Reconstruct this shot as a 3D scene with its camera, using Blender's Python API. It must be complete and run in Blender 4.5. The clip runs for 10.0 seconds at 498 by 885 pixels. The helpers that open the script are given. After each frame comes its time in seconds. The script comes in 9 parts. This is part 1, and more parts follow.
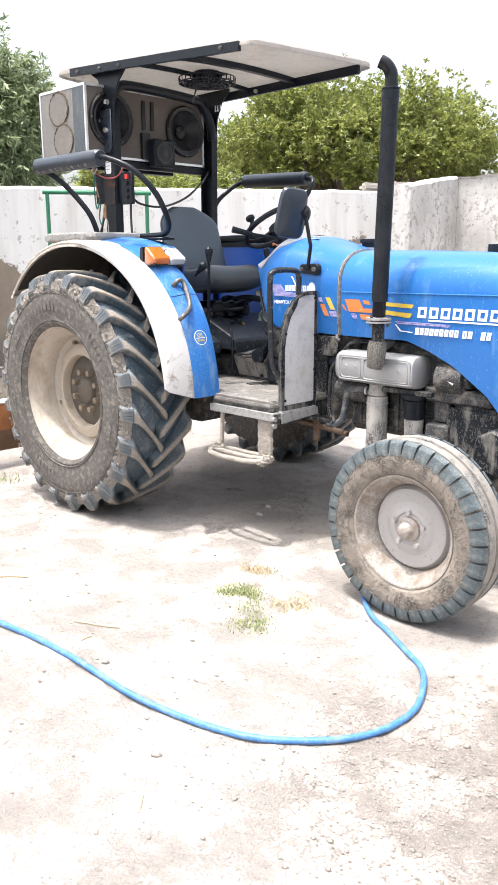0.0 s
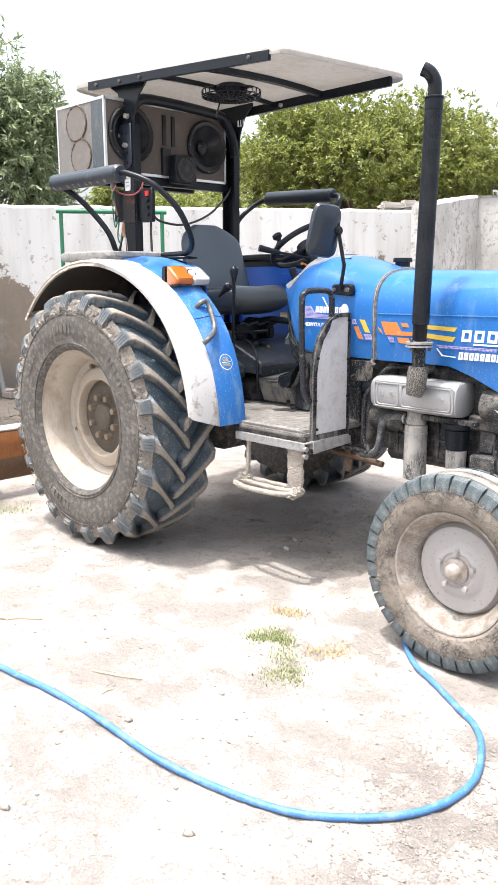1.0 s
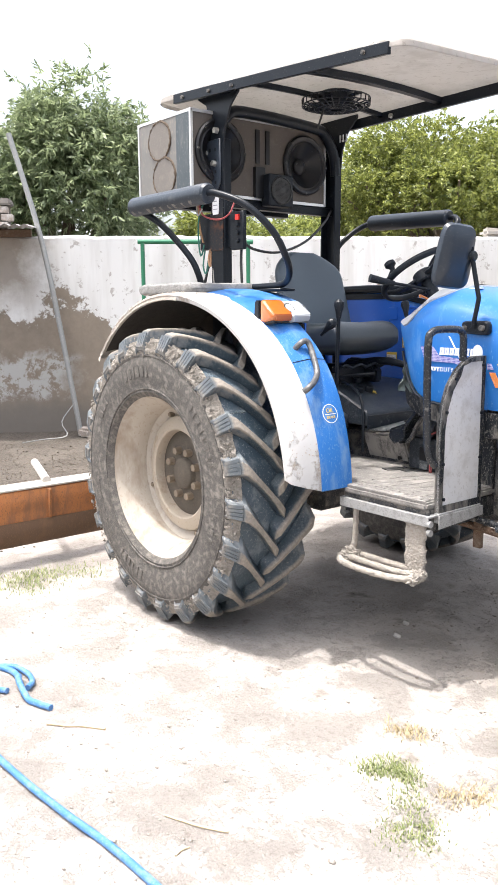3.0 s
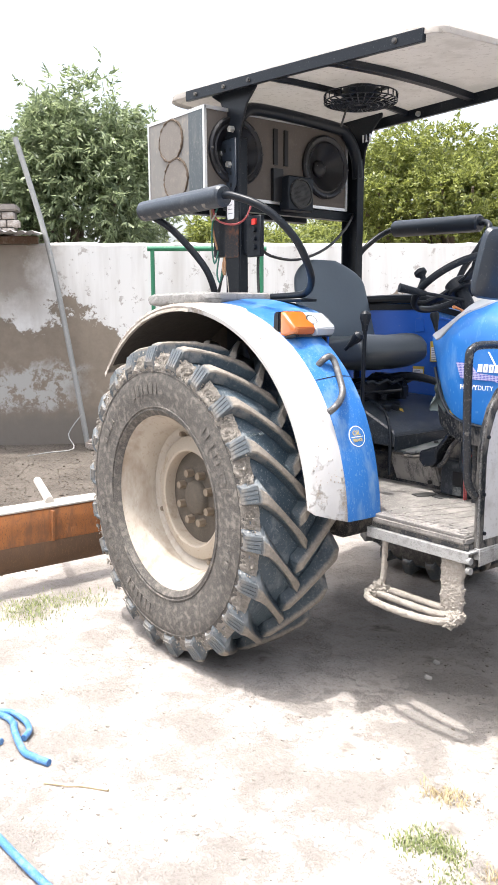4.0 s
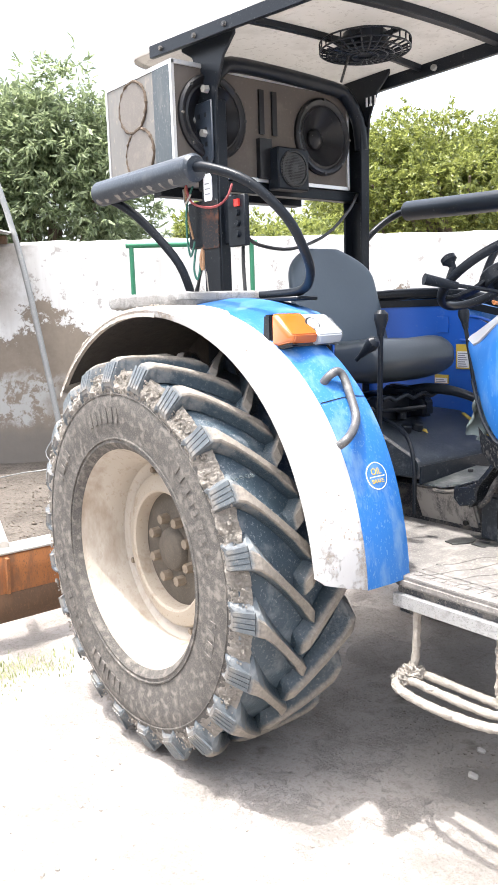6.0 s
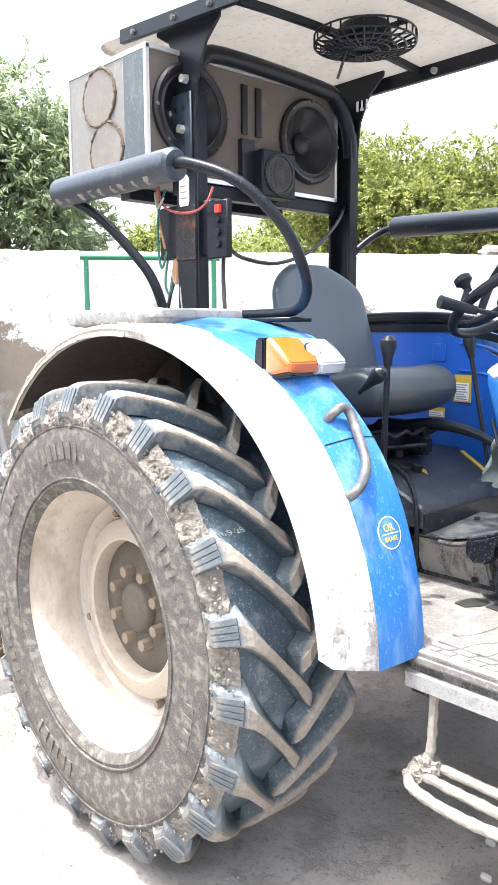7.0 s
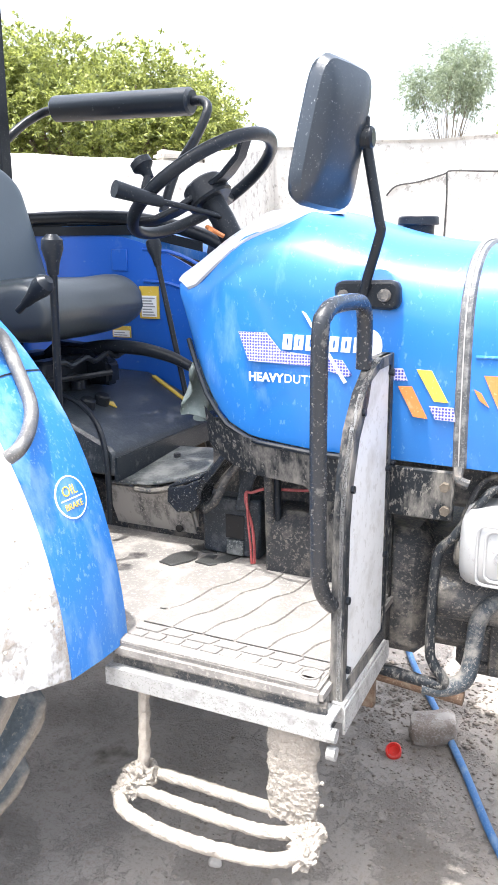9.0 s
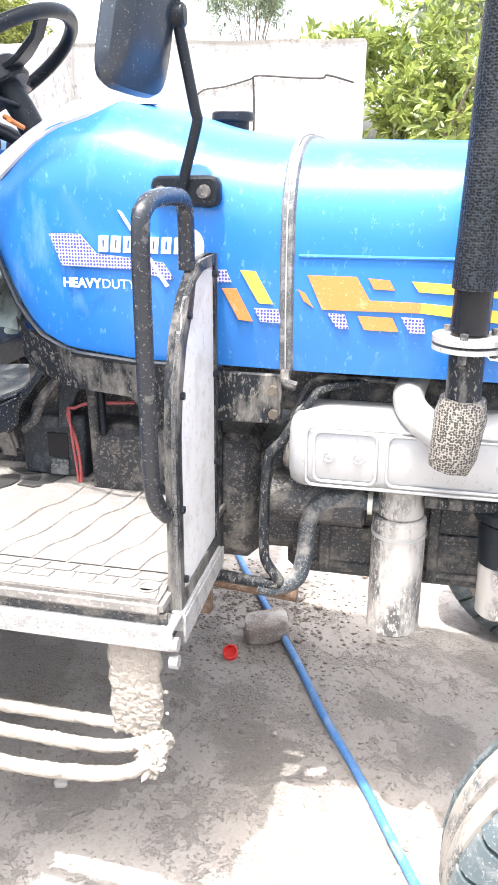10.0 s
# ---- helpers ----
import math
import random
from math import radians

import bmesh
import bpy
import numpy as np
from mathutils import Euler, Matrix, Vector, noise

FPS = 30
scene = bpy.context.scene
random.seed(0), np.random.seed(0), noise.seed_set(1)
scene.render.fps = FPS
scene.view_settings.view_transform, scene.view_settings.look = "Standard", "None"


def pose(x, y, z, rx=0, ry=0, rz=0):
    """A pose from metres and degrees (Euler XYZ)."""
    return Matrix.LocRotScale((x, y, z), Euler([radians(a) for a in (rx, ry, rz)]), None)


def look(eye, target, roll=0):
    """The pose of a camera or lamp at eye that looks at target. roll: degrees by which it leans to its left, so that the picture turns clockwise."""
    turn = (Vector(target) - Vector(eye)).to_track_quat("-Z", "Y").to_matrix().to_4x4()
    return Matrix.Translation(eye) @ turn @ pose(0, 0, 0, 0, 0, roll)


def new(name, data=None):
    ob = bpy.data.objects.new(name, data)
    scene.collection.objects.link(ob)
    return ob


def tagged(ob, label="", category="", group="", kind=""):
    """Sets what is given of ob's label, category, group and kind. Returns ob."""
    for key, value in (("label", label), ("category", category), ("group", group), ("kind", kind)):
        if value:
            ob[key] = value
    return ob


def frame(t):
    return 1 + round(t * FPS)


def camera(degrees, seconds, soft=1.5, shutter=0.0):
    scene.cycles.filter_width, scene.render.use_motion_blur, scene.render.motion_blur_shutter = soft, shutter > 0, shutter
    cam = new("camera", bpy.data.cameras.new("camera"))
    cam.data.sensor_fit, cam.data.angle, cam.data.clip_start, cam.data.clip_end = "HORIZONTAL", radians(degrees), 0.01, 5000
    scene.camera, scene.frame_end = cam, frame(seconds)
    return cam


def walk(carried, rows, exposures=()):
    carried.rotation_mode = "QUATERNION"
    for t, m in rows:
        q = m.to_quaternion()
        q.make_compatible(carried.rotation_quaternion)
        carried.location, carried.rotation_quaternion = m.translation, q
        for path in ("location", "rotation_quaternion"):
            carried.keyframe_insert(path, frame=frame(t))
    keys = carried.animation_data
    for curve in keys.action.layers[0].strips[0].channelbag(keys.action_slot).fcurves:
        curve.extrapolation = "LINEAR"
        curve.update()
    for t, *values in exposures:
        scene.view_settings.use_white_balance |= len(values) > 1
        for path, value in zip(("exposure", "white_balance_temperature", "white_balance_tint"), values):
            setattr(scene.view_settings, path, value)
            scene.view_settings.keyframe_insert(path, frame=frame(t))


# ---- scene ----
cam = camera(34.6, 10.0, soft=0.7)
PATH = [
    (0, (4.039, -3.552, 1.475), (2.662, -2.174, 1.024), -0.2),
    (0.5, (3.92, -3.489, 1.475), (2.535, -2.113, 1.044), -0.2),
    (1, (3.78, -3.439, 1.474), (2.382, -2.067, 1.07), -0.2),
    (1.5, (3.62, -3.381, 1.489), (2.209, -2.012, 1.12), -0.4),
    (2, (3.487, -3.301, 1.49), (2.063, -1.941, 1.14), -0.7),
    (2.5, (3.344, -3.183, 1.483), (1.867, -1.876, 1.154), -1.0),
    (3, (3.205, -3.056, 1.494), (1.669, -1.818, 1.165), -0.4),
    (3.2, (3.164, -3.031, 1.498), (1.618, -1.804, 1.177), -0.4),
    (4.5, (2.807, -2.796, 1.52), (1.253, -1.576, 1.21), -0.4),
    (5, (2.685, -2.69, 1.515), (1.143, -1.455, 1.202), -1.6),
    (5.5, (2.536, -2.537, 1.5), (0.99, -1.308, 1.183), -2.0),
    (5.7, (2.480, -2.480, 1.520), (0.931, -1.258, 1.199), -2.0),
    (6.8, (2.087, -2.257, 1.543), (0.573, -0.984, 1.267), -0.25),
    (7, (2.009, -2.237, 1.548), (0.542, -0.906, 1.274), -0.3),
    (7.5, (1.879, -2.159, 1.561), (0.551, -0.693, 1.27), -0.6),
    (8, (1.81, -2.029, 1.534), (0.637, -0.442, 1.209), -0.8),
    (8.5, (1.763, -1.905, 1.526), (0.758, -0.22, 1.136), -0.7),
    (9, (1.733, -1.828, 1.507), (0.892, -0.077, 1.029), -0.5),
    (9.5, (1.715, -1.793, 1.489), (1.079, 0.011, 0.906), 0.0),
    (10, (1.704, -1.79, 1.474), (1.304, 0.05, 0.8), 0.3),
]
walk(cam, [(t, look(eye, target, roll)) for t, eye, target, roll in PATH],
     exposures=[(0.0, 1.62, 6500, 10), (4.5, 1.70, 6500, 10), (5.5, 1.92, 6480, 10), (7.0, 2.33, 6280, 9), (8.0, 2.37, 6230, 8), (9.0, 2.43, 6350, 9), (10.0, 2.58, 6480, 10)])

# ---- daylight: a hazy white sky and a high sun ----
SUN_WAY = Vector((0.090, 0.225, -1.0)).normalized()
world = bpy.data.worlds.new("hazy_sky")
scene.world = world
world.use_nodes = True
wn = world.node_tree.nodes
wl = world.node_tree.links
sky = wn.new("ShaderNodeTexSky")
sky.sky_type = "NISHITA"
sky.sun_disc = False
sky.sun_elevation = math.asin(-SUN_WAY.z)
sky.sun_rotation = math.atan2(-SUN_WAY.x, -SUN_WAY.y)
sky.air_density = 1.0
sky.dust_density = 6.0
sky.ozone_density = 0.6
haze = wn.new("ShaderNodeHueSaturation")
haze.inputs["Saturation"].default_value = 0.5
wl.new(sky.outputs["Color"], haze.inputs["Color"])
wl.new(haze.outputs["Color"], wn["Background"].inputs["Color"])
wn["Background"].inputs["Strength"].default_value = 0.15
sun = new("sun", bpy.data.lights.new("sun", "SUN"))
sun.data.energy = 1.50
sun.data.angle = radians(0.6)
sun.data.color = (1.0, 0.968, 0.93)
sun.matrix_world = look((0, 0, 12), Vector((0, 0, 12)) + SUN_WAY)

# ---- materials ----
def nodes_of(name):
    m = bpy.data.materials.new(name)
    m.use_nodes = True
    t = m.node_tree
    return m, t.nodes, t.links, t.nodes["Principled BSDF"]


def ramp(n, a, b, ca=(0, 0, 0, 1), cb=(1, 1, 1, 1)):
    r = n.new("ShaderNodeValToRGB")
    r.color_ramp.elements[0].position, r.color_ramp.elements[1].position = a, b
    r.color_ramp.elements[0].color, r.color_ramp.elements[1].color = ca, cb
    return r


def c4(c):
    return (c[0], c[1], c[2], 1)


def noise_tex(n, l, scale, detail=4.0, rough=0.6, stretch=None, coords="Object"):
    tc = n.new("ShaderNodeTexCoord")
    t = n.new("ShaderNodeTexNoise")
    t.inputs["Scale"].default_value = scale
    t.inputs["Detail"].default_value = detail
    t.inputs["Roughness"].default_value = rough
    if stretch:
        mp = n.new("ShaderNodeMapping")
        mp.inputs["Scale"].default_value = stretch
        l.new(tc.outputs[coords], mp.inputs["Vector"])
        l.new(mp.outputs["Vector"], t.inputs["Vector"])
    else:
        l.new(tc.outputs[coords], t.inputs["Vector"])
    return t


def mix(n, l, fac, a, b):
    m = n.new("ShaderNodeMix")
    m.data_type = "RGBA"
    for sock, v in ((m.inputs[0], fac), (m.inputs[6], a), (m.inputs[7], b)):
        if isinstance(v, tuple):
            sock.default_value = c4(v)
        elif isinstance(v, (int, float)):
            sock.default_value = v
        else:
            l.new(v, sock)
    return m.outputs[2]


def mul(n, l, a, b, op="MULTIPLY"):
    m = n.new("ShaderNodeMath")
    m.operation = op
    m.use_clamp = True
    for sock, v in ((m.inputs[0], a), (m.inputs[1], b)):
        if isinstance(v, (int, float)):
            sock.default_value = v
        else:
            l.new(v, sock)
    return m.outputs[0]


def bump(n, l, bs, height, strength=0.3, dist=0.01):
    b = n.new("ShaderNodeBump")
    b.inputs["Strength"].default_value = strength
    b.inputs["Distance"].default_value = dist
    l.new(height, b.inputs["Height"])
    l.new(b.outputs["Normal"], bs.inputs["Normal"])


DUST = (0.55, 0.47, 0.37)


def dusty(name, base, rough=0.45, metal=0.0, dust=0.5, size=9.0, coat=0.0, grain=0.25, dirt=DUST, runs=False, tint=0.12, spec=0.5, fleck=0.7):
    """Paint, rubber or metal with a broken film of dried mud: large patches, fine specks and faint shade changes."""
    m, n, l, bs = nodes_of(name)
    big = noise_tex(n, l, size, 6, 0.65, (1, 1, 0.35) if runs else None)
    fine = noise_tex(n, l, size * 9, 5, 0.7, (1, 1, 0.5) if runs else None)
    lo = 0.72 - 0.42 * dust
    pb = ramp(n, lo, lo + 0.16)
    l.new(big.outputs["Fac"], pb.inputs["Fac"])
    pf = ramp(n, 0.665 - 0.20 * dust, 0.715 - 0.20 * dust)
    l.new(fine.outputs["Fac"], pf.inputs["Fac"])
    cover = mul(n, l, mul(n, l, pb.outputs["Color"], 0.75 * min(1.0, 0.35 + dust)), mul(n, l, pf.outputs["Color"], fleck), "MAXIMUM")
    shade = noise_tex(n, l, 2.3, 3, 0.5)
    dark = tuple(c * (1 - tint) for c in base)
    lite = tuple(min(1, c * (1 + tint) + 0.01) for c in base)
    body = mix(n, l, shade.outputs["Fac"], dark, lite)
    col = mix(n, l, cover, body, dirt)
    l.new(col, bs.inputs["Base Color"])
    rr = n.new("ShaderNodeMapRange")
    rr.inputs["To Min"].default_value = rough
    rr.inputs["To Max"].default_value = 0.92
    l.new(cover, rr.inputs["Value"])
    l.new(rr.outputs["Result"], bs.inputs["Roughness"])
    if metal:
        l.new(mul(n, l, mul(n, l, 1.0, cover, "SUBTRACT"), metal), bs.inputs["Metallic"])
    bs.inputs["Specular IOR Level"].default_value = spec
    bs.inputs["Coat Weight"].default_value = coat
    bs.inputs["Coat Roughness"].default_value = 0.12
    bump(n, l, bs, mul(n, l, cover, fine.outputs["Fac"], "ADD"), grain, 0.004)
    return m


def caked(name, base=(0.46, 0.40, 0.32), low=(0.40, 0.33, 0.25), size=30.0, depth=0.02):
    """Thick dried mud."""
    m, n, l, bs = nodes_of(name)
    a = noise_tex(n, l, size, 8, 0.7)
    b = noise_tex(n, l, size * 0.2, 4, 0.6)
    r = ramp(n, 0.3, 0.72, c4(low), c4(base))
    l.new(a.outputs["Fac"], r.inputs["Fac"])
    col = mix(n, l, mul(n, l, b.outputs["Fac"], 0.45), r.outputs["Color"], tuple(min(1, c * 1.2) for c in base))
    l.new(col, bs.inputs["Base Color"])
    bs.inputs["Roughness"].default_value = 0.95
    bump(n, l, bs, a.outputs["Fac"], 0.9, depth)
    return m


BLUE = dusty("blue_paint", (0.017, 0.142, 0.44), 0.46, 0.0, 0.34, 10, 0.45, 0.05, (0.18, 0.34, 0.55), True, 0.16, 0.2, 0.36)
BLUE_WORN = dusty("blue_paint_dusty", (0.020, 0.148, 0.45), 0.42, 0.0, 0.50, 14, 0.0, 0.08, (0.20, 0.33, 0.50), True, 0.16, 0.4, 0.55)
BLUE_DARK = dusty("blue_inner_paint", (0.010, 0.105, 0.50), 0.35, 0.0, 0.12, 8, 0.0, 0.05, (0.25, 0.34, 0.5), fleck=0.4)
# black mirror shell with its bluish sky reflection put into the base colour
MIRROR_BACK = dusty("sky_tinted_black_plastic", (0.014, 0.022, 0.034), 0.30, 0.0, 0.24, 24, 0.0, 0.08, (0.28, 0.29, 0.29), spec=0.5)
STACK = dusty("gloss_black_stack_paint", (0.0035, 0.0045, 0.007), 0.20, 0.0, 0.03, 18, 0.0, 0.05, (0.10, 0.10, 0.10), spec=0.3, fleck=0.4)
SMOKED = dusty("smoked_grey_plastic", (0.085, 0.09, 0.095), 0.16, 0.0, 0.12, 20, 0.0, 0.03, (0.25, 0.25, 0.24), spec=0.6)
RUSTY = dusty("rusted_brown_steel", (0.115, 0.068, 0.042), 0.8, 0.0, 0.5, 20, 0.0, 0.4, (0.26, 0.21, 0.165))
LOOP_BLACK = dusty("mud_flecked_gloss_black", (0.007, 0.010, 0.015), 0.18, 0.0, 0.32, 20, 0.0, 0.35, (0.26, 0.245, 0.22), False, spec=0.5, fleck=0.45)
DARK_MAT = dusty("dark_grey_rubber", (0.035, 0.036, 0.035), 0.3, 0.0, 0.2, 24, 0.0, 0.1, (0.08, 0.078, 0.072))
HANDLE = dusty("worn_grey_handle", (0.12, 0.12, 0.12), 0.35, 0.5, 0.42, 22, 0.0, 0.3, (0.30, 0.28, 0.26))
RAG = dusty("grey_green_cloth", (0.20, 0.245, 0.235), 0.9, 0.0, 0.4, 18, 0.0, 0.3, (0.34, 0.37, 0.36))
SILVER = dusty("silver_grey_plastic", (0.46, 0.48, 0.51), 0.35, 0.2, 0.2, 8, 0.2, 0.05)
BLACK = dusty("black_paint", (0.007, 0.010, 0.015), 0.30, 0.0, 0.16, 18, 0.0, 0.1, (0.17, 0.17, 0.165), spec=0.2)
BLACK_SPECK = dusty("black_paint_specked", (0.010, 0.016, 0.024), 0.28, 0.0, 0.30, 30, 0.0, 0.25, (0.30, 0.30, 0.29), spec=0.3)
BLACK_MUD = dusty("black_paint_mud_splashed", (0.010, 0.013, 0.017), 0.40, 0.0, 0.54, 18, 0.0, 0.4, (0.30, 0.28, 0.25), True, spec=0.2, fleck=0.5)
PLASTIC = dusty("dark_grey_plastic", (0.008, 0.011, 0.016), 0.34, 0.0, 0.20, 24, 0.0, 0.08, (0.26, 0.26, 0.25), spec=0.18)
VINYL = dusty("grey_black_vinyl", (0.012, 0.018, 0.027), 0.34, 0.0, 0.10, 9, 0.0, 0.1, (0.2, 0.2, 0.2), False, 0.2, spec=0.3)
PAD_WORN = dusty("dusty_worn_vinyl", (0.022, 0.031, 0.044), 0.34, 0.0, 0.42, 14, 0.0, 0.15, (0.15, 0.155, 0.16), False, 0.2, spec=0.5, fleck=0.4)
SEAT_DARK = dusty("black_grained_vinyl", (0.042, 0.052, 0.060), 0.34, 0.0, 0.14, 8, 0.0, 0.15, (0.10, 0.11, 0.115), False, 0.25, fleck=0.3)
# sky caught by the seat back is put into this paler, bluer base
SEAT_VINYL = dusty("sky_paled_vinyl", (0.068, 0.090, 0.110), 0.36, 0.0, 0.10, 6, 0.0, 0.15, (0.15, 0.17, 0.185), False, 0.25, fleck=0.3)
# black rubber between the lugs; reflected sky is put into its blue base
RUBBER = dusty("sky_blued_dusty_rubber", (0.048, 0.076, 0.100), 0.34, 0.0, 0.46, 12, 0.0, 0.4, (0.29, 0.31, 0.32), spec=0.6)
RUBBER_SIDE = dusty("muddy_tyre_sidewall", (0.080, 0.074, 0.067), 0.75, 0.0, 0.58, 34, 0.0, 0.8, (0.24, 0.217, 0.19), False, 0.25)
RUBBER_MARK = dusty("dusted_moulded_marks", (0.10, 0.092, 0.083), 0.8, 0.0, 0.55, 40, 0.0, 0.7, (0.27, 0.245, 0.215), False, 0.25)
RUBBER_LUG = dusty("dust_coated_tread_ribs", (0.06, 0.068, 0.072), 0.7, 0.0, 0.85, 14, 0.0, 0.3, (0.33, 0.30, 0.265))
RUBBER_PALE = dusty("pale_dusted_lug_slope", (0.095, 0.12, 0.138), 0.5, 0.0, 0.60, 12, 0.0, 0.3, (0.25, 0.256, 0.255), fleck=0.5)
RUBBER_BLUE = dusty("pale_dusted_tread_rubber", (0.065, 0.088, 0.098), 0.55, 0.0, 0.5, 16, 0.0, 0.4, (0.27, 0.275, 0.265))
RIM = dusty("cream_rim_paint", (0.42, 0.375, 0.315), 0.5, 0.0, 0.54, 6, 0.0, 0.2, (0.215, 0.150, 0.096), True, 0.14, fleck=0.25)
RIM_RING = dusty("cream_ring_paint", (0.40, 0.345, 0.275), 0.5, 0.0, 0.40, 12, 0.0, 0.3, (0.20, 0.135, 0.085), False, 0.12, fleck=0.35)
RIM_FRONT = dusty("greyed_white_rim_paint", (0.36, 0.335, 0.305), 0.55, 0.0, 0.66, 13, 0.0, 0.5, (0.175, 0.13, 0.095), False, 0.1)
HUB_FRONT = dusty("rust_stained_hub_cap", (0.36, 0.325, 0.295), 0.5, 0.1, 0.5, 26, 0.0, 0.3, (0.20, 0.125, 0.08))
CHANNEL = dusty("mud_stained_steel_channel", (0.33, 0.33, 0.325), 0.5, 0.1, 0.54, 26, 0.0, 0.4, (0.15, 0.145, 0.135))
MUD_WHITE = caked("pale_whitish_mud", (0.50, 0.44, 0.375), (0.36, 0.31, 0.255), 60, 0.012)
DISC_FRONT = dusty("pale_grey_disc_paint", (0.40, 0.385, 0.375), 0.5, 0.0, 0.30, 10, 0.0, 0.2, (0.25, 0.19, 0.15), False, 0.06)
RUBBER_FRONT = dusty("mud_coated_front_sidewall", (0.11, 0.098, 0.085), 0.85, 0.0, 0.8, 13, 0.0, 0.7, (0.30, 0.262, 0.22))
DISC = dusty("tan_muddy_wheel_disc", (0.21, 0.168, 0.122), 0.7, 0.0, 0.55, 9, 0.0, 0.3, (0.19, 0.145, 0.10))
HUB = dusty("grimy_hub_paint", (0.078, 0.064, 0.048), 0.7, 0.0, 0.5, 18, 0.0, 0.4, (0.15, 0.125, 0.098))
IRON = dusty("grimy_cast_iron", (0.030, 0.032, 0.036), 0.55, 0.1, 0.56, 17, 0.0, 0.5, (0.26, 0.235, 0.20))
PLATE_GREY = dusty("dusty_black_plate", (0.018, 0.025, 0.034), 0.30, 0.0, 0.42, 24, 0.0, 0.3, (0.17, 0.18, 0.19), spec=0.5)
LID_GREY = dusty("scuffed_grey_plate", (0.055, 0.065, 0.068), 0.4, 0.1, 0.64, 15, 0.0, 0.3, (0.33, 0.335, 0.325))
BOX_MUD = dusty("pale_mud_streaked_steel", (0.075, 0.076, 0.076), 0.5, 0.0, 0.76, 16, 0.0, 0.3, (0.52, 0.49, 0.45), True)
GUARD = dusty("scuffed_white_steel", (0.56, 0.56, 0.56), 0.5, 0.0, 0.50, 6, 0.0, 0.2, (0.30, 0.275, 0.245), False, 0.16, fleck=0.35)
STRAP = dusty("worn_grey_rubber_strap", (0.07, 0.075, 0.08), 0.5, 0.0, 0.55, 40, 0.0, 0.3, (0.30, 0.30, 0.29))
LEDGE = dusty("mud_mottled_ledge", (0.29, 0.285, 0.275), 0.9, 0.0, 0.52, 30, 0.0, 0.7, (0.13, 0.125, 0.12))
STEEL = dusty("scuffed_bare_steel", (0.40, 0.40, 0.395), 0.45, 0.35, 0.42, 14, 0.0, 0.25, (0.52, 0.48, 0.42), True)
CHROME = dusty("bright_pressed_aluminium", (0.36, 0.365, 0.37), 0.38, 0.3, 0.30, 14, 0.0, 0.06, (0.26, 0.25, 0.235), True)
BOLT = dusty("zinc_bolt", (0.55, 0.54, 0.50), 0.4, 0.7, 0.3, 30, 0.0, 0.2)
RUST_BOLT = dusty("rusty_bolt", (0.42, 0.24, 0.13), 0.7, 0.1, 0.4, 30, 0.0, 0.3)
MUD = caked("dried_pale_mud", (0.47, 0.43, 0.38), (0.29, 0.255, 0.215), 60, 0.02)
MAT = dusty("dust_covered_mat", (0.165, 0.155, 0.145), 0.9, 0.0, 0.58, 12, 0.0, 0.5, (0.32, 0.30, 0.275))
MAT_LOW = dusty("dark_mat_grooves", (0.17, 0.162, 0.152), 0.9, 0.0, 0.6, 20, 0.0, 0.4, (0.26, 0.245, 0.225))
CANOPY = dusty("cream_fibreglass", (0.46, 0.425, 0.39), 0.5, 0.0, 0.50, 4, 0.0, 0.06, (0.24, 0.205, 0.17), False, 0.14)
BOX_GREY = dusty("weathered_grey_laminate", (0.19, 0.183, 0.172), 0.6, 0.0, 0.46, 7, 0.0, 0.15, (0.31, 0.275, 0.235), True, 0.2)
BOX_FRONT = dusty("brown_grey_fabric_board", (0.105, 0.089, 0.076), 0.8, 0.0, 0.35, 9, 0.0, 0.2, (0.17, 0.148, 0.125))
CAP_GREY = dusty("grey_brown_cover", (0.175, 0.158, 0.142), 0.7, 0.0, 0.5, 16, 0.0, 0.3, (0.26, 0.235, 0.205))
CAP_EDGE = caked("brown_glue_edge", (0.14, 0.105, 0.075), (0.07, 0.052, 0.040), 60, 0.01)
# sky mirrored in the post plates is painted into this bluer base
PLATE_SHEEN = dusty("sky_sheen_steel_plate", (0.022, 0.031, 0.045), 0.30, 0.0, 0.22, 26, 0.0, 0.15, (0.16, 0.165, 0.17), spec=0.55)
BOX_SLATE = dusty("slate_grey_laminate", (0.065, 0.080, 0.090), 0.5, 0.0, 0.40, 12, 0.0, 0.15, (0.22, 0.22, 0.21), True)
CONE = dusty("black_speaker_cone", (0.010, 0.010, 0.012), 0.35, 0.0, 0.2, 8, 0.0, 0.1, (0.07, 0.065, 0.06), spec=0.35)
TRIM_ALU = dusty("aluminium_edge_trim", (0.72, 0.72, 0.71), 0.35, 0.6, 0.2, 15, 0.0, 0.1)
GREEN = dusty("green_paint", (0.02, 0.17, 0.085), 0.4, 0.0, 0.15, 10)
CRUST = caked("grey_tan_tyre_mud", (0.42, 0.385, 0.34), (0.15, 0.13, 0.11), 70, 0.03)
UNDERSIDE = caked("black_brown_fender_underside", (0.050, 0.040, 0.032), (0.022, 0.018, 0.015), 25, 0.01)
HOSE = dusty("blue_pvc_hose", (0.045, 0.17, 0.42), 0.45, 0.0, 0.52, 24, 0.0, 0.1, (0.24, 0.35, 0.49))
ORANGE = dusty("rusting_orange_paint", (0.37, 0.135, 0.038), 0.7, 0.0, 0.60, 16, 0.0, 0.5, (0.15, 0.085, 0.052), True, 0.2)
BLADE_EDGE = dusty("rust_brown_blade_edge", (0.12, 0.068, 0.038), 0.8, 0.0, 0.5, 14, 0.0, 0.5, (0.19, 0.105, 0.058), True, 0.2)
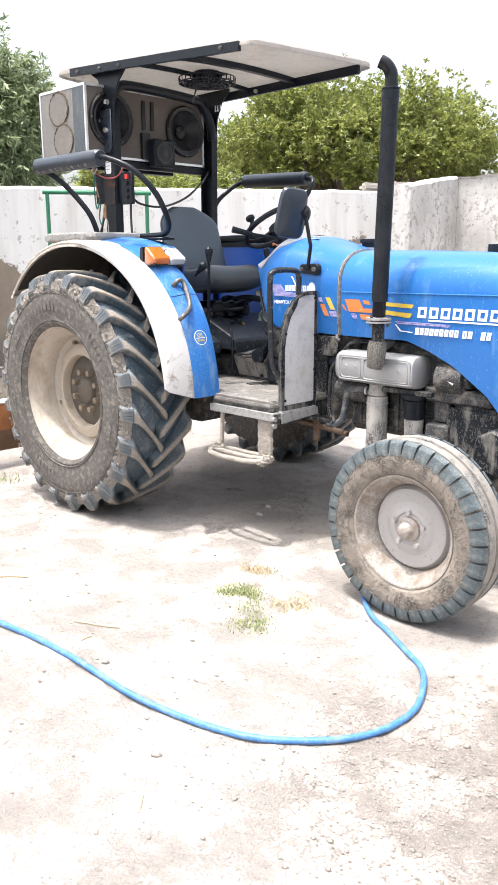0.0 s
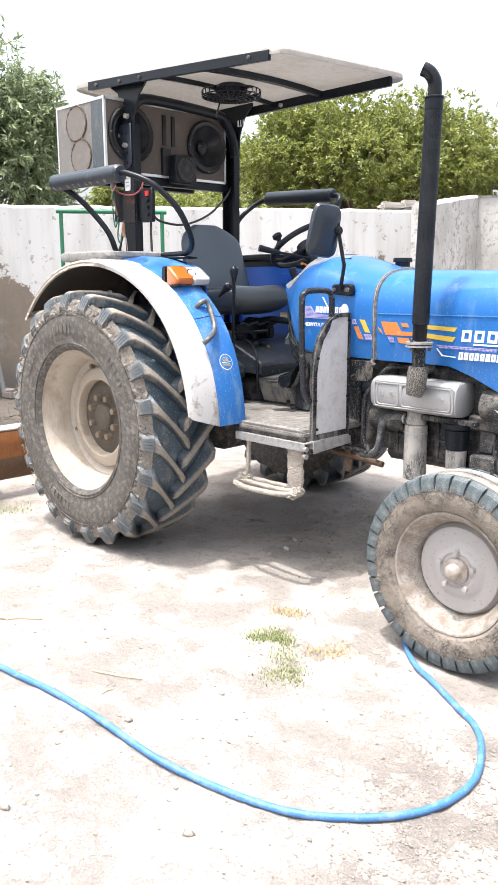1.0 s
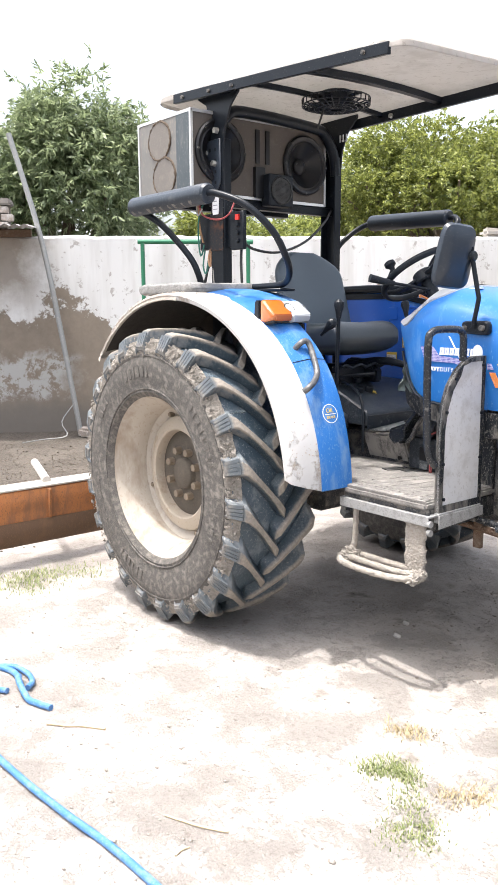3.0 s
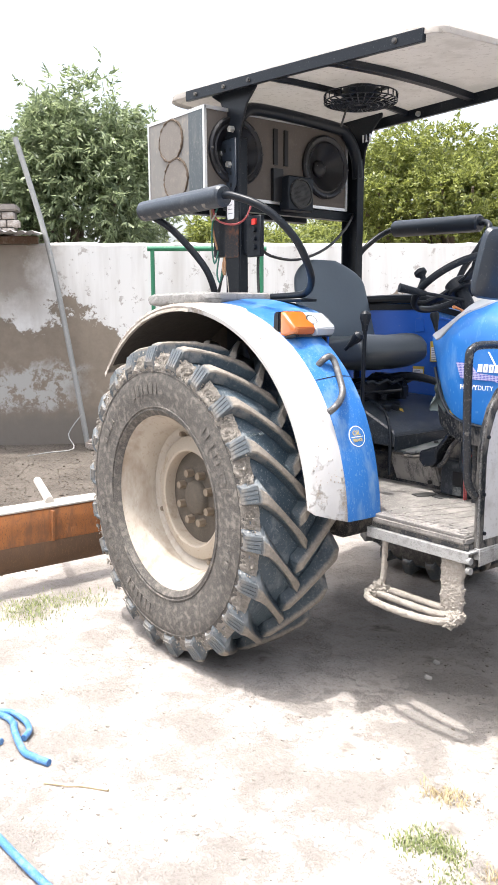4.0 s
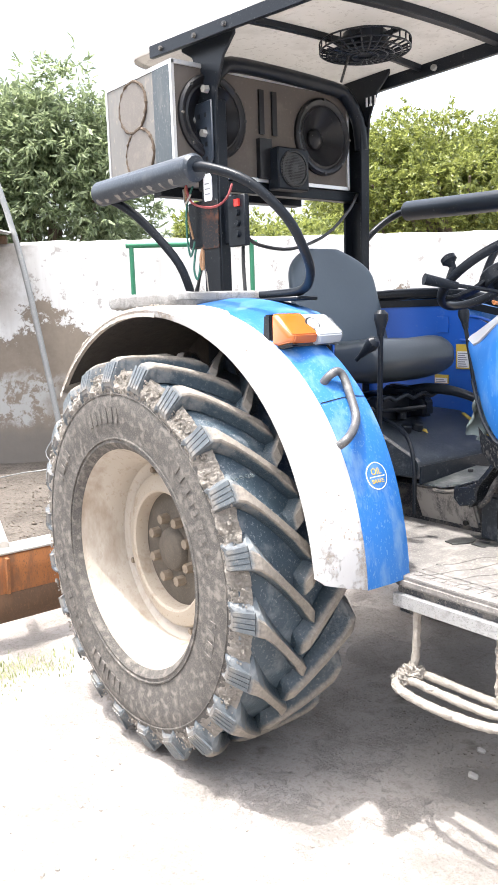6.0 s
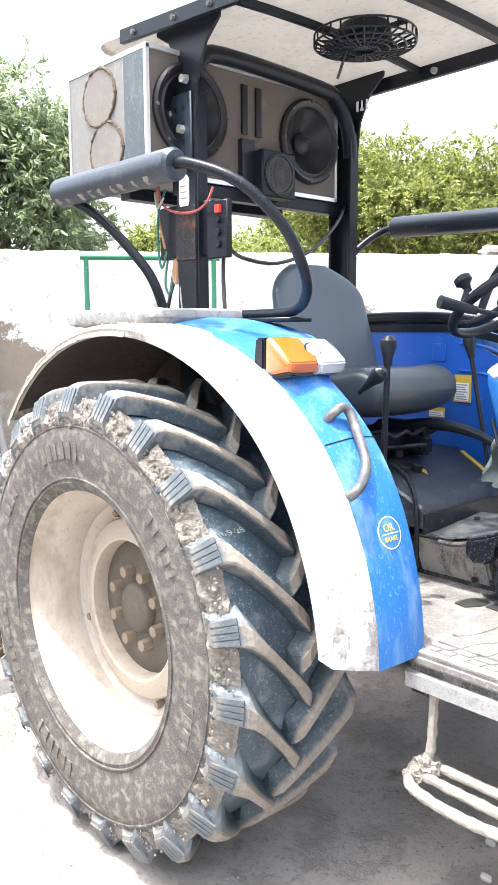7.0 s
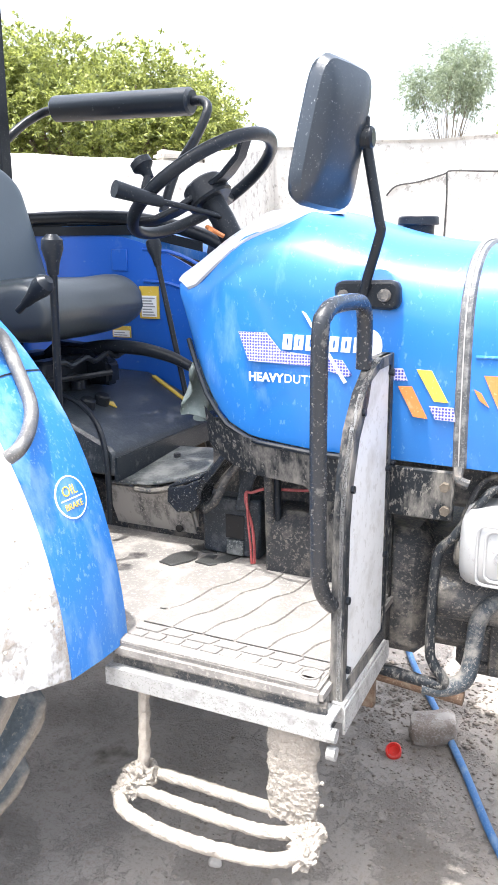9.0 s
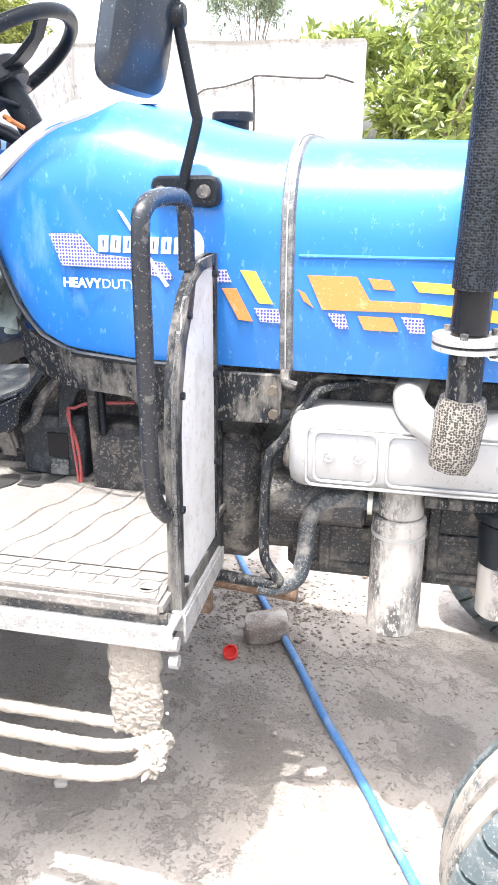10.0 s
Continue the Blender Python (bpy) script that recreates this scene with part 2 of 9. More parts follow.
BRICK = dusty("old_brick", (0.30, 0.255, 0.22), 0.9, 0.0, 0.6, 14, 0.0, 0.8, (0.52, 0.49, 0.46))
MORTAR_DARK = dusty("dark_mortar", (0.10, 0.09, 0.08), 0.95, 0.0, 0.4, 12, 0.0, 0.5)
MORTAR = dusty("grey_mortar", (0.42, 0.39, 0.35), 0.95, 0.0, 0.3, 12, 0.0, 0.5)
SHEET = dusty("galvanised_sheet", (0.52, 0.52, 0.52), 0.45, 0.5, 0.4, 6, 0.0, 0.1, (0.35, 0.27, 0.2))
POLE = dusty("grey_galvanised_pole", (0.27, 0.275, 0.27), 0.5, 0.3, 0.45, 10, 0.0, 0.15, (0.42, 0.41, 0.385))
RED = dusty("red_plastic", (0.75, 0.04, 0.03), 0.35, 0.0, 0.05, 30)
RED_WIRE = dusty("red_wire", (0.34, 0.07, 0.07), 0.45, 0.0, 0.2, 30)
WIRE = dusty("dark_wire", (0.02, 0.02, 0.02), 0.5, 0.0, 0.2, 30)
DECAL_ORANGE = dusty("orange_sticker", (0.56, 0.185, 0.045), 0.4, 0.0, 0.3, 20, 0.2, 0.03, (0.75, 0.55, 0.4))
DECAL_YELLOW = dusty("yellow_sticker", (0.64, 0.45, 0.055), 0.4, 0.0, 0.22, 20, 0.2, 0.03, (0.8, 0.7, 0.5))
DECAL_WHITE = dusty("white_sticker", (0.85, 0.86, 0.88), 0.4, 0.0, 0.05, 20, 0.2, 0.02)
DECAL_GREY = dusty("grey_print", (0.30, 0.31, 0.34), 0.5, 0.0, 0.05, 20)
STRAW = dusty("dry_straw", (0.52, 0.42, 0.27), 0.8, 0.0, 0.3, 30)
CONCRETE = dusty("pale_cement", (0.46, 0.435, 0.40), 0.9, 0.0, 0.4, 4, 0.0, 0.3, (0.5, 0.45, 0.38))


def dotted(name, base, dot):
    """Small round dots on a ground colour."""
    m, n, l, bs = nodes_of(name)
    tc = n.new("ShaderNodeTexCoord")
    v = n.new("ShaderNodeTexVoronoi")
    v.inputs["Scale"].default_value = 160
    v.inputs["Randomness"].default_value = 0.15
    l.new(tc.outputs["Object"], v.inputs["Vector"])
    r = ramp(n, 0.36, 0.42)
    l.new(v.outputs["Distance"], r.inputs["Fac"])
    l.new(mix(n, l, r.outputs["Color"], dot, base), bs.inputs["Base Color"])
    bs.inputs["Roughness"].default_value = 0.5
    bs.inputs["Specular IOR Level"].default_value = 0.2
    return m


DECAL_DOTS = dotted("lilac_dotted_sticker", (0.40, 0.385, 0.56), (0.05, 0.06, 0.30))
MESH_GRILLE = dotted("black_wire_grille", (0.06, 0.06, 0.06), (0.004, 0.004, 0.004))


def wrap_cloth(name, thread):
    """Woven black heat wrap."""
    m, n, l, bs = nodes_of(name)
    tc = n.new("ShaderNodeTexCoord")
    v = n.new("ShaderNodeTexVoronoi")
    v.inputs["Scale"].default_value = 230
    v.inputs["Randomness"].default_value = 0.6
    l.new(tc.outputs["Object"], v.inputs["Vector"])
    big = noise_tex(n, l, 9, 4)
    r = ramp(n, 0.45, 0.75)
    l.new(big.outputs["Fac"], r.inputs["Fac"])
    knot = ramp(n, 0.40, 0.62)
    l.new(v.outputs["Distance"], knot.inputs["Fac"])
    col = mix(n, l, knot.outputs["Color"], tuple(c * 0.2 for c in thread), thread)
    l.new(mix(n, l, mul(n, l, r.outputs["Color"], 0.12), col, (0.12, 0.115, 0.11)), bs.inputs["Base Color"])
    bs.inputs["Roughness"].default_value = 0.45
    bs.inputs["Specular IOR Level"].default_value = 0.2
    bump(n, l, bs, v.outputs["Distance"], 0.5, 0.003)
    return m


SLEEVE = wrap_cloth("woven_black_wrap", (0.018, 0.023, 0.030))
SLEEVE_MUD = wrap_cloth("mud_paled_woven_wrap", (0.25, 0.235, 0.21))


def lens(name, col, rough=0.15):
    m, n, l, bs = nodes_of(name)
    bs.inputs["Base Color"].default_value = c4(col)
    bs.inputs["Roughness"].default_value = rough
    bs.inputs["Coat Weight"].default_value = 0.8
    nz = noise_tex(n, l, 60, 2)
    bump(n, l, bs, nz.outputs["Fac"], 0.15, 0.002)
    return m


AMBER = lens("amber_lens", (0.46, 0.115, 0.014))
CLEAR = lens("clear_lamp_lens", (0.42, 0.43, 0.44))


def soil():
    """Pale dry trampled earth with darker patches, crumbs and straw-coloured stains."""
    m, n, l, bs = nodes_of("dry_earth")
    wide = noise_tex(n, l, 0.55, 5, 0.6)
    mid = noise_tex(n, l, 3.5, 6, 0.65)
    fine = noise_tex(n, l, 38, 7, 0.75)
    r = ramp(n, 0.30, 0.62, c4((0.332, 0.303, 0.278)), c4((0.375, 0.346, 0.320)))
    l.new(mid.outputs["Fac"], r.inputs["Fac"])
    w = ramp(n, 0.40, 0.62)
    l.new(wide.outputs["Fac"], w.inputs["Fac"])
    col = mix(n, l, mul(n, l, w.outputs["Color"], 0.35), r.outputs["Color"], (0.405, 0.378, 0.354))
    f = ramp(n, 0.52, 0.66)
    l.new(fine.outputs["Fac"], f.inputs["Fac"])
    col = mix(n, l, mul(n, l, f.outputs["Color"], 0.55), col, (0.175, 0.142, 0.114))
    crumb = noise_tex(n, l, 130, 4, 0.6)
    cr = ramp(n, 0.575, 0.625)
    l.new(crumb.outputs["Fac"], cr.inputs["Fac"])
    col = mix(n, l, mul(n, l, mul(n, l, cr.outputs["Color"], r.outputs["Color"]), 0.9), col, (0.15, 0.12, 0.10))
    # darker dug earth by the old wall, ragged-edged; roof shade is in its colour
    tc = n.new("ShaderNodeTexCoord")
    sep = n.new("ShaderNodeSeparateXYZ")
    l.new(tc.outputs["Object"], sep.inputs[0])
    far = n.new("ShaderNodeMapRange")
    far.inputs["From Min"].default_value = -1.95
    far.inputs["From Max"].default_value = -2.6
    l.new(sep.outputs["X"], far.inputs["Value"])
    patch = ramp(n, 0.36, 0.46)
    # darker crumbly earth below the engine
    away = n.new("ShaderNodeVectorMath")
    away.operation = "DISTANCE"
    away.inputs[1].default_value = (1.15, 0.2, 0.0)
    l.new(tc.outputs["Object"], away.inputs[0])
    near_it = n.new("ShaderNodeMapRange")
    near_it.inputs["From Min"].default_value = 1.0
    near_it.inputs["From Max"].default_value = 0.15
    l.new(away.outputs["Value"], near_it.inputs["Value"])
    engine_patch = ramp(n, 0.50, 0.72)
    l.new(mul(n, l, mul(n, l, near_it.outputs["Result"], 0.6), mul(n, l, mid.outputs["Fac"], 0.75), "ADD"), engine_patch.inputs["Fac"])
    col = mix(n, l, mul(n, l, engine_patch.outputs["Color"], 0.36), col, mix(n, l, fine.outputs["Fac"], (0.14, 0.115, 0.092), (0.34, 0.298, 0.255)))
    # churned crumbly earth round the front wheel
    off = n.new("ShaderNodeVectorMath")
    off.operation = "DISTANCE"
    off.inputs[1].default_value = (2.95, -1.60, 0.0)
    l.new(tc.outputs["Object"], off.inputs[0])
    by_it = n.new("ShaderNodeMapRange")
    by_it.inputs["From Min"].default_value = 0.85
    by_it.inputs["From Max"].default_value = 0.30
    l.new(off.outputs["Value"], by_it.inputs["Value"])
    churn = ramp(n, 0.52, 0.66)
    l.new(mul(n, l, mul(n, l, by_it.outputs["Result"], 0.5), mul(n, l, mid.outputs["Fac"], 0.7), "ADD"), churn.inputs["Fac"])
    grit = ramp(n, 0.36, 0.66)
    l.new(fine.outputs["Fac"], grit.inputs["Fac"])
    col = mix(n, l, mul(n, l, churn.outputs["Color"], 0.7), col, mix(n, l, grit.outputs["Color"], (0.34, 0.312, 0.29), (0.185, 0.158, 0.138)))
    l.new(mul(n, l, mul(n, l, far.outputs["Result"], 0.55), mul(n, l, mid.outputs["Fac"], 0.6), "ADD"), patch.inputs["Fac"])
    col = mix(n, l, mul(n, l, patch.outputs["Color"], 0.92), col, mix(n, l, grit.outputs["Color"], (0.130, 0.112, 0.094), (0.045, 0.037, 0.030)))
    l.new(col, bs.inputs["Base Color"])
    bs.inputs["Roughness"].default_value = 0.95
    bs.inputs["Specular IOR Level"].default_value = 0.2
    bump(n, l, bs, mul(n, l, mul(n, l, fine.outputs["Fac"], 0.6), mul(n, l, mid.outputs["Fac"], mul(n, l, crumb.outputs["Fac"], 0.4), "ADD"), "ADD"), 1.0, 0.03)
    return m


def lug_rubber():
    """Tread rubber blued for sky sheen: pale dust towards the shoulder, tan earth on the worn tops."""
    m, n, l, bs = nodes_of("worn_tread_lug_rubber")
    tc = n.new("ShaderNodeTexCoord")
    sep = n.new("ShaderNodeSeparateXYZ")
    l.new(tc.outputs["Object"], sep.inputs[0])
    wide = noise_tex(n, l, 16, 5, 0.65)
    fine = noise_tex(n, l, 95, 5, 0.7)

    def math_node(op, a, b=None):
        k = n.new("ShaderNodeMath")
        k.operation = op
        for sock, v in zip(k.inputs, (a, b)):
            if v is None:
                continue
            if isinstance(v, (int, float)):
                sock.default_value = v
            else:
                l.new(v, sock)
        return k.outputs[0]
    across = math_node("ABSOLUTE", sep.outputs["Y"])
    radius = math_node("SQRT", math_node("ADD", math_node("MULTIPLY", sep.outputs["X"], sep.outputs["X"]), math_node("MULTIPLY", sep.outputs["Z"], sep.outputs["Z"])))
    shoulder = ramp(n, 0.14, 0.22)
    l.new(math_node("ADD", across, math_node("MULTIPLY", math_node("SUBTRACT", wide.outputs["Fac"], 0.5), 0.30)), shoulder.inputs["Fac"])
    edge = ramp(n, 0.190, 0.212, (1, 1, 1, 1), (0.30, 0.30, 0.30, 1))
    l.new(across, edge.inputs["Fac"])
    dust = mul(n, l, shoulder.outputs["Color"], edge.outputs["Color"])
    top = ramp(n, 0.691, 0.702)
    l.new(math_node("ADD", radius, math_node("MULTIPLY", math_node("SUBTRACT", wide.outputs["Fac"], 0.5), 0.03)), top.inputs["Fac"])
    speck = ramp(n, 0.58, 0.66)
    l.new(fine.outputs["Fac"], speck.inputs["Fac"])
    col = mix(n, l, mul(n, l, dust, 0.65), mix(n, l, fine.outputs["Fac"], (0.014, 0.023, 0.031), (0.085, 0.116, 0.140)), (0.275, 0.272, 0.265))
    col = mix(n, l, mul(n, l, speck.outputs["Color"], 0.6), col, (0.24, 0.215, 0.185))
    col = mix(n, l, mul(n, l, top.outputs["Color"], 0.85), col, mix(n, l, fine.outputs["Fac"], (0.14, 0.118, 0.096), (0.42, 0.37, 0.31)))
    outer = ramp(n, 0.224, 0.238)
    l.new(across, outer.inputs["Fac"])
    patchy = ramp(n, 0.40, 0.56)
    l.new(wide.outputs["Fac"], patchy.inputs["Fac"])
    col = mix(n, l, mul(n, l, outer.outputs["Color"], mul(n, l, patchy.outputs["Color"], 0.6)), col, mix(n, l, fine.outputs["Fac"], (0.15, 0.13, 0.108), (0.36, 0.325, 0.28)))
    l.new(col, bs.inputs["Base Color"])
    rough = n.new("ShaderNodeMapRange")
    rough.inputs["To Min"].default_value = 0.30
    rough.inputs["To Max"].default_value = 0.8
    l.new(mul(n, l, dust, top.outputs["Color"], "MAXIMUM"), rough.inputs["Value"])
    l.new(rough.outputs["Result"], bs.inputs["Roughness"])
    bs.inputs["Specular IOR Level"].default_value = 0.45
    bump(n, l, bs, mul(n, l, wide.outputs["Fac"], fine.outputs["Fac"], "ADD"), 0.6, 0.008)
    return m


LUG = lug_rubber()


def fender_paint():
    """White paint; splashed earth clings to the stretch above and behind the wheel."""
    m, n, l, bs = nodes_of("white_fender_paint")
    tc = n.new("ShaderNodeTexCoord")
    sep = n.new("ShaderNodeSeparateXYZ")
    l.new(tc.outputs["Object"], sep.inputs[0])
    back = n.new("ShaderNodeMapRange")
    back.inputs["From Min"].default_value = 0.40
    back.inputs["From Max"].default_value = -0.15
    back.inputs["To Min"].default_value = 0.0
    back.inputs["To Max"].default_value = 0.24
    l.new(sep.outputs["X"], back.inputs["Value"])
    big = noise_tex(n, l, 9, 7, 0.7)
    fine = noise_tex(n, l, 60, 6, 0.7)
    lump = mul(n, l, mul(n, l, big.outputs["Fac"], 0.7), mul(n, l, fine.outputs["Fac"], 0.3), "ADD")
    film = ramp(n, 0.60, 0.69)
    tip = n.new("ShaderNodeMapRange")
    tip.inputs["From Min"].default_value = 0.98
    tip.inputs["From Max"].default_value = 0.76
    tip.inputs["To Max"].default_value = 0.12
    l.new(sep.outputs["Z"], tip.inputs["Value"])
    l.new(mul(n, l, lump, mul(n, l, back.outputs["Result"], tip.outputs["Result"], "MAXIMUM"), "ADD"), film.inputs["Fac"])
    earth = mix(n, l, fine.outputs["Fac"], (0.24, 0.19, 0.145), (0.46, 0.40, 0.335))
    paint = mix(n, l, big.outputs["Fac"], (0.50, 0.49, 0.475), (0.62, 0.61, 0.60))
    l.new(mix(n, l, mul(n, l, film.outputs["Color"], 0.9), paint, earth), bs.inputs["Base Color"])
    bs.inputs["Roughness"].default_value = 0.6
    bump(n, l, bs, mul(n, l, film.outputs["Color"], fine.outputs["Fac"]), 0.8, 0.012)
    return m


WHITE_FENDER = fender_paint()
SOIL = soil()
CLOD = caked("earth_crumbs", (0.40, 0.36, 0.325), (0.30, 0.26, 0.225), 40, 0.01)
CLOD_MUD = caked("brown_dug_earth", (0.17, 0.142, 0.115), (0.085, 0.070, 0.056), 30, 0.01)
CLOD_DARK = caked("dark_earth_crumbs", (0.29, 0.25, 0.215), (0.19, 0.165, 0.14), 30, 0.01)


def plaster():
    """Whitewash over plaster: peeled away in ragged patches below, streaked above."""
    m, n, l, bs = nodes_of("peeling_whitewash")
    tc = n.new("ShaderNodeTexCoord")
    sep = n.new("ShaderNodeSeparateXYZ")
    l.new(tc.outputs["Object"], sep.inputs[0])
    ragged = noise_tex(n, l, 1.6, 9, 0.72)
    speck = noise_tex(n, l, 9, 6, 0.7)
    streak = noise_tex(n, l, 5, 4, 0.6, (1, 1, 0.12))
    # lost paint reaches higher where the noise is high
    edge = n.new("ShaderNodeMapRange")
    edge.inputs["From Min"].default_value = 1.08
    edge.inputs["From Max"].default_value = 2.28
    edge.inputs["To Min"].default_value = 0.30
    edge.inputs["To Max"].default_value = 0.80
    l.new(sep.outputs["Z"], edge.inputs["Value"])
    gone = mul(n, l, ragged.outputs["Fac"], edge.outputs["Result"], "SUBTRACT")
    g = ramp(n, 0.0, 0.025)
    l.new(gone, g.inputs["Fac"])
    low = noise_tex(n, l, 5.5, 9, 0.78)
    lr = ramp(n, 0.46, 0.50)
    l.new(low.outputs["Fac"], lr.inputs["Fac"])
    bare = mix(n, l, speck.outputs["Fac"], (0.17, 0.140, 0.110), (0.30, 0.252, 0.200))
    # flaking lime in a low band, grey damp below it
    def band(a, b, v):
        k = n.new("ShaderNodeMapRange")
        k.inputs["From Min"].default_value = a
        k.inputs["From Max"].default_value = b
        l.new(v, k.inputs["Value"])
        return k.outputs["Result"]
    def plus(v, gain):
        k = n.new("ShaderNodeMath")
        k.operation = "MULTIPLY_ADD"
        l.new(ragged.outputs["Fac"], k.inputs[0])
        k.inputs[1].default_value = gain
        l.new(v, k.inputs[2])
        return k.outputs[0]
    height = plus(sep.outputs["Z"], 0.9)
    lime = mul(n, l, band(0.93, 1.03, height), band(1.50, 1.38, height))
    along = n.new("ShaderNodeVectorMath")
    along.operation = "DOT_PRODUCT"
    along.inputs[1].default_value = (0.55, 0.835, 0.0)
    l.new(tc.outputs["Object"], along.inputs[0])
    way = plus(along.outputs["Value"], 1.6)
    side = band(-0.95, -1.35, way)
    bare = mix(n, l, mul(n, l, band(1.07, 0.75, height), 0.75), bare, (0.155, 0.143, 0.128))
    bare = mix(n, l, mul(n, l, mul(n, l, lr.outputs["Color"], mul(n, l, lime, side)), 0.85), bare, (0.43, 0.43, 0.415))
    sr = ramp(n, 0.44, 0.72)
    l.new(streak.outputs["Fac"], sr.inputs["Fac"])
    wash = mix(n, l, mul(n, l, sr.outputs["Color"], 0.5), (0.70, 0.695, 0.68), (0.42, 0.395, 0.36))
    # brown water stains below the shed roof, its shade on the wall painted in
    stain_shade = mul(n, l, band(-1.20, -1.65, way), band(1.80, 2.25, height))
    wash = mix(n, l, mul(n, l, stain_shade, 0.85), wash, mix(n, l, speck.outputs["Fac"], (0.19, 0.155, 0.122), (0.33, 0.285, 0.24)))
    sp = ramp(n, 0.59, 0.645)
    l.new(speck.outputs["Fac"], sp.inputs["Fac"])
    wash = mix(n, l, mul(n, l, sp.outputs["Color"], 0.7), wash, (0.30, 0.27, 0.24))
    l.new(mix(n, l, g.outputs["Color"], wash, bare), bs.inputs["Base Color"])
    bs.inputs["Roughness"].default_value = 0.93
    bump(n, l, bs, mul(n, l, mul(n, l, 1.0, g.outputs["Color"], "SUBTRACT"), mul(n, l, speck.outputs["Fac"], 0.5), "ADD"), 0.5, 0.012)
    return m


PLASTER = plaster()


def cement():
    """Lime-washed cement render with grey weather stains, drips and bare scuffs."""
    m, n, l, bs = nodes_of("stained_cement_wall")
    a = noise_tex(n, l, 1.3, 7, 0.65)
    b = noise_tex(n, l, 14, 6, 0.7, (1, 1, 0.3))
    drip = noise_tex(n, l, 7, 5, 0.65, (1, 1, 0.10))
    r = ramp(n, 0.38, 0.60, c4((0.41, 0.40, 0.38)), c4((0.58, 0.57, 0.555)))
    l.new(a.outputs["Fac"], r.inputs["Fac"])
    k = ramp(n, 0.54, 0.70)
    l.new(b.outputs["Fac"], k.inputs["Fac"])
    col = mix(n, l, mul(n, l, k.outputs["Color"], 0.45), r.outputs["Color"], (0.27, 0.255, 0.24))
    d = ramp(n, 0.55, 0.72)
    l.new(drip.outputs["Fac"], d.inputs["Fac"])
    col = mix(n, l, mul(n, l, d.outputs["Color"], 0.35), col, (0.27, 0.26, 0.25))
    # flaked spots that gather in patches
    flake = noise_tex(n, l, 13, 7, 0.72)
    spot = ramp(n, 0.565, 0.62)
    l.new(mul(n, l, mul(n, l, flake.outputs["Fac"], 0.80), mul(n, l, a.outputs["Fac"], 0.28), "ADD"), spot.inputs["Fac"])
    col = mix(n, l, mul(n, l, spot.outputs["Color"], 0.6), col, (0.17, 0.155, 0.14))
    l.new(col, bs.inputs["Base Color"])
    bs.inputs["Roughness"].default_value = 0.92
    bump(n, l, bs, b.outputs["Fac"], 0.4, 0.012)
    return m


CEMENT = cement()


def leaf(name, dark, lite, thin=0.35):
    m, n, l, bs = nodes_of(name)
    g = n.new("ShaderNodeNewGeometry")
    r = ramp(n, 0.0, 1.0, c4(dark), c4(lite))
    l.new(g.outputs["Random Per Island"], r.inputs["Fac"])
    l.new(r.outputs["Color"], bs.inputs["Base Color"])
    bs.inputs["Roughness"].default_value = 0.45
    tr = n.new("ShaderNodeBsdfTranslucent")
    l.new(mix(n, l, 0.5, r.outputs["Color"], tuple(min(1, c * 1.6) for c in lite)), tr.inputs["Color"])
    mx = n.new("ShaderNodeMixShader")
    mx.inputs[0].default_value = thin
    l.new(bs.outputs[0], mx.inputs[1])
    l.new(tr.outputs[0], mx.inputs[2])
    l.new(mx.outputs[0], n["Material Output"].inputs["Surface"])
    return m


LEAF_DEEP = leaf("deep_green_leaf", (0.040, 0.070, 0.028), (0.35, 0.41, 0.23))
LEAF_YELLOW = leaf("yellow_green_leaf", (0.030, 0.058, 0.014), (0.34, 0.37, 0.10))
LEAF_FRESH = leaf("fresh_green_leaf", (0.040, 0.075, 0.014), (0.30, 0.35, 0.09))
LEAF_PALE = leaf("pale_grey_green_leaf", (0.12, 0.16, 0.10), (0.26, 0.30, 0.20))
GRASS = leaf("grass_blade", (0.10, 0.145, 0.045), (0.36, 0.385, 0.17), 0.2)
GRASS_DRY = leaf("dry_grass_blade", (0.34, 0.27, 0.15), (0.58, 0.49, 0.32), 0.2)
BARK = dusty("tree_bark", (0.15, 0.12, 0.09), 0.9, 0.0, 0.3, 12, 0.0, 0.6, (0.26, 0.22, 0.18))


# thin fibreglass lets some daylight through
cn, cl = CANOPY.node_tree.nodes, CANOPY.node_tree.links
thin = cn.new("ShaderNodeBsdfTranslucent")
thin.inputs["Color"].default_value = (0.58, 0.56, 0.53, 1)
both = cn.new("ShaderNodeMixShader")
both.inputs[0].default_value = 0.42
cl.new(cn["Principled BSDF"].outputs[0], both.inputs[1])
cl.new(thin.outputs[0], both.inputs[2])
cl.new(both.outputs[0], cn["Material Output"].inputs["Surface"])

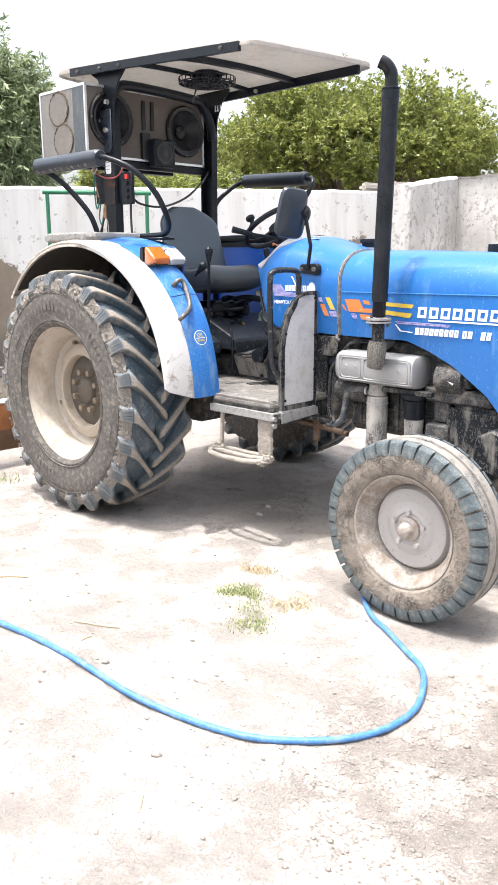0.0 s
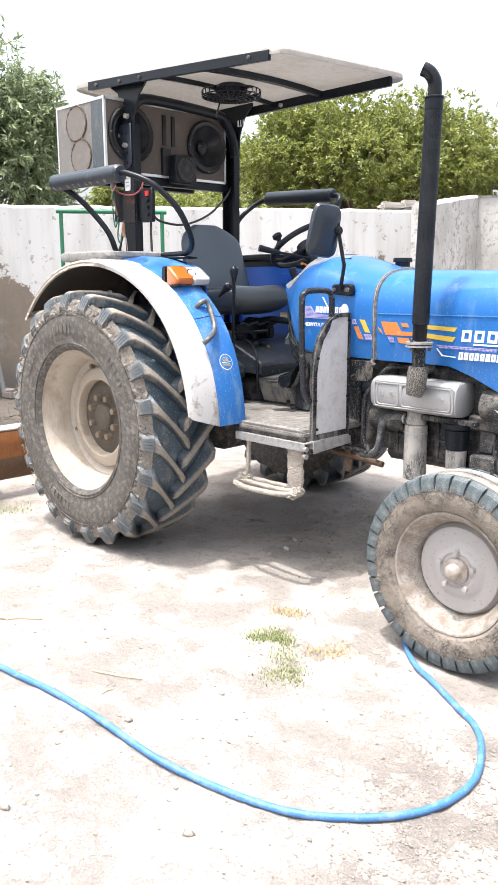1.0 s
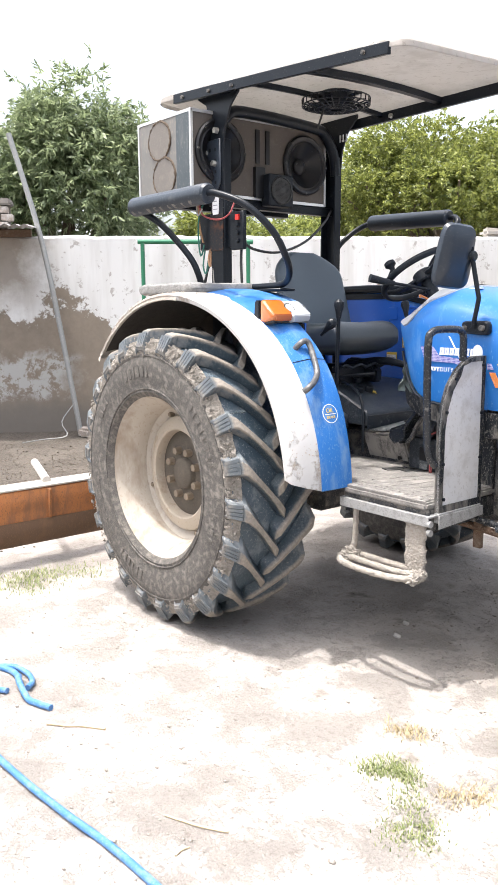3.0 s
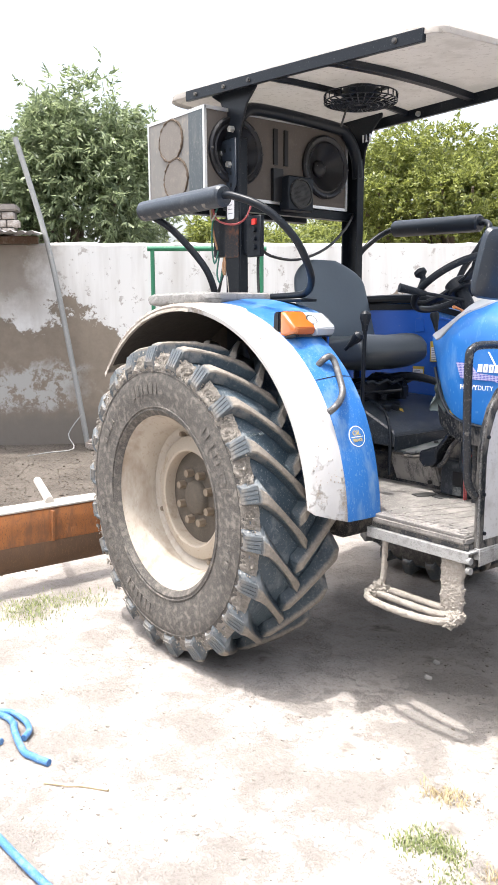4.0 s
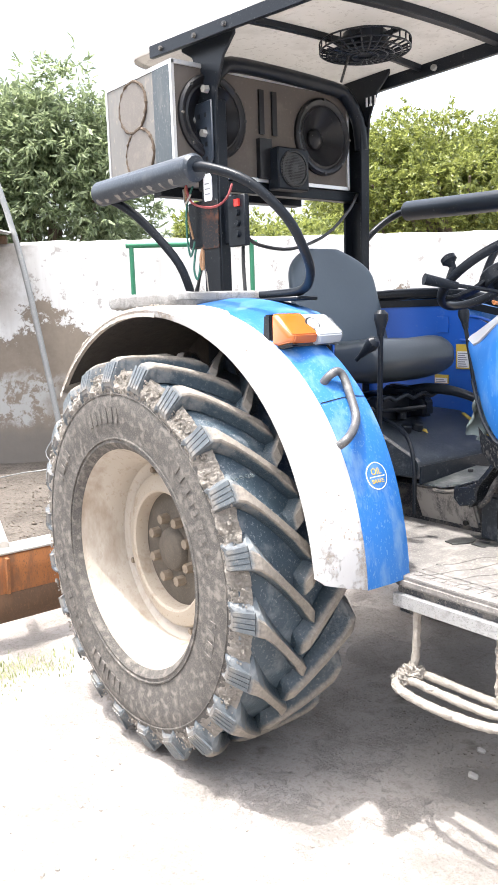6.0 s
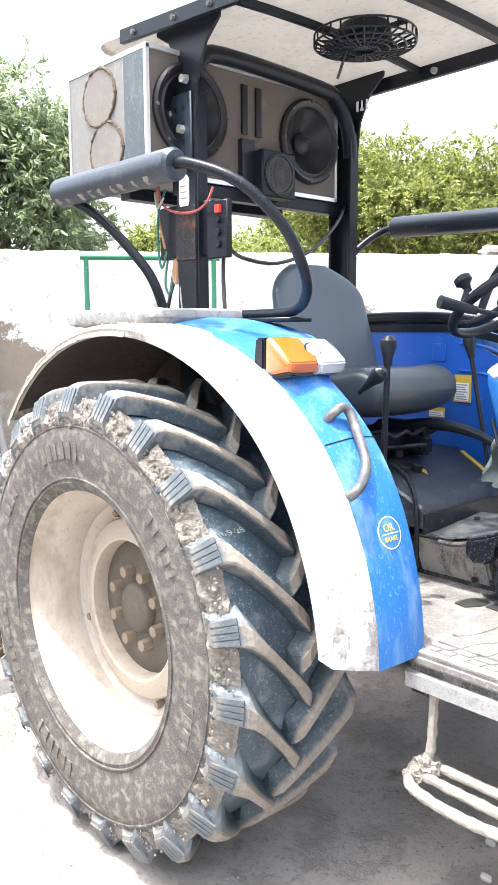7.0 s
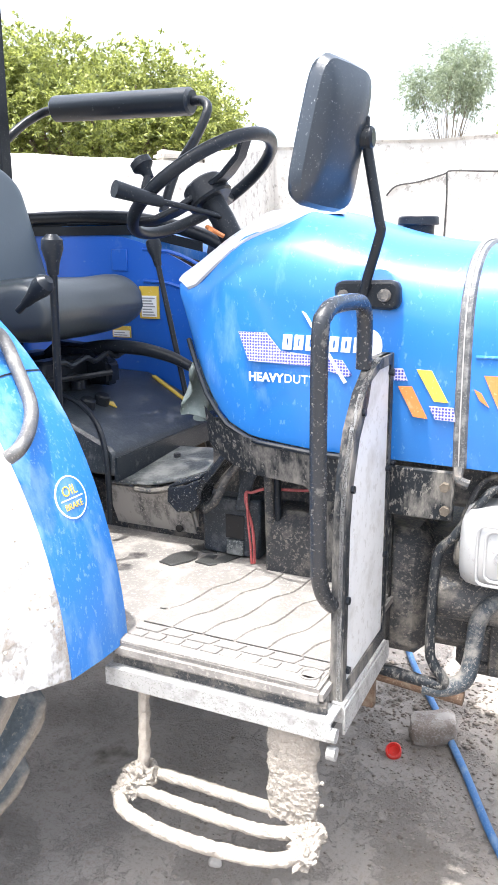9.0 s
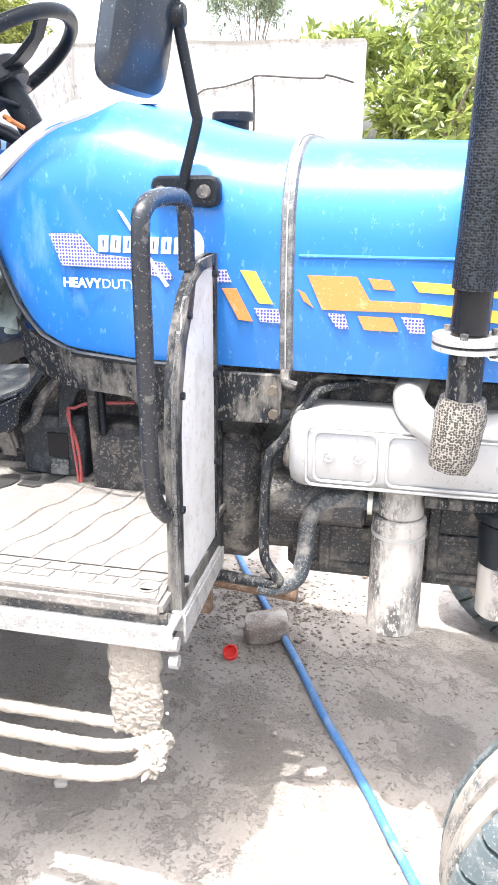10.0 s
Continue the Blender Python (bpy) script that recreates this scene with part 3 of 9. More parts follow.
# ---- mesh building ----
class Shape:
    """Vertices and faces, gathered and then linked as one mesh."""

    def __init__(self):
        self.v, self.f = [], []

    def add(self, verts, faces):
        k = len(self.v)
        self.v += [tuple(p) for p in verts]
        self.f += [tuple(i + k for i in face) for face in faces]
        return self

    def box(self, a, b):
        (x0, y0, z0), (x1, y1, z1) = a, b
        return self.add([(x, y, z) for z in (z0, z1) for x, y in ((x0, y0), (x1, y0), (x1, y1), (x0, y1))],
                        [(3, 2, 1, 0), (4, 5, 6, 7), (0, 1, 5, 4), (1, 2, 6, 5), (2, 3, 7, 6), (3, 0, 4, 7)])

    def obox(self, m, size):
        """A box of that size centred on the pose m."""
        sx, sy, sz = (s / 2 for s in size)
        s = Shape().box((-sx, -sy, -sz), (sx, sy, sz))
        return self.add([m @ Vector(p) for p in s.v], s.f)

    def grid(self, rows, close_u=False, close_v=False):
        """Rows of points, joined by quads."""
        nu, nv = len(rows), len(rows[0])
        faces = []
        for i in range(nu if close_u else nu - 1):
            for j in range(nv if close_v else nv - 1):
                a, b = i, (i + 1) % nu
                c, d = j, (j + 1) % nv
                faces.append((a * nv + c, a * nv + d, b * nv + d, b * nv + c))
        return self.add([p for r in rows for p in r], faces)

    def tube(self, pts, r, n=12, caps=True, soft=4):
        """A round bar along the points, with its corners rounded by a spline."""
        pts = [Vector(p) for p in pts]
        if soft > 1 and len(pts) > 2:
            pts = spline(pts, soft)
        rr = r if isinstance(r, (list, tuple)) else [r] * len(pts)
        if len(rr) != len(pts):
            rr = [rr[0] + (rr[-1] - rr[0]) * i / (len(pts) - 1) for i in range(len(pts))]
        rows, up = [], None
        for i, p in enumerate(pts):
            d = (pts[min(i + 1, len(pts) - 1)] - pts[max(i - 1, 0)]).normalized()
            if up is None:
                up = d.orthogonal().normalized()
            up = (up - d * up.dot(d)).normalized()
            side = d.cross(up)
            rows.append([p + (up * math.cos(a) + side * math.sin(a)) * rr[i] for a in (2 * math.pi * k / n for k in range(n))])
        k = len(self.v)
        self.grid(rows, False, True)
        if caps:
            self.f.append(tuple(k + j for j in range(n))[::-1])
            self.f.append(tuple(k + (len(rows) - 1) * n + j for j in range(n)))
        return self

    def rod(self, a, b, r, r2=None, n=16):
        return self.tube([a, b], [r, r if r2 is None else r2], n)

    def lathe(self, profile, centre, n=48, start=0.0, end=360.0, sgn=1):
        """Rings of (radius, across) about an axle through centre along y."""
        full = abs(end - start) >= 359.9
        rows = []
        for i in range(n if full else n + 1):
            a = radians(start + (end - start) * i / n)
            rows.append([(centre[0] + r * math.cos(a), centre[1] + sgn * w, centre[2] + r * math.sin(a)) for r, w in profile])
        return self.grid(rows, full, False)

    def prism(self, poly, axis, a, b):
        """A polygon of two coordinates, drawn out along an axis from a to b."""
        put = {"x": lambda p, t: (t, p[0], p[1]), "y": lambda p, t: (p[0], t, p[1]), "z": lambda p, t: (p[0], p[1], t)}[axis]
        n = len(poly)
        return self.add([put(p, a) for p in poly] + [put(p, b) for p in poly],
                        [tuple(range(n))[::-1], tuple(range(n, 2 * n))] + [(i, (i + 1) % n, n + (i + 1) % n, n + i) for i in range(n)])

    def move(self, m):
        self.v = [tuple(m @ Vector(p)) for p in self.v]
        return self

    def join(self, other):
        return self.add(other.v, other.f)


def spline(pts, k):
    """Points of a centripetal curve through pts, k to a span."""
    out = []
    for i in range(len(pts) - 1):
        p0, p1, p2, p3 = pts[max(i - 1, 0)], pts[i], pts[i + 1], pts[min(i + 2, len(pts) - 1)]
        for j in range(k):
            t = j / k
            out.append(0.5 * (2 * p1 + (p2 - p0) * t + (2 * p0 - 5 * p1 + 4 * p2 - p3) * t * t + (3 * p1 - p0 - 3 * p2 + p3) * t ** 3))
    out.append(pts[-1])
    return out


def lerp_table(table, x):
    """A value from a table of (x, value), smooth between the entries."""
    if x <= table[0][0]:
        return table[0][1]
    for (a, u), (b, v) in zip(table, table[1:]):
        if x <= b:
            t = (x - a) / (b - a)
            return u + (v - u) * t
    return table[-1][1]


def curve_table(table, x):
    """A value from a table of (x, value) on a smooth curve."""
    n = len(table)
    x = min(max(x, table[0][0]), table[-1][0])
    k = 0
    while k < n - 2 and x > table[k + 1][0]:
        k += 1

    def tangent(i):
        if i == 0 or i == n - 1:
            j = min(i, n - 2)
            return (table[j + 1][1] - table[j][1]) / (table[j + 1][0] - table[j][0])
        a = (table[i][1] - table[i - 1][1]) / (table[i][0] - table[i - 1][0])
        b = (table[i + 1][1] - table[i][1]) / (table[i + 1][0] - table[i][0])
        return 0.0 if a * b <= 0 else 2 * a * b / (a + b)
    (x0, u), (x1, v) = table[k], table[k + 1]
    w = x1 - x0
    t = (x - x0) / w
    return (2 * t ** 3 - 3 * t * t + 1) * u + (t ** 3 - 2 * t * t + t) * w * tangent(k) + (3 * t * t - 2 * t ** 3) * v + (t ** 3 - t * t) * w * tangent(k + 1)


def soft_table(table, x):
    """The curve of a table, evened over a short stretch."""
    return sum(curve_table(table, x + d) for d in (-0.03, -0.015, 0.0, 0.015, 0.03)) / 5


def smooth(a, b, x):
    t = min(1.0, max(0.0, (x - a) / (b - a)))
    return t * t * (3 - 2 * t)


def mesh_of(name, shape, material, bevel=0.0, flat=False, seg=1, lumps=0.0, lump_scale=20.0):
    bm = bmesh.new()
    vs = [bm.verts.new(p) for p in shape.v]
    for face in shape.f:
        try:
            bm.faces.new([vs[i] for i in face])
        except ValueError:
            pass
    bmesh.ops.recalc_face_normals(bm, faces=bm.faces[:])
    if bevel:
        bmesh.ops.dissolve_limit(bm, angle_limit=0.002, verts=bm.verts[:], edges=bm.edges[:])
        sharp = [e for e in bm.edges if len(e.link_faces) == 2 and e.calc_face_angle(0) > 0.6]
        bmesh.ops.bevel(bm, geom=sharp, offset=bevel, segments=seg, affect="EDGES", clamp_overlap=True)
    if lumps:
        bm.normal_update()
        for v in bm.verts:
            v.co += v.normal * lumps * (noise.fractal(v.co * lump_scale, 0.8, 2.0, 3) + 0.25)
    me = bpy.data.meshes.new(name)
    bm.to_mesh(me)
    bm.free()
    me.materials.append(material)
    if not flat:
        me.polygons.foreach_set("use_smooth", [True] * len(me.polygons))
        me.set_sharp_from_angle(angle=radians(38))
    return me


def part(name, shape, material, parent=None, label="", bevel=0.0, flat=False, seg=1, lumps=0.0, lump_scale=20.0):
    """ONE mesh object, under a thing or a part."""
    ob = new(name, mesh_of(name, shape, material, bevel, flat, seg, lumps, lump_scale))
    ob.parent = parent
    if label:
        ob["label"] = label
    return ob


def thing(name, label, category, group="", at=None):
    """An empty at a thing's base that holds its parts."""
    ob = new(name)
    ob.empty_display_size = 0.1
    return tagged(ob, label, category, group)


def lettering(name, text, size, material, parent, m, depth=0.0008, spacing=1.0, bold=0.0):
    """Words in the built-in typeface as a mesh."""
    cu = bpy.data.curves.new(name, "FONT")
    cu.body, cu.size, cu.extrude, cu.space_character, cu.offset = text, size, depth, spacing, bold
    tmp = bpy.data.objects.new(name, cu)
    me = bpy.data.meshes.new_from_object(tmp)
    me.materials.append(material)
    me.transform(m)
    bpy.data.objects.remove(tmp)
    bpy.data.curves.remove(cu)
    ob = new(name, me)
    ob.parent = parent
    return ob


def quick_mesh(name, verts, faces, material, flat=True):
    """A large mesh of quads from arrays."""
    me = bpy.data.meshes.new(name)
    verts = np.asarray(verts, dtype=np.float32)
    faces = np.asarray(faces, dtype=np.int32)
    me.vertices.add(len(verts))
    me.vertices.foreach_set("co", verts.ravel())
    k = faces.shape[1]
    me.loops.add(faces.size)
    me.loops.foreach_set("vertex_index", faces.ravel())
    me.polygons.add(len(faces))
    me.polygons.foreach_set("loop_start", np.arange(0, faces.size, k, dtype=np.int32))
    me.update(calc_edges=True)
    me.validate()
    me.materials.append(material)
    if not flat:
        me.polygons.foreach_set("use_smooth", [True] * len(me.polygons))
    return me

# ---- the yard: ground and walls ----
WALL_FOOT, WALL_WAY, WALL_OUT = Vector((-5.2, 0.9, 0)), Vector((0.55, 0.835, 0)).normalized(), Vector((0.835, -0.55, 0)).normalized()


def ground_height(x, y, rough=True):
    """The lie of the land: lower towards the tractor's nose, banked up along the old wall."""
    z = -0.055 * smooth(1.45, 2.15, x)
    d = (Vector((x, y, 0)) - WALL_FOOT).dot(WALL_OUT)
    z += 0.13 * (1 - smooth(0.0, 2.2, d))
    z -= 0.030 * math.exp(-(((x - 2.2) / 0.4) ** 2 + ((y + 0.7) / 0.35) ** 2))
    z -= 0.012 * math.exp(-((x / 0.35) ** 2 + ((y + 0.86) / 0.3) ** 2))
    if rough:
        z += 0.010 * noise.fractal(Vector((x * 1.1, y * 1.1, 0.3)), 0.9, 2.0, 4)
        z += 0.005 * noise.noise(Vector((x * 7, y * 7, 3.1))) + 0.0045 * noise.noise(Vector((x * 17, y * 17, 7.7)))
        churned = smooth(1.9, 2.5, x) * smooth(-0.7, -1.3, y) if x < 6 else 0.0
        z += (0.0015 + 0.006 * churned) * noise.noise(Vector((x * 36, y * 36, 1.7)))
    return z


def axis_steps(lo, hi, fine, reach):
    """Fine steps from lo to hi, growing outwards to the horizon."""
    mid = list(np.arange(lo, hi + fine / 2, fine))
    out, step, a = [], fine, hi
    while a < reach:
        step *= 1.22
        a += step
        out.append(a)
    back = [lo - (p - hi) for p in out]
    return back[::-1] + mid + out


def build_ground():
    xs, ys = axis_steps(-2.2, 3.6, 0.026, 600), axis_steps(-3.1, 1.0, 0.026, 600)
    pts = [(x, y, ground_height(x, y) if abs(x) < 60 and abs(y) < 60 else 0.0) for x in xs for y in ys]
    n = len(ys)
    idx = np.arange(len(pts)).reshape(len(xs), n)
    faces = np.stack([idx[:-1, :-1], idx[1:, :-1], idx[1:, 1:], idx[:-1, 1:]], -1).reshape(-1, 4)
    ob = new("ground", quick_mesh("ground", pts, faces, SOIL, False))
    return tagged(ob, "pale dry trampled earth of a farm yard", "ground", kind="structure")


build_ground()


def clods(name, count, spot, spread, size, material, label, flatten=0.55, seed=1):
    """Crumbs of earth lying on the ground."""
    rng = random.Random(seed)
    ico = [(0, 0, 1), (0.9, 0, 0.2), (0.28, 0.85, 0.25), (-0.72, 0.53, 0.2), (-0.72, -0.53, 0.25), (0.28, -0.85, 0.2), (0.35, 0.25, -0.5), (-0.4, 0.2, -0.5), (0.05, -0.45, -0.5)]
    tri = [(0, 1, 2), (0, 2, 3), (0, 3, 4), (0, 4, 5), (0, 5, 1), (1, 6, 2), (2, 7, 3), (2, 6, 7), (3, 7, 4), (4, 8, 5), (4, 7, 8), (5, 8, 1), (1, 8, 6)]
    vs, fs = [], []
    for _ in range(count):
        x, y = spot[0] + rng.gauss(0, spread[0]), spot[1] + rng.gauss(0, spread[1])
        s = size * rng.uniform(0.35, 1.0) ** 2 * (2.2 if rng.random() < 0.03 else 1)
        a = rng.uniform(0, 6.28)
        z = ground_height(x, y) + s * 0.15
        k = len(vs)
        for p in ico:
            q = [c * rng.uniform(0.7, 1.25) for c in p]
            vs.append((x + s * (q[0] * math.cos(a) - q[1] * math.sin(a)), y + s * (q[0] * math.sin(a) + q[1] * math.cos(a)) * 0.8, z + s * flatten * q[2]))
        fs += [(i + k, j + k, m + k) for i, j, m in tri]
    ob = new(name, quick_mesh(name, vs, fs, material))
    return tagged(ob, label, "crumbs of earth", kind="stuff")


clods("earth_crumbs", 1500, (1.5, -1.4), (1.5, 0.9), 0.0055, CLOD, "pale crumbs of dry earth strewn on the yard", 0.35, 3)
clods("earth_crumbs", 5200, (2.90, -1.62), (0.30, 0.34), 0.0070, CLOD, "thick scatter of dry crumbs on trampled earth", 0.40, 4)
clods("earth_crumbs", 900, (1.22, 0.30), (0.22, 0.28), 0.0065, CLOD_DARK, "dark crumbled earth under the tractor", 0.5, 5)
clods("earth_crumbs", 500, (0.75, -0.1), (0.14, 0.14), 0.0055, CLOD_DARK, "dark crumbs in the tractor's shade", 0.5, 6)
clods("earth_crumbs", 3600, (-3.5, 0.2), (0.8, 1.0), 0.016, CLOD_MUD, "coarse clods along the foot of the wall", 0.55, 7)
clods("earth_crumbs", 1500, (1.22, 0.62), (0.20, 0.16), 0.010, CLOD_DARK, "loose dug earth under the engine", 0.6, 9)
clods("earth_crumbs", 900, (1.42, 0.16), (0.16, 0.13), 0.007, CLOD, "coarse crumbs beside the hose", 0.5, 10)
clods("earth_crumbs", 2600, (0.4, -1.9), (0.9, 0.5), 0.0050, CLOD, "fine crumbs on the sunlit earth", 0.4, 11)
clods("earth_crumbs", 700, (0.9, -2.0), (1.3, 0.7), 0.011, CLOD, "scattered lumps of earth on the sunlit yard", 0.45, 12)
clods("earth_crumbs", 420, (1.75, -0.2), (0.35, 0.3), 0.009, CLOD, "broken lumps of earth beside the wheel", 0.5, 8)


def wall_point(s, d=0.0, z=0.0):
    p = WALL_FOOT + WALL_WAY * s + WALL_OUT * d
    return (p.x, p.y, z)


def build_old_wall():
    """A long whitewashed wall with an uneven top."""
    rng = random.Random(9)
    front, back, n = [], [], 120
    for i in range(n + 1):
        s = -7.0 + 12.7 * i / n
        top = 2.30 + 0.014 * noise.noise(Vector((s * 2.5, 0, 0))) + 0.010 * rng.random()
        rows = [-0.1, 0.3, 0.7, 1.1, 1.5, 1.9, top - 0.03]
        bulge = [0.012 * noise.noise(Vector((s * 1.7, z * 1.9, 2.0))) for z in rows]
        col = [wall_point(s, b, z) for b, z in zip(bulge, rows)]
        col += [wall_point(s, -0.03 + bulge[-1], top), wall_point(s, -0.22, top - 0.01), wall_point(s, -0.25, top - 0.04), wall_point(s, -0.25, -0.1)]
        front.append(col)
    s = Shape().grid(front)
    s.f.append(tuple(range(11)))
    k = n * 11
    s.f.append(tuple(k + j for j in range(11))[::-1])
    ob = part("wall_west", s, PLASTER)
    tagged(ob, "old whitewashed boundary wall with peeling plaster", "wall", kind="structure")
    return ob


build_old_wall()


def slab_wall(name, a, b, height, thick, material, label, seed=1, rise=0.0):
    """An upright wall from a to b, its thickness to the left of the way, with a worn top."""
    a, b = Vector((a[0], a[1], 0)), Vector((b[0], b[1], 0))
    way = (b - a)
    length = way.length
    way.normalize()
    out = Vector((-way.y, way.x, 0))
    rows, n = [], max(8, int(length / 0.12))
    for i in range(n + 1):
        p = a + way * (length * i / n)
        top = height + rise * i / n + 0.03 * noise.noise(Vector((i * 0.35, seed * 3.3, 0)))
        q = p + out * thick
        rows.append([(p.x, p.y, -0.1), (p.x, p.y, top * 0.5), (p.x, p.y, top - 0.03), (p.x + out.x * 0.03, p.y + out.y * 0.03, top), (q.x - out.x * 0.03, q.y - out.y * 0.03, top), (q.x, q.y, top - 0.03), (q.x, q.y, -0.1)])
    s = Shape().grid(rows)
    s.f.append(tuple(range(7)))
    s.f.append(tuple(n * 7 + j for j in range(7))[::-1])
    ob = part(name, s, material)
    return tagged(ob, label, "wall", kind="structure")


slab_wall("wall_north", (1.0, 6.3), (-1.85, 6.3), 2.50, -0.25, CEMENT, "grey cement-rendered yard wall with dark stains", 2)
slab_wall("wall_return", (-1.62, 4.85), (-1.85, 6.296), 2.32, 0.25, CEMENT, "short cement return wall at the gateway", 3, 0.2)
# unseen sides of the yard
slab_wall("wall_south", (-8.9, -9.0), (11.0, -9.0), 2.3, -0.25, PLASTER, "plain whitewashed wall closing the yard", 4)
slab_wall("wall_east", (11.0, -9.0), (11.0, 9.0), 2.3, -0.25, PLASTER, "plain whitewashed wall closing the yard", 5)


def fallen_wall_bits():
    """Broken masonry left on top of the wall."""
    for s, w, h in ((5.12, 0.30, 0.10), (5.36, 0.22, 0.13), (5.55, 0.24, 0.12)):
        m = Matrix.Translation(wall_point(s, -0.12, 2.30 + h / 2)) @ pose(0, 0, 0, 0, 0, 56.6)
        ob = part("masonry_lump", Shape().obox(m, (w, 0.2, h)), MORTAR, bevel=0.04, seg=2, lumps=0.02, lump_scale=9)
        tagged(ob, "broken lump of old masonry on top of the wall", "masonry", "lumps on the wall")


fallen_wall_bits()


def shed():
    """A whitewashed brick stub, its coping and a sheet of corrugated iron at the wall's top."""
    t = thing("shed_wall", "low weathered brickwork of a shed behind the wall", "brick wall")
    core = Shape().obox(Matrix.Translation(wall_point(-1.27, -0.24, 2.47)) @ pose(0, 0, 0, 0, 0, 56.6), (1.65, 0.20, 0.36))
    body = part("masonry", core, MORTAR_DARK, t)
    rng = random.Random(4)
    brick = mesh_of("brick", Shape().box((-0.062, -0.05, -0.037), (0.062, 0.05, 0.037)), BRICK, 0.008)
    for row in range(3):
        for i in range(12):
            ob = new("brick", brick)
            ob.parent = body
            ob.matrix_basis = Matrix.Translation(wall_point(-2.02 + i * 0.138 + (0.055 if row % 2 else 0), -0.160 + rng.uniform(-0.008, 0.008), 2.425 + row * 0.085)) @ pose(0, 0, 0, rng.uniform(-2, 2), 0, 56.6 + rng.uniform(-4, 4))
    cope = Shape().obox(Matrix.Translation(wall_point(-1.26, -0.22, 2.682)) @ pose(0, 0, 0, 0, 0, 56.6), (1.70, 0.26, 0.065))
    part("coping", cope, CAP_GREY, t, "grey mortar coping with a worn edge", bevel=0.012, seg=2, lumps=0.012, lump_scale=11)
    rows = []
    for top in (0.0, -0.003):
        run = range(91) if top == 0.0 else range(91)[::-1]
        for i in run:
            s = -2.3 + i * 0.0245
            h = 2.405 + top + 0.011 * math.cos(i * 1.57)
            rows.append([wall_point(s, 0.60, h - 0.045), wall_point(s, 0.20, h - 0.02), wall_point(s, -0.16, h)])
    ob = part("corrugated_sheet", Shape().grid(rows, True), SHEET)
    tagged(ob, "strip of rusting corrugated iron on the wall's edge", "roof sheet")
    # dark strip added where only the sheet's shaded underside shows
    eave_strip = Shape().obox(Matrix.Translation(wall_point(-1.22, 0.015, 2.325)) @ pose(0, 0, 0, 0, 0, 56.6), (2.1, 0.07, 0.075))
    tagged(part("eaves_shade_strip", eave_strip, RUSTY, bevel=0.006, lumps=0.006, lump_scale=9), "added dark strip for the shade under the iron sheet", "board")


shed()


def leaning_pole():
    foot = Vector(wall_point(0.31, 0.32, 0.13))
    top = Vector(wall_point(-0.355, 0.03, 3.36))
    ob = part("leaning_pole", Shape().tube([foot, foot.lerp(top, 0.34) + WALL_WAY * 0.05, foot.lerp(top, 0.67) + WALL_WAY * 0.075, top], 0.029, 12), POLE)
    tagged(ob, "grey metal pole leaning against the old wall", "pole")
    g = wall_point(0.37, 0.36, 0.15)
    st = part("loose_stone", Shape().obox(Matrix.Translation((g[0], g[1], 0.17)) @ pose(0, 0, 0, 8, 5, 30), (0.16, 0.12, 0.11)), BRICK, bevel=0.03, seg=2, lumps=0.012, lump_scale=14)
    tagged(st, "broken reddish stone at the foot of the wall", "stone")
    w = [Vector(wall_point(0.26, 0.36, 0.5)), Vector(wall_point(0.12, 0.42, 0.3)), Vector(wall_point(0.18, 0.52, 0.16)), Vector(wall_point(-0.08, 0.6, 0.135)), Vector(wall_point(-0.25, 0.75, 0.13))]
    tagged(part("loose_wire", Shape().tube(w, 0.006, 6), POLE), "loose grey wire hanging at the wall's foot", "wire")


leaning_pole()


def green_rack():
    """A green tube rack standing before the wall."""
    t = thing("tube_rack", "green painted steel tube rack before the wall", "rack")
    a, b = Vector(wall_point(1.05, 0.62)), Vector(wall_point(2.15, 0.62))
    top = 2.19
    part("upright", Shape().tube([a, a + Vector((0, 0, top))], 0.022, 10), GREEN, t)
    part("upright", Shape().tube([b, b + Vector((0, 0, top))], 0.022, 10), GREEN, t)
    e = WALL_WAY * 0.05
    part("top_rail", Shape().tube([a - e + Vector((0, 0, top)), b + e + Vector((0, 0, top))], 0.024, 10), GREEN, t)
    return t


green_rack()


def wall_wire():
    """A sagging old cable on the cement wall, with a dropped end."""
    y = 6.285
    pts = [(-0.62, y, 1.98), (-0.52, y, 2.07), (-0.30, y, 2.10), (-0.06, y, 2.16), (0.02, y, 2.19), (0.35, y, 2.17), (0.62, y, 2.16), (0.68, y, 2.185), (0.92, y, 2.12)]
    tagged(part("old_cable", Shape().tube(pts, 0.009, 6), WIRE), "old black cable sagging along the cement wall", "cable")
    tagged(part("old_cable", Shape().tube([(-0.03, y, 2.17), (-0.02, y, 1.9), (-0.03, y, 1.5)], 0.009, 6), WIRE), "old black cable end hanging down the cement wall", "cable")


wall_wire()

# ---- the tractor: rear axle at x = 0, nose towards +x ----
tractor = thing("tractor", "blue and white farm tractor with muddy wheels and sun canopy", "tractor")

REAR, FRONT = (0.0, 0.700), (2.207, 0.328)
REAR_Y, FRONT_Y = 0.852, 0.714


LUG_PHASE = -11.8
LETTER_TURN = 31.5


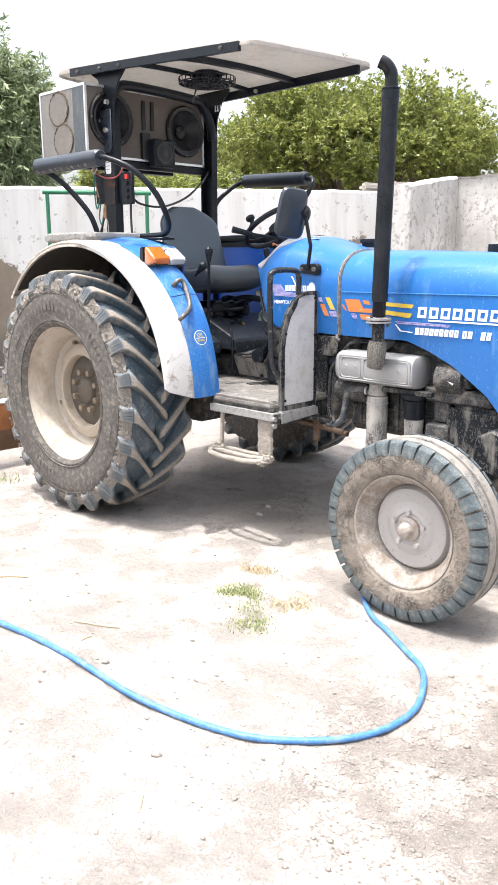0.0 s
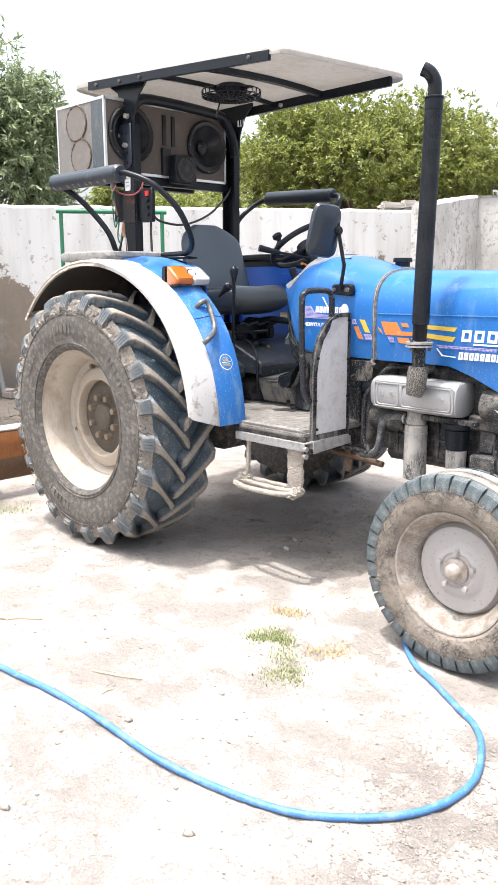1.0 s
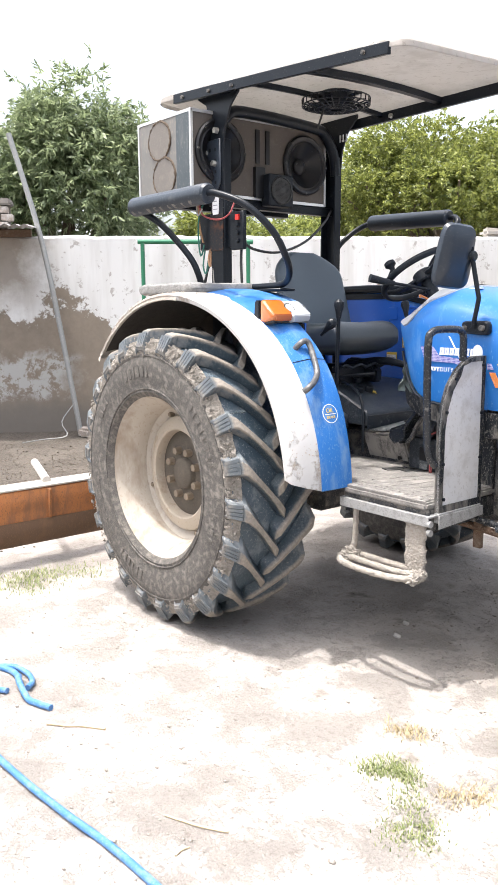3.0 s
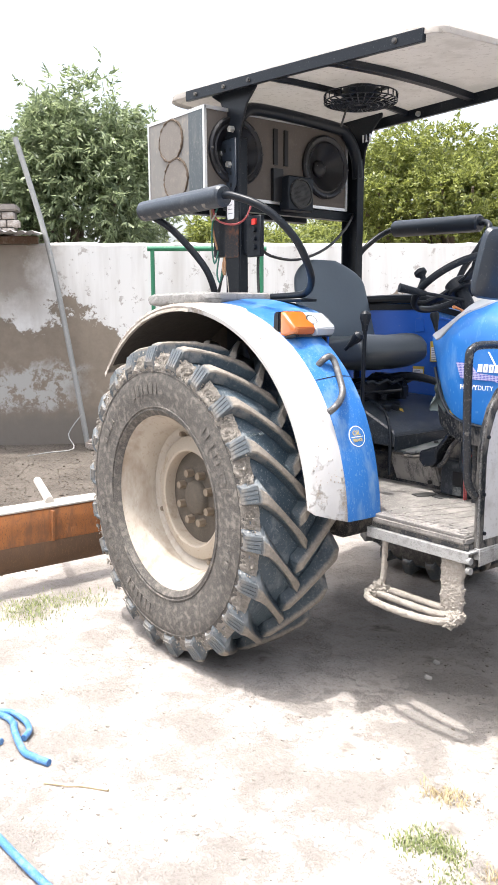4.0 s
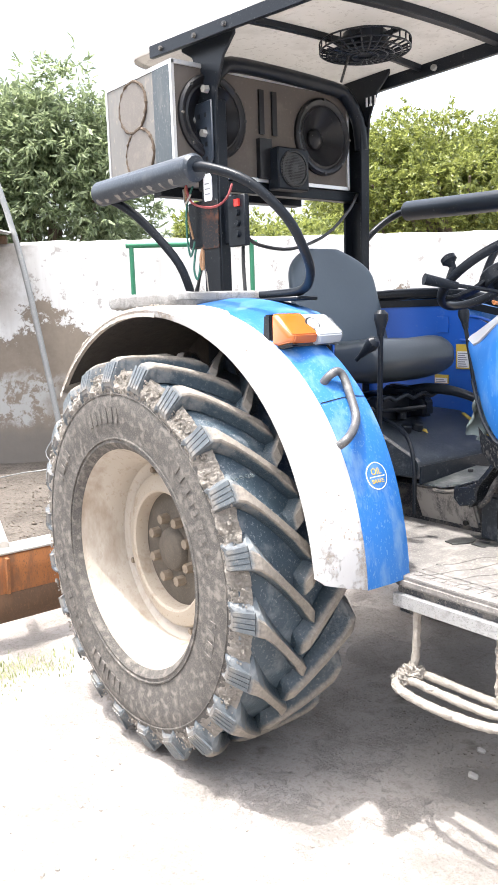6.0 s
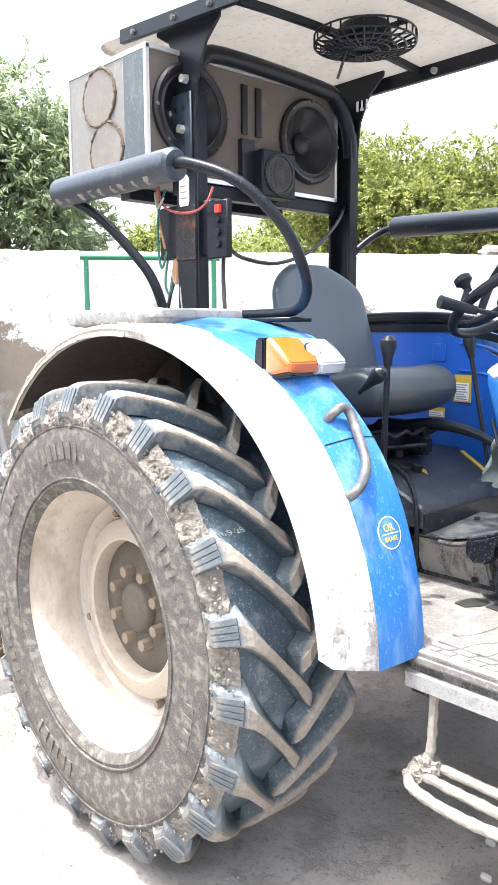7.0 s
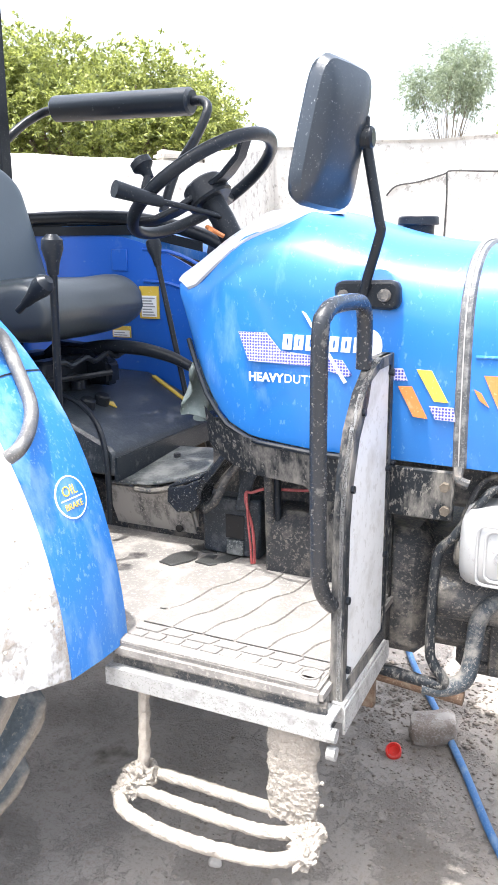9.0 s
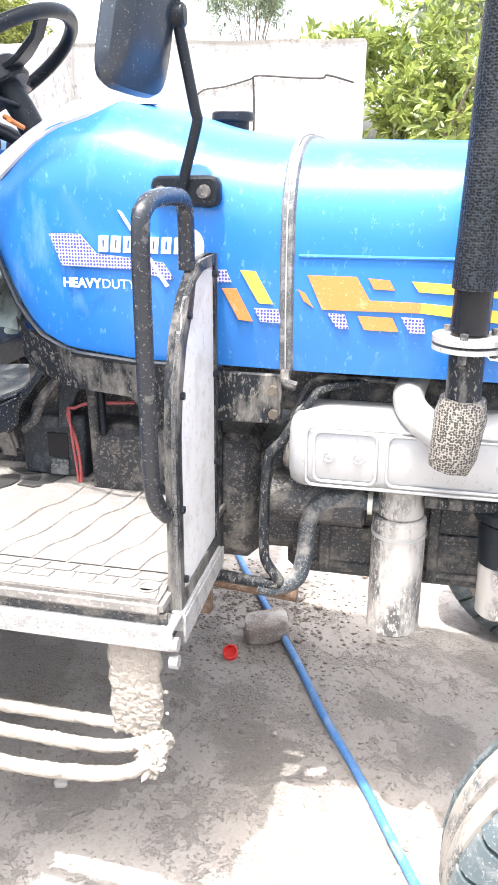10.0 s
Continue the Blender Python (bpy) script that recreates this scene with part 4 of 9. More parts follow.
def rear_wheel(sgn):
    """Tyre with angled lugs on a deep dished rim; sgn is the side (-1: right)."""
    cx, cz = REAR
    cy = sgn * REAR_Y
    c = (cx, cy, cz)
    rim = Shape().lathe([(0.372, -0.19), (0.398, -0.20), (0.402, -0.185), (0.385, -0.15), (0.352, -0.05), (0.345, 0.10), (0.385, 0.17), (0.402, 0.188), (0.404, 0.200), (0.398, 0.204), (0.388, 0.196), (0.376, 0.165), (0.352, 0.135), (0.335, 0.10), (0.328, 0.045), (0.300, 0.018), (0.262, 0.010)], c, 64, sgn=sgn)
    wheel = part("rear_wheel", rim, RIM, tractor, "deep dished cream rear wheel with dust and mud")
    disc = Shape().lathe([(0.335, -0.025), (0.315, -0.017), (0.300, -0.005), (0.262, 0.001), (0.200, 0.001), (0.184, -0.025), (0.150, -0.031), (0.02, -0.033)], c, 56, sgn=sgn)
    part("wheel_disc", disc, DISC, wheel, "tan mud-stained wheel disc")
    ring = Shape().lathe([(0.286, -0.001), (0.285, 0.035), (0.279, 0.047), (0.265, 0.053), (0.238, 0.062), (0.224, 0.065), (0.216, 0.060), (0.212, 0.043), (0.208, -0.027)], c, 56, sgn=sgn)
    part("disc_ring", ring, RIM_RING, wheel, "raised cream ring of the wheel disc")
    hub = Shape().lathe([(0.212, 0.010), (0.165, 0.020), (0.082, 0.023), (0.076, 0.042), (0.066, 0.050), (0.02, 0.053), (0.001, 0.053)], c, 40, sgn=sgn)
    part("hub", hub, HUB, wheel, "grimy hub centre")
    for i in range(8):
        a = radians(22.5 + 45 * i)
        p = Vector((cx + 0.116 * math.cos(a), cy + sgn * 0.016, cz + 0.116 * math.sin(a)))
        part("wheel_bolt", Shape().rod(p, p + Vector((0, sgn * 0.040, 0)), 0.020, 0.018, 6), DISC, wheel)
    for i in range(4):
        a = radians(20 + 90 * i)
        p = Vector((cx + 0.30 * math.cos(a), cy + sgn * 0.005, cz + 0.30 * math.sin(a)))
        part("rim_bolt", Shape().rod(p, p + Vector((0, sgn * 0.04, 0)), 0.013, 0.011, 6), DISC, wheel)
    body = Shape().lathe([(0.385, -0.20), (0.41, -0.215), (0.47, -0.230), (0.54, -0.234), (0.60, -0.226), (0.628, -0.205), (0.642, -0.16), (0.647, -0.08), (0.648, 0.0), (0.647, 0.08), (0.642, 0.16), (0.628, 0.205), (0.60, 0.226), (0.54, 0.234), (0.47, 0.230), (0.425, 0.221), (0.415, 0.224), (0.408, 0.218), (0.39, 0.20)], c, 96, sgn=sgn)
    part("tread_band", Shape().lathe([(0.622, -0.212), (0.632, -0.2055), (0.6465, -0.16), (0.6515, -0.08), (0.6525, 0.0), (0.6515, 0.08), (0.6465, 0.16), (0.632, 0.2055), (0.622, 0.212)], c, 96, sgn=sgn), RUBBER, wheel, "dusty rubber between the lugs, blued for reflected sky")
    tyre = part("tyre", body, RUBBER_SIDE, wheel, "large muddy tractor tyre with angled lugs")
    # raised rings and worn moulded marks on the sidewall
    ring = Shape()
    for r in (0.430, 0.585):
        w = lerp_table([(0.41, 0.221), (0.47, 0.230), (0.54, 0.234), (0.60, 0.226)], r)
        ring.lathe([(r - 0.004, w - 0.003), (r - 0.002, w + 0.003), (r + 0.002, w + 0.003), (r + 0.004, w - 0.003)], c, 90, sgn=sgn)
    tagged(part("moulded_ring", ring, RUBBER_SIDE, tyre), kind="stuff")
    marks = Shape()
    rng = random.Random(12)
    for a0, count, r0, h in ((90, 6, 0.512, 0.050), (236, 6, 0.512, 0.050), (338, 4, 0.520, 0.036), (16, 8, 0.520, 0.036), (190, 8, 0.520, 0.036), (140, 4, 0.520, 0.036)):
        for i in range(count):
            a = radians(a0 + i * 4.4)
            ww = radians(1.45 if i % 3 else 0.8)
            w = 0.2358
            pr = [(cx + r * math.cos(t), cy + sgn * w, cz + r * math.sin(t)) for r, t in ((r0 - h / 2, a - ww), (r0 - h / 2, a + ww), (r0 + h / 2, a + ww), (r0 + h / 2, a - ww))]
            inn = [(x, y - sgn * 0.006, z) for x, y, z in pr]
            marks.add(pr + inn, [(0, 1, 2, 3), (0, 4, 5, 1), (1, 5, 6, 2), (2, 6, 7, 3), (3, 7, 4, 0)])
    tagged(part("moulded_mark", marks, RUBBER_MARK, tyre), kind="stuff")
    lug_mesh = {}
    for side in (1, -1):
        rows = []
        for w, r, turn, wide, depth, flare in ((0.214, 0.590, 1.4, 0.026, 0.010, 0.5), (0.236, 0.612, 1.4, 0.036, 0.026, 0.5), (0.236, 0.630, 1.3, 0.039, 0.036, 0.6),
                                               (0.200, 0.700, 0.6, 0.037, 0.060, 1.6), (0.180, 0.708, -0.4, 0.032, 0.058, 3.0), (0.148, 0.709, -3.0, 0.024, 0.055, 3.0),
                                               (0.095, 0.709, -7.6, 0.022, 0.054, 1.8), (0.042, 0.709, -12.4, 0.023, 0.053, 1.4), (0.002, 0.708, -16.2, 0.030, 0.052, 1.2),
                                               (-0.018, 0.699, -17.8, 0.029, 0.046, 1.2), (-0.028, 0.678, -18.5, 0.027, 0.028, 1.2)):
            mid, half, low = radians(turn), wide * 0.82 / r, r - depth
            flare = flare * 0.92
            rows.append([(rr * math.cos(mid + aa), sgn * side * w * (1 if rr > low else 0.965), rr * math.sin(mid + aa)) for rr, aa in ((low, -half * 1.2), (r - 0.005, -half), (r, -half * 0.80), (r, half * 0.72), (r - 0.007, half), (r - 0.45 * depth, half * (1 + 0.35 * flare)), (low, half * (1 + 0.9 * flare)))])
        lug = Shape().grid(rows)
        lug.f.append(tuple(range(7)))
        lug.f.append(tuple(len(lug.v) - 7 + j for j in range(7))[::-1])
        if side > 0:
            # cut ribs on the shoulder
            for j in (-0.96, -0.34, 0.30, 0.94):
                r0, r1, m0 = 0.622, 0.688, radians(1.3) + j * 0.039
                pr = [(r * math.cos(t), sgn * (0.2340 if r < 0.65 else 0.2035), r * math.sin(t)) for r, t in ((r0, m0 - 0.014), (r0, m0 + 0.004), (r1, m0 + 0.0115), (r1, m0 - 0.0095))]
                lug.add(pr + [(x * 1.005, y + sgn * 0.006, z * 1.005) for x, y, z in pr], [(4, 5, 6, 7), (0, 4, 5, 1), (1, 5, 6, 2), (2, 6, 7, 3), (3, 7, 4, 0)])
        me = mesh_of("tread_lug", lug, LUG, flat=True)
        # dust lies on the upper slope towards the shoulder
        me.materials.append(RUBBER_PALE)
        for k, face in enumerate(me.polygons):
            if side > 0 and 3 <= k // 6 <= 4 and k < 60 and k % 6 >= 4:
                face.material_index = 1
        lug_mesh[side] = me
    count = 22
    for side in (1, -1):
        for i in range(count):
            ob = new("tread_lug", lug_mesh[side])
            ob.parent = wheel
            ob.matrix_basis = Matrix.Translation(c) @ pose(0, 0, 0, 0, LUG_PHASE - 360.0 / count * (i + (0.5 if side < 0 else 0)), 0)
    if sgn < 0:
        a = radians(LETTER_TURN)
        out, up = Vector((math.cos(a), 0, math.sin(a))), Vector((-math.sin(a), 0, math.cos(a)))
        tilt = radians(33)
        rise, face = up * math.cos(tilt) - out * math.sin(tilt), out * math.cos(tilt) + up * math.sin(tilt)
        spot = Vector((cx, cy - 0.202, cz)) + out * 0.699
        m = Matrix(((0, rise.x, face.x, spot.x), (1, rise.y, face.y, spot.y), (0, rise.z, face.z, spot.z), (0, 0, 0, 1)))
        lettering("lettering", "16.9-28", 0.026, RUBBER_BLUE, tyre, m, 0.002, 1.1)
        mud = Shape()
        rng = random.Random(5)
        rows = []
        for i in range(860):
            a = 2 * math.pi * i / 860
            reach = 0.5 + 0.5 * noise.noise(Vector((math.cos(a) * 2.2, math.sin(a) * 2.2, 4.0)))
            thick = smooth(-0.9, 0.6, math.sin(a)) * 0.75 + 0.25
            row = []
            for j in range(17):
                r = 0.580 + 0.082 * j / 16
                w = lerp_table([(0.54, 0.234), (0.60, 0.2265), (0.635, 0.206), (0.652, 0.196), (0.68, 0.19)], r)
                h = noise.fractal(Vector((r * math.cos(a) * 40, r * math.sin(a) * 40, 1.5)), 0.9, 2.1, 4)
                fade = smooth(0, 6, j) * (1 - 0.5 * smooth(13, 16, j))
                row.append((cx + r * math.cos(a), cy + sgn * (w - 0.0025 + fade * thick * (0.016 * max(-0.12, h + 0.30) + 0.006 * reach)), cz + r * math.sin(a)))
            rows.append(row)
        mud.grid(rows, True)
        rng = random.Random(5)
        for i in range(1100):
            a = radians(rng.uniform(0, 360) if rng.random() < 0.4 else rng.gauss(75, 55))
            r = min(0.672, max(0.585, rng.gauss(0.634, 0.020)))
            w = lerp_table([(0.54, 0.234), (0.60, 0.2285), (0.635, 0.218), (0.672, 0.212)], r)
            p = Vector((cx + r * math.cos(a), cy + sgn * w, cz + r * math.sin(a)))
            size = rng.uniform(0.0016, 0.0042) * (2.0 if rng.random() < 0.08 else 1.0)
            ball = []
            for e in (-1.4, -0.75, -0.1, 0.55, 1.1, 1.45):
                ring_pts = []
                for k in range(9):
                    u = 2 * math.pi * k / 9
                    d = Vector((math.cos(e) * math.cos(u), math.cos(e) * math.sin(u) * 0.7, math.sin(e)))
                    ring_pts.append(p + d * size * (1.2 + 0.7 * noise.noise(d * 1.6 + p * 60)))
                ball.append(ring_pts)
            mud.grid(ball, False, True)
        tagged(part("mud_crust", mud, CRUST, tyre, "crust of dried mud on the shoulder"), kind="stuff")
    return wheel


def front_wheel(sgn):
    cx, cz = FRONT
    cy = sgn * FRONT_Y
    c = (cx, cy, cz)
    rim = Shape().lathe([(0.225, -0.085), (0.246, -0.09), (0.222, -0.05), (0.205, 0.0), (0.222, 0.045), (0.236, 0.066), (0.246, 0.076), (0.252, 0.083), (0.250, 0.090), (0.242, 0.088), (0.230, 0.072), (0.216, 0.050), (0.204, 0.030), (0.194, 0.000), (0.188, -0.02)], c, 56, sgn=sgn)
    wheel = part("front_wheel", rim, RIM_FRONT, tractor, "cream pressed front wheel with dried mud")
    disc = Shape().lathe([(0.192, -0.02), (0.180, 0.002), (0.174, 0.012), (0.162, 0.016), (0.125, 0.012), (0.112, 0.016), (0.100, 0.026), (0.075, 0.028), (0.068, 0.022), (0.03, 0.024), (0.001, 0.024)], c, 48, sgn=sgn)
    part("wheel_disc", disc, DISC_FRONT, wheel, "flat pale grey wheel disc with rusty specks")
    hub = Shape().lathe([(0.056, 0.016), (0.053, 0.036), (0.044, 0.042), (0.036, 0.046), (0.033, 0.064), (0.026, 0.075), (0.012, 0.080), (0.001, 0.081)], c, 28, sgn=sgn)
    part("hub_cap", hub, HUB_FRONT, wheel, "dusty brownish domed hub cap")
    for i in range(5):
        a = radians(18 + 72 * i)
        p = Vector((cx + 0.078 * math.cos(a), cy + sgn * 0.018, cz + 0.078 * math.sin(a)))
        part("wheel_bolt", Shape().rod(p, p + Vector((0, sgn * 0.026, 0)), 0.013, 0.011, 6), DISC_FRONT, wheel)
    body = Shape().lathe([(0.236, -0.078), (0.258, -0.095), (0.30, -0.108), (0.335, -0.106), (0.365, -0.094), (0.378, -0.070), (0.382, 0.0), (0.378, 0.070), (0.365, 0.094), (0.335, 0.106), (0.30, 0.108), (0.270, 0.101), (0.258, 0.093), (0.248, 0.080)], c, 72, sgn=sgn)
    tyre = part("tyre", body, RUBBER_FRONT, wheel, "ribbed front tyre caked with mud")
    ribs = Shape()
    for w in (-0.034, 0.034):
        ribs.lathe([(0.378, w - 0.028), (0.399, w - 0.025), (0.402, w), (0.399, w + 0.025), (0.378, w + 0.028)], c, 72, sgn=sgn)
    part("tread_ribs", ribs, RUBBER_LUG, tyre, "worn ribs round the tread")
    n = 34
    half = 2 * math.pi / n * 0.425
    for side in (1, -1):
        rows = []
        for r, w in ((0.338, 0.108), (0.366, 0.108), (0.390, 0.099), (0.399, 0.084), (0.400, 0.070), (0.376, 0.066)):
            rows.append([(r * math.cos(t), sgn * side * w, r * math.sin(t)) for t in (-half, half)])
        low = [(0.335, 0.100), (0.360, 0.092), (0.374, 0.082), (0.376, 0.074), (0.374, 0.070), (0.372, 0.066)]
        block = Shape().grid(rows)
        block.add([(r * math.cos(t), sgn * side * w, r * math.sin(t)) for r, w in low for t in (-half, half)], [])
        for j in range(5):
            for q in (0, 1):
                block.f.append((2 * j + q, 2 * j + 2 + q, 14 + 2 * j + q, 12 + 2 * j + q))
        me = mesh_of("tread_block", block, RUBBER_BLUE)
        for i in range(n):
            ob = new("tread_block", me)
            ob.parent = wheel
            ob.matrix_basis = Matrix.Translation(c) @ pose(0, 0, 0, 0, 360.0 / n * i, 0)
    if sgn < 0:
        mud = Shape()
        rng = random.Random(8)
        for i in range(2600):
            a = rng.uniform(0, 6.283)
            r = rng.uniform(0.264, 0.345)
            w = lerp_table([(0.258, 0.093), (0.270, 0.101), (0.30, 0.108), (0.335, 0.106)], r)
            s = rng.uniform(0.0015, 0.0045)
            p = Vector((cx + r * math.cos(a), cy + sgn * w, cz + r * math.sin(a)))
            mud.obox(Matrix.Translation(p) @ pose(0, 0, 0, rng.uniform(0, 90), rng.uniform(0, 90), rng.uniform(0, 90)), (s * 2, s * 0.8, s * 1.4))
        tagged(part("mud_crust", mud, RUBBER_FRONT, tyre, "crust of dried mud on the sidewall"), kind="stuff")
    return wheel


for sgn in (-1, 1):
    rear_wheel(sgn)
    front_wheel(sgn)

# ---- bonnet and dash cowl ----
BOTTOM = [(0.79, 1.385), (0.83, 1.28), (0.88, 1.19), (0.935, 1.130), (1.00, 1.104), (1.15, 1.090), (1.5, 1.084), (1.86, 1.084), (1.98, 1.045), (2.12, 0.983), (2.30, 0.861), (2.36, 0.792), (2.46, 0.73), (2.95, 0.70)]
TOP = [(0.79, 1.450), (0.84, 1.498), (0.91, 1.552), (0.99, 1.586), (1.06, 1.589), (1.15, 1.570), (1.30, 1.528), (1.45, 1.510), (1.8, 1.506), (2.2, 1.492), (2.6, 1.440), (2.85, 1.37), (2.95, 1.30)]
HALF = [(0.79, 0.215), (0.83, 0.243), (0.90, 0.277), (0.98, 0.300), (1.08, 0.312), (1.20, 0.315), (2.3, 0.315), (2.7, 0.305), (2.95, 0.27)]


def bonnet_ring(x, grow=0.0):
    """The outline of the bonnet at x, from its right foot over the top to the left foot."""
    zb, zt, hw = lerp_table(BOTTOM, x), soft_table(TOP, x) + grow, soft_table(HALF, x) + grow
    drop = min(0.19, (zt - zb) * 0.6)
    pts = [(-hw + 0.012 * (1 - k / 6) ** 3, zb + (zt - drop - zb) * k / 6) for k in range(7)]
    for k in range(1, 13):
        a = math.pi / 2 * k / 12
        pts.append((-hw * math.cos(a) ** 0.62, zt - drop + drop * math.sin(a) ** 0.80))
    full = pts + [(-y, z) for y, z in pts[-2::-1]]
    return [(x, y, z) for y, z in full]


def bonnet_skin(x0, x1, step=0.025, grow=0.0):
    n = max(2, round((x1 - x0) / step))
    return Shape().grid([bonnet_ring(x0 + (x1 - x0) * i / n, grow) for i in range(n + 1)])


hood = part("hood", bonnet_skin(1.458, 2.95), BLUE, tractor, "glossy blue engine hood with dust streaks")
cowl = part("dash_cowl", bonnet_skin(0.79, 1.452), BLUE, tractor, "glossy blue dash cowl")
front_cap = Shape()
front_cap.add(bonnet_ring(2.95), [tuple(range(len(bonnet_ring(2.95))))])
part("nose_panel", front_cap, BLACK, hood)


def wrap_strip(x0, x1, out, lift=0.0):
    """A band that lies over the bonnet."""
    rows = []
    for x, g in ((x0, 0.0), (x0 + 0.004, out), (x1 - 0.004, out), (x1, 0.0)):
        rows.append(bonnet_ring(x, g))
    return Shape().grid(rows)


part("hood_strap", wrap_strip(1.440, 1.467, 0.006), STRAP, tractor, "grey rubber and metal strap over the hood joint")
part("strap_seam", wrap_strip(1.4505, 1.4560, 0.0085), STEEL, tractor)
part("strap_hook", Shape().tube([(1.455, -0.318, 1.088), (1.458, -0.330, 1.068), (1.478, -0.330, 1.060)], 0.010, 8), IRON, tractor)
# moulded crease along the side
for y in (-0.3155, 0.3155):
    part("hood_crease", Shape().tube([(1.475, y, 1.303), (2.0, y, 1.307), (2.6, y, 1.311)], 0.0035, 8, soft=1), BLUE, hood)

# silver band along the rear edge of the cowl
rows = []
for k in range(8, 31):
    z_here = bonnet_ring(0.97)[k][2]
    wide = (0.080 + 0.215 * smooth(1.42, 1.575, z_here)) * (0.25 + 0.75 * min(smooth(8, 12, k), smooth(30, 26, k)))
    rows.append([Vector(bonnet_ring(0.787, -0.004)[k])] + [Vector(bonnet_ring(0.787 + wide * q, 0.005)[k]) for q in (0.0, 0.33, 0.66, 1.0)] + [Vector(bonnet_ring(0.791 + wide, 0.0)[k])])
part("dash_band", Shape().grid(rows), SILVER, cowl, "silver-grey band round the dash")
back = bonnet_ring(0.80)
part("dash_panel", Shape().add(back, [tuple(range(len(back)))]), PLASTIC, cowl)
top_pad = Shape().grid([[(x, y, lerp_table(TOP, x) + 0.006 - 0.9 * y * y) for y in np.linspace(-0.17, 0.17, 9)] for x in np.linspace(0.84, 1.06, 9)])
part("dash_top", top_pad, SILVER, cowl, "pale grey dash top")

# filler cap with its ring
part("filler_ring", Shape().rod((1.22, 0.235, 1.515), (1.22, 0.235, 1.527), 0.062, 0.062, 24), STEEL, tractor)
cap = part("filler_cap", Shape().rod((1.22, 0.235, 1.520), (1.22, 0.235, 1.556), 0.040, 0.040, 20).rod((1.22, 0.235, 1.553), (1.22, 0.235, 1.575), 0.052, 0.050, 20), PLASTIC, tractor, "black fuel filler cap", bevel=0.003)
part("radiator_cap", Shape().rod((2.02, 0.2, 1.47), (2.02, 0.2, 1.535), 0.035, 0.033, 18), PLASTIC, tractor)
part("hood_badge", Shape().prism([(1.10 + 0.05 * math.cos(a), -0.12 + 0.028 * math.sin(a)) for a in np.linspace(0, 6.28, 20)[:-1]], "z", 1.572, 1.578), DECAL_WHITE, cowl)

# ---- stickers on the bonnet's right side ----
SIDE = -0.3165


def sticker(name, poly, material, label="", out=0.0):
    return part(name, Shape().prism(poly, "y", SIDE - 0.0008 - out, SIDE + 0.004), material, hood if poly[0][0] > 1.45 else cowl, label)


sticker("dotted_sticker", [(0.985, 1.332), (1.048, 1.332), (1.08, 1.296), (1.16, 1.289), (1.159, 1.268), (1.008, 1.272)], DECAL_DOTS)
sticker("dotted_sticker", [(1.16, 1.289), (1.215, 1.283), (1.235, 1.255), (1.225, 1.250), (1.16, 1.268)], DECAL_DOTS)
sticker("dotted_sticker", [(1.392, 1.204), (1.438, 1.204), (1.445, 1.178), (1.405, 1.179)], DECAL_DOTS)
sticker("dotted_sticker", [(1.318, 1.273), (1.338, 1.274), (1.348, 1.251), (1.322, 1.25)], DECAL_DOTS)
sticker("dotted_sticker", [(1.531, 1.201), (1.563, 1.2), (1.572, 1.173), (1.549, 1.174)], DECAL_DOTS)
sticker("dotted_sticker", [(1.666, 1.199), (1.706, 1.198), (1.711, 1.171), (1.683, 1.171)], DECAL_DOTS)
sticker("orange_stripe", [(1.33, 1.239), (1.357, 1.24), (1.389, 1.179), (1.362, 1.181)], DECAL_ORANGE)
sticker("yellow_stripe", [(1.365, 1.274), (1.394, 1.273), (1.428, 1.213), (1.401, 1.214)], DECAL_YELLOW)
sticker("orange_stripe", [(1.492, 1.269), (1.582, 1.269), (1.608, 1.227), (1.70, 1.226), (1.70, 1.208), (1.521, 1.207)], DECAL_ORANGE)
sticker("orange_stripe", [(1.475, 1.242), (1.488, 1.236), (1.504, 1.210), (1.486, 1.222)], DECAL_ORANGE)
sticker("orange_stripe", [(1.603, 1.267), (1.641, 1.265), (1.652, 1.247), (1.614, 1.248)], DECAL_ORANGE)
sticker("yellow_stripe", [(1.681, 1.264), (1.903, 1.256), (1.890, 1.238), (1.694, 1.246)], DECAL_YELLOW)
sticker("orange_stripe", [(1.587, 1.198), (1.65, 1.197), (1.663, 1.172), (1.6, 1.173)], DECAL_ORANGE)
sticker("yellow_stripe", [(1.70, 1.226), (1.896, 1.214), (1.880, 1.192), (1.70, 1.208)], DECAL_YELLOW)
sticker("lilac_stripe", [(1.80, 1.176), (2.10, 1.172), (2.095, 1.160), (1.815, 1.162)], DECAL_DOTS)
sticker("white_line", [(1.80, 1.160), (1.83, 1.128), (1.90, 1.124), (1.90, 1.128), (1.834, 1.132), (1.805, 1.160)], DECAL_WHITE)


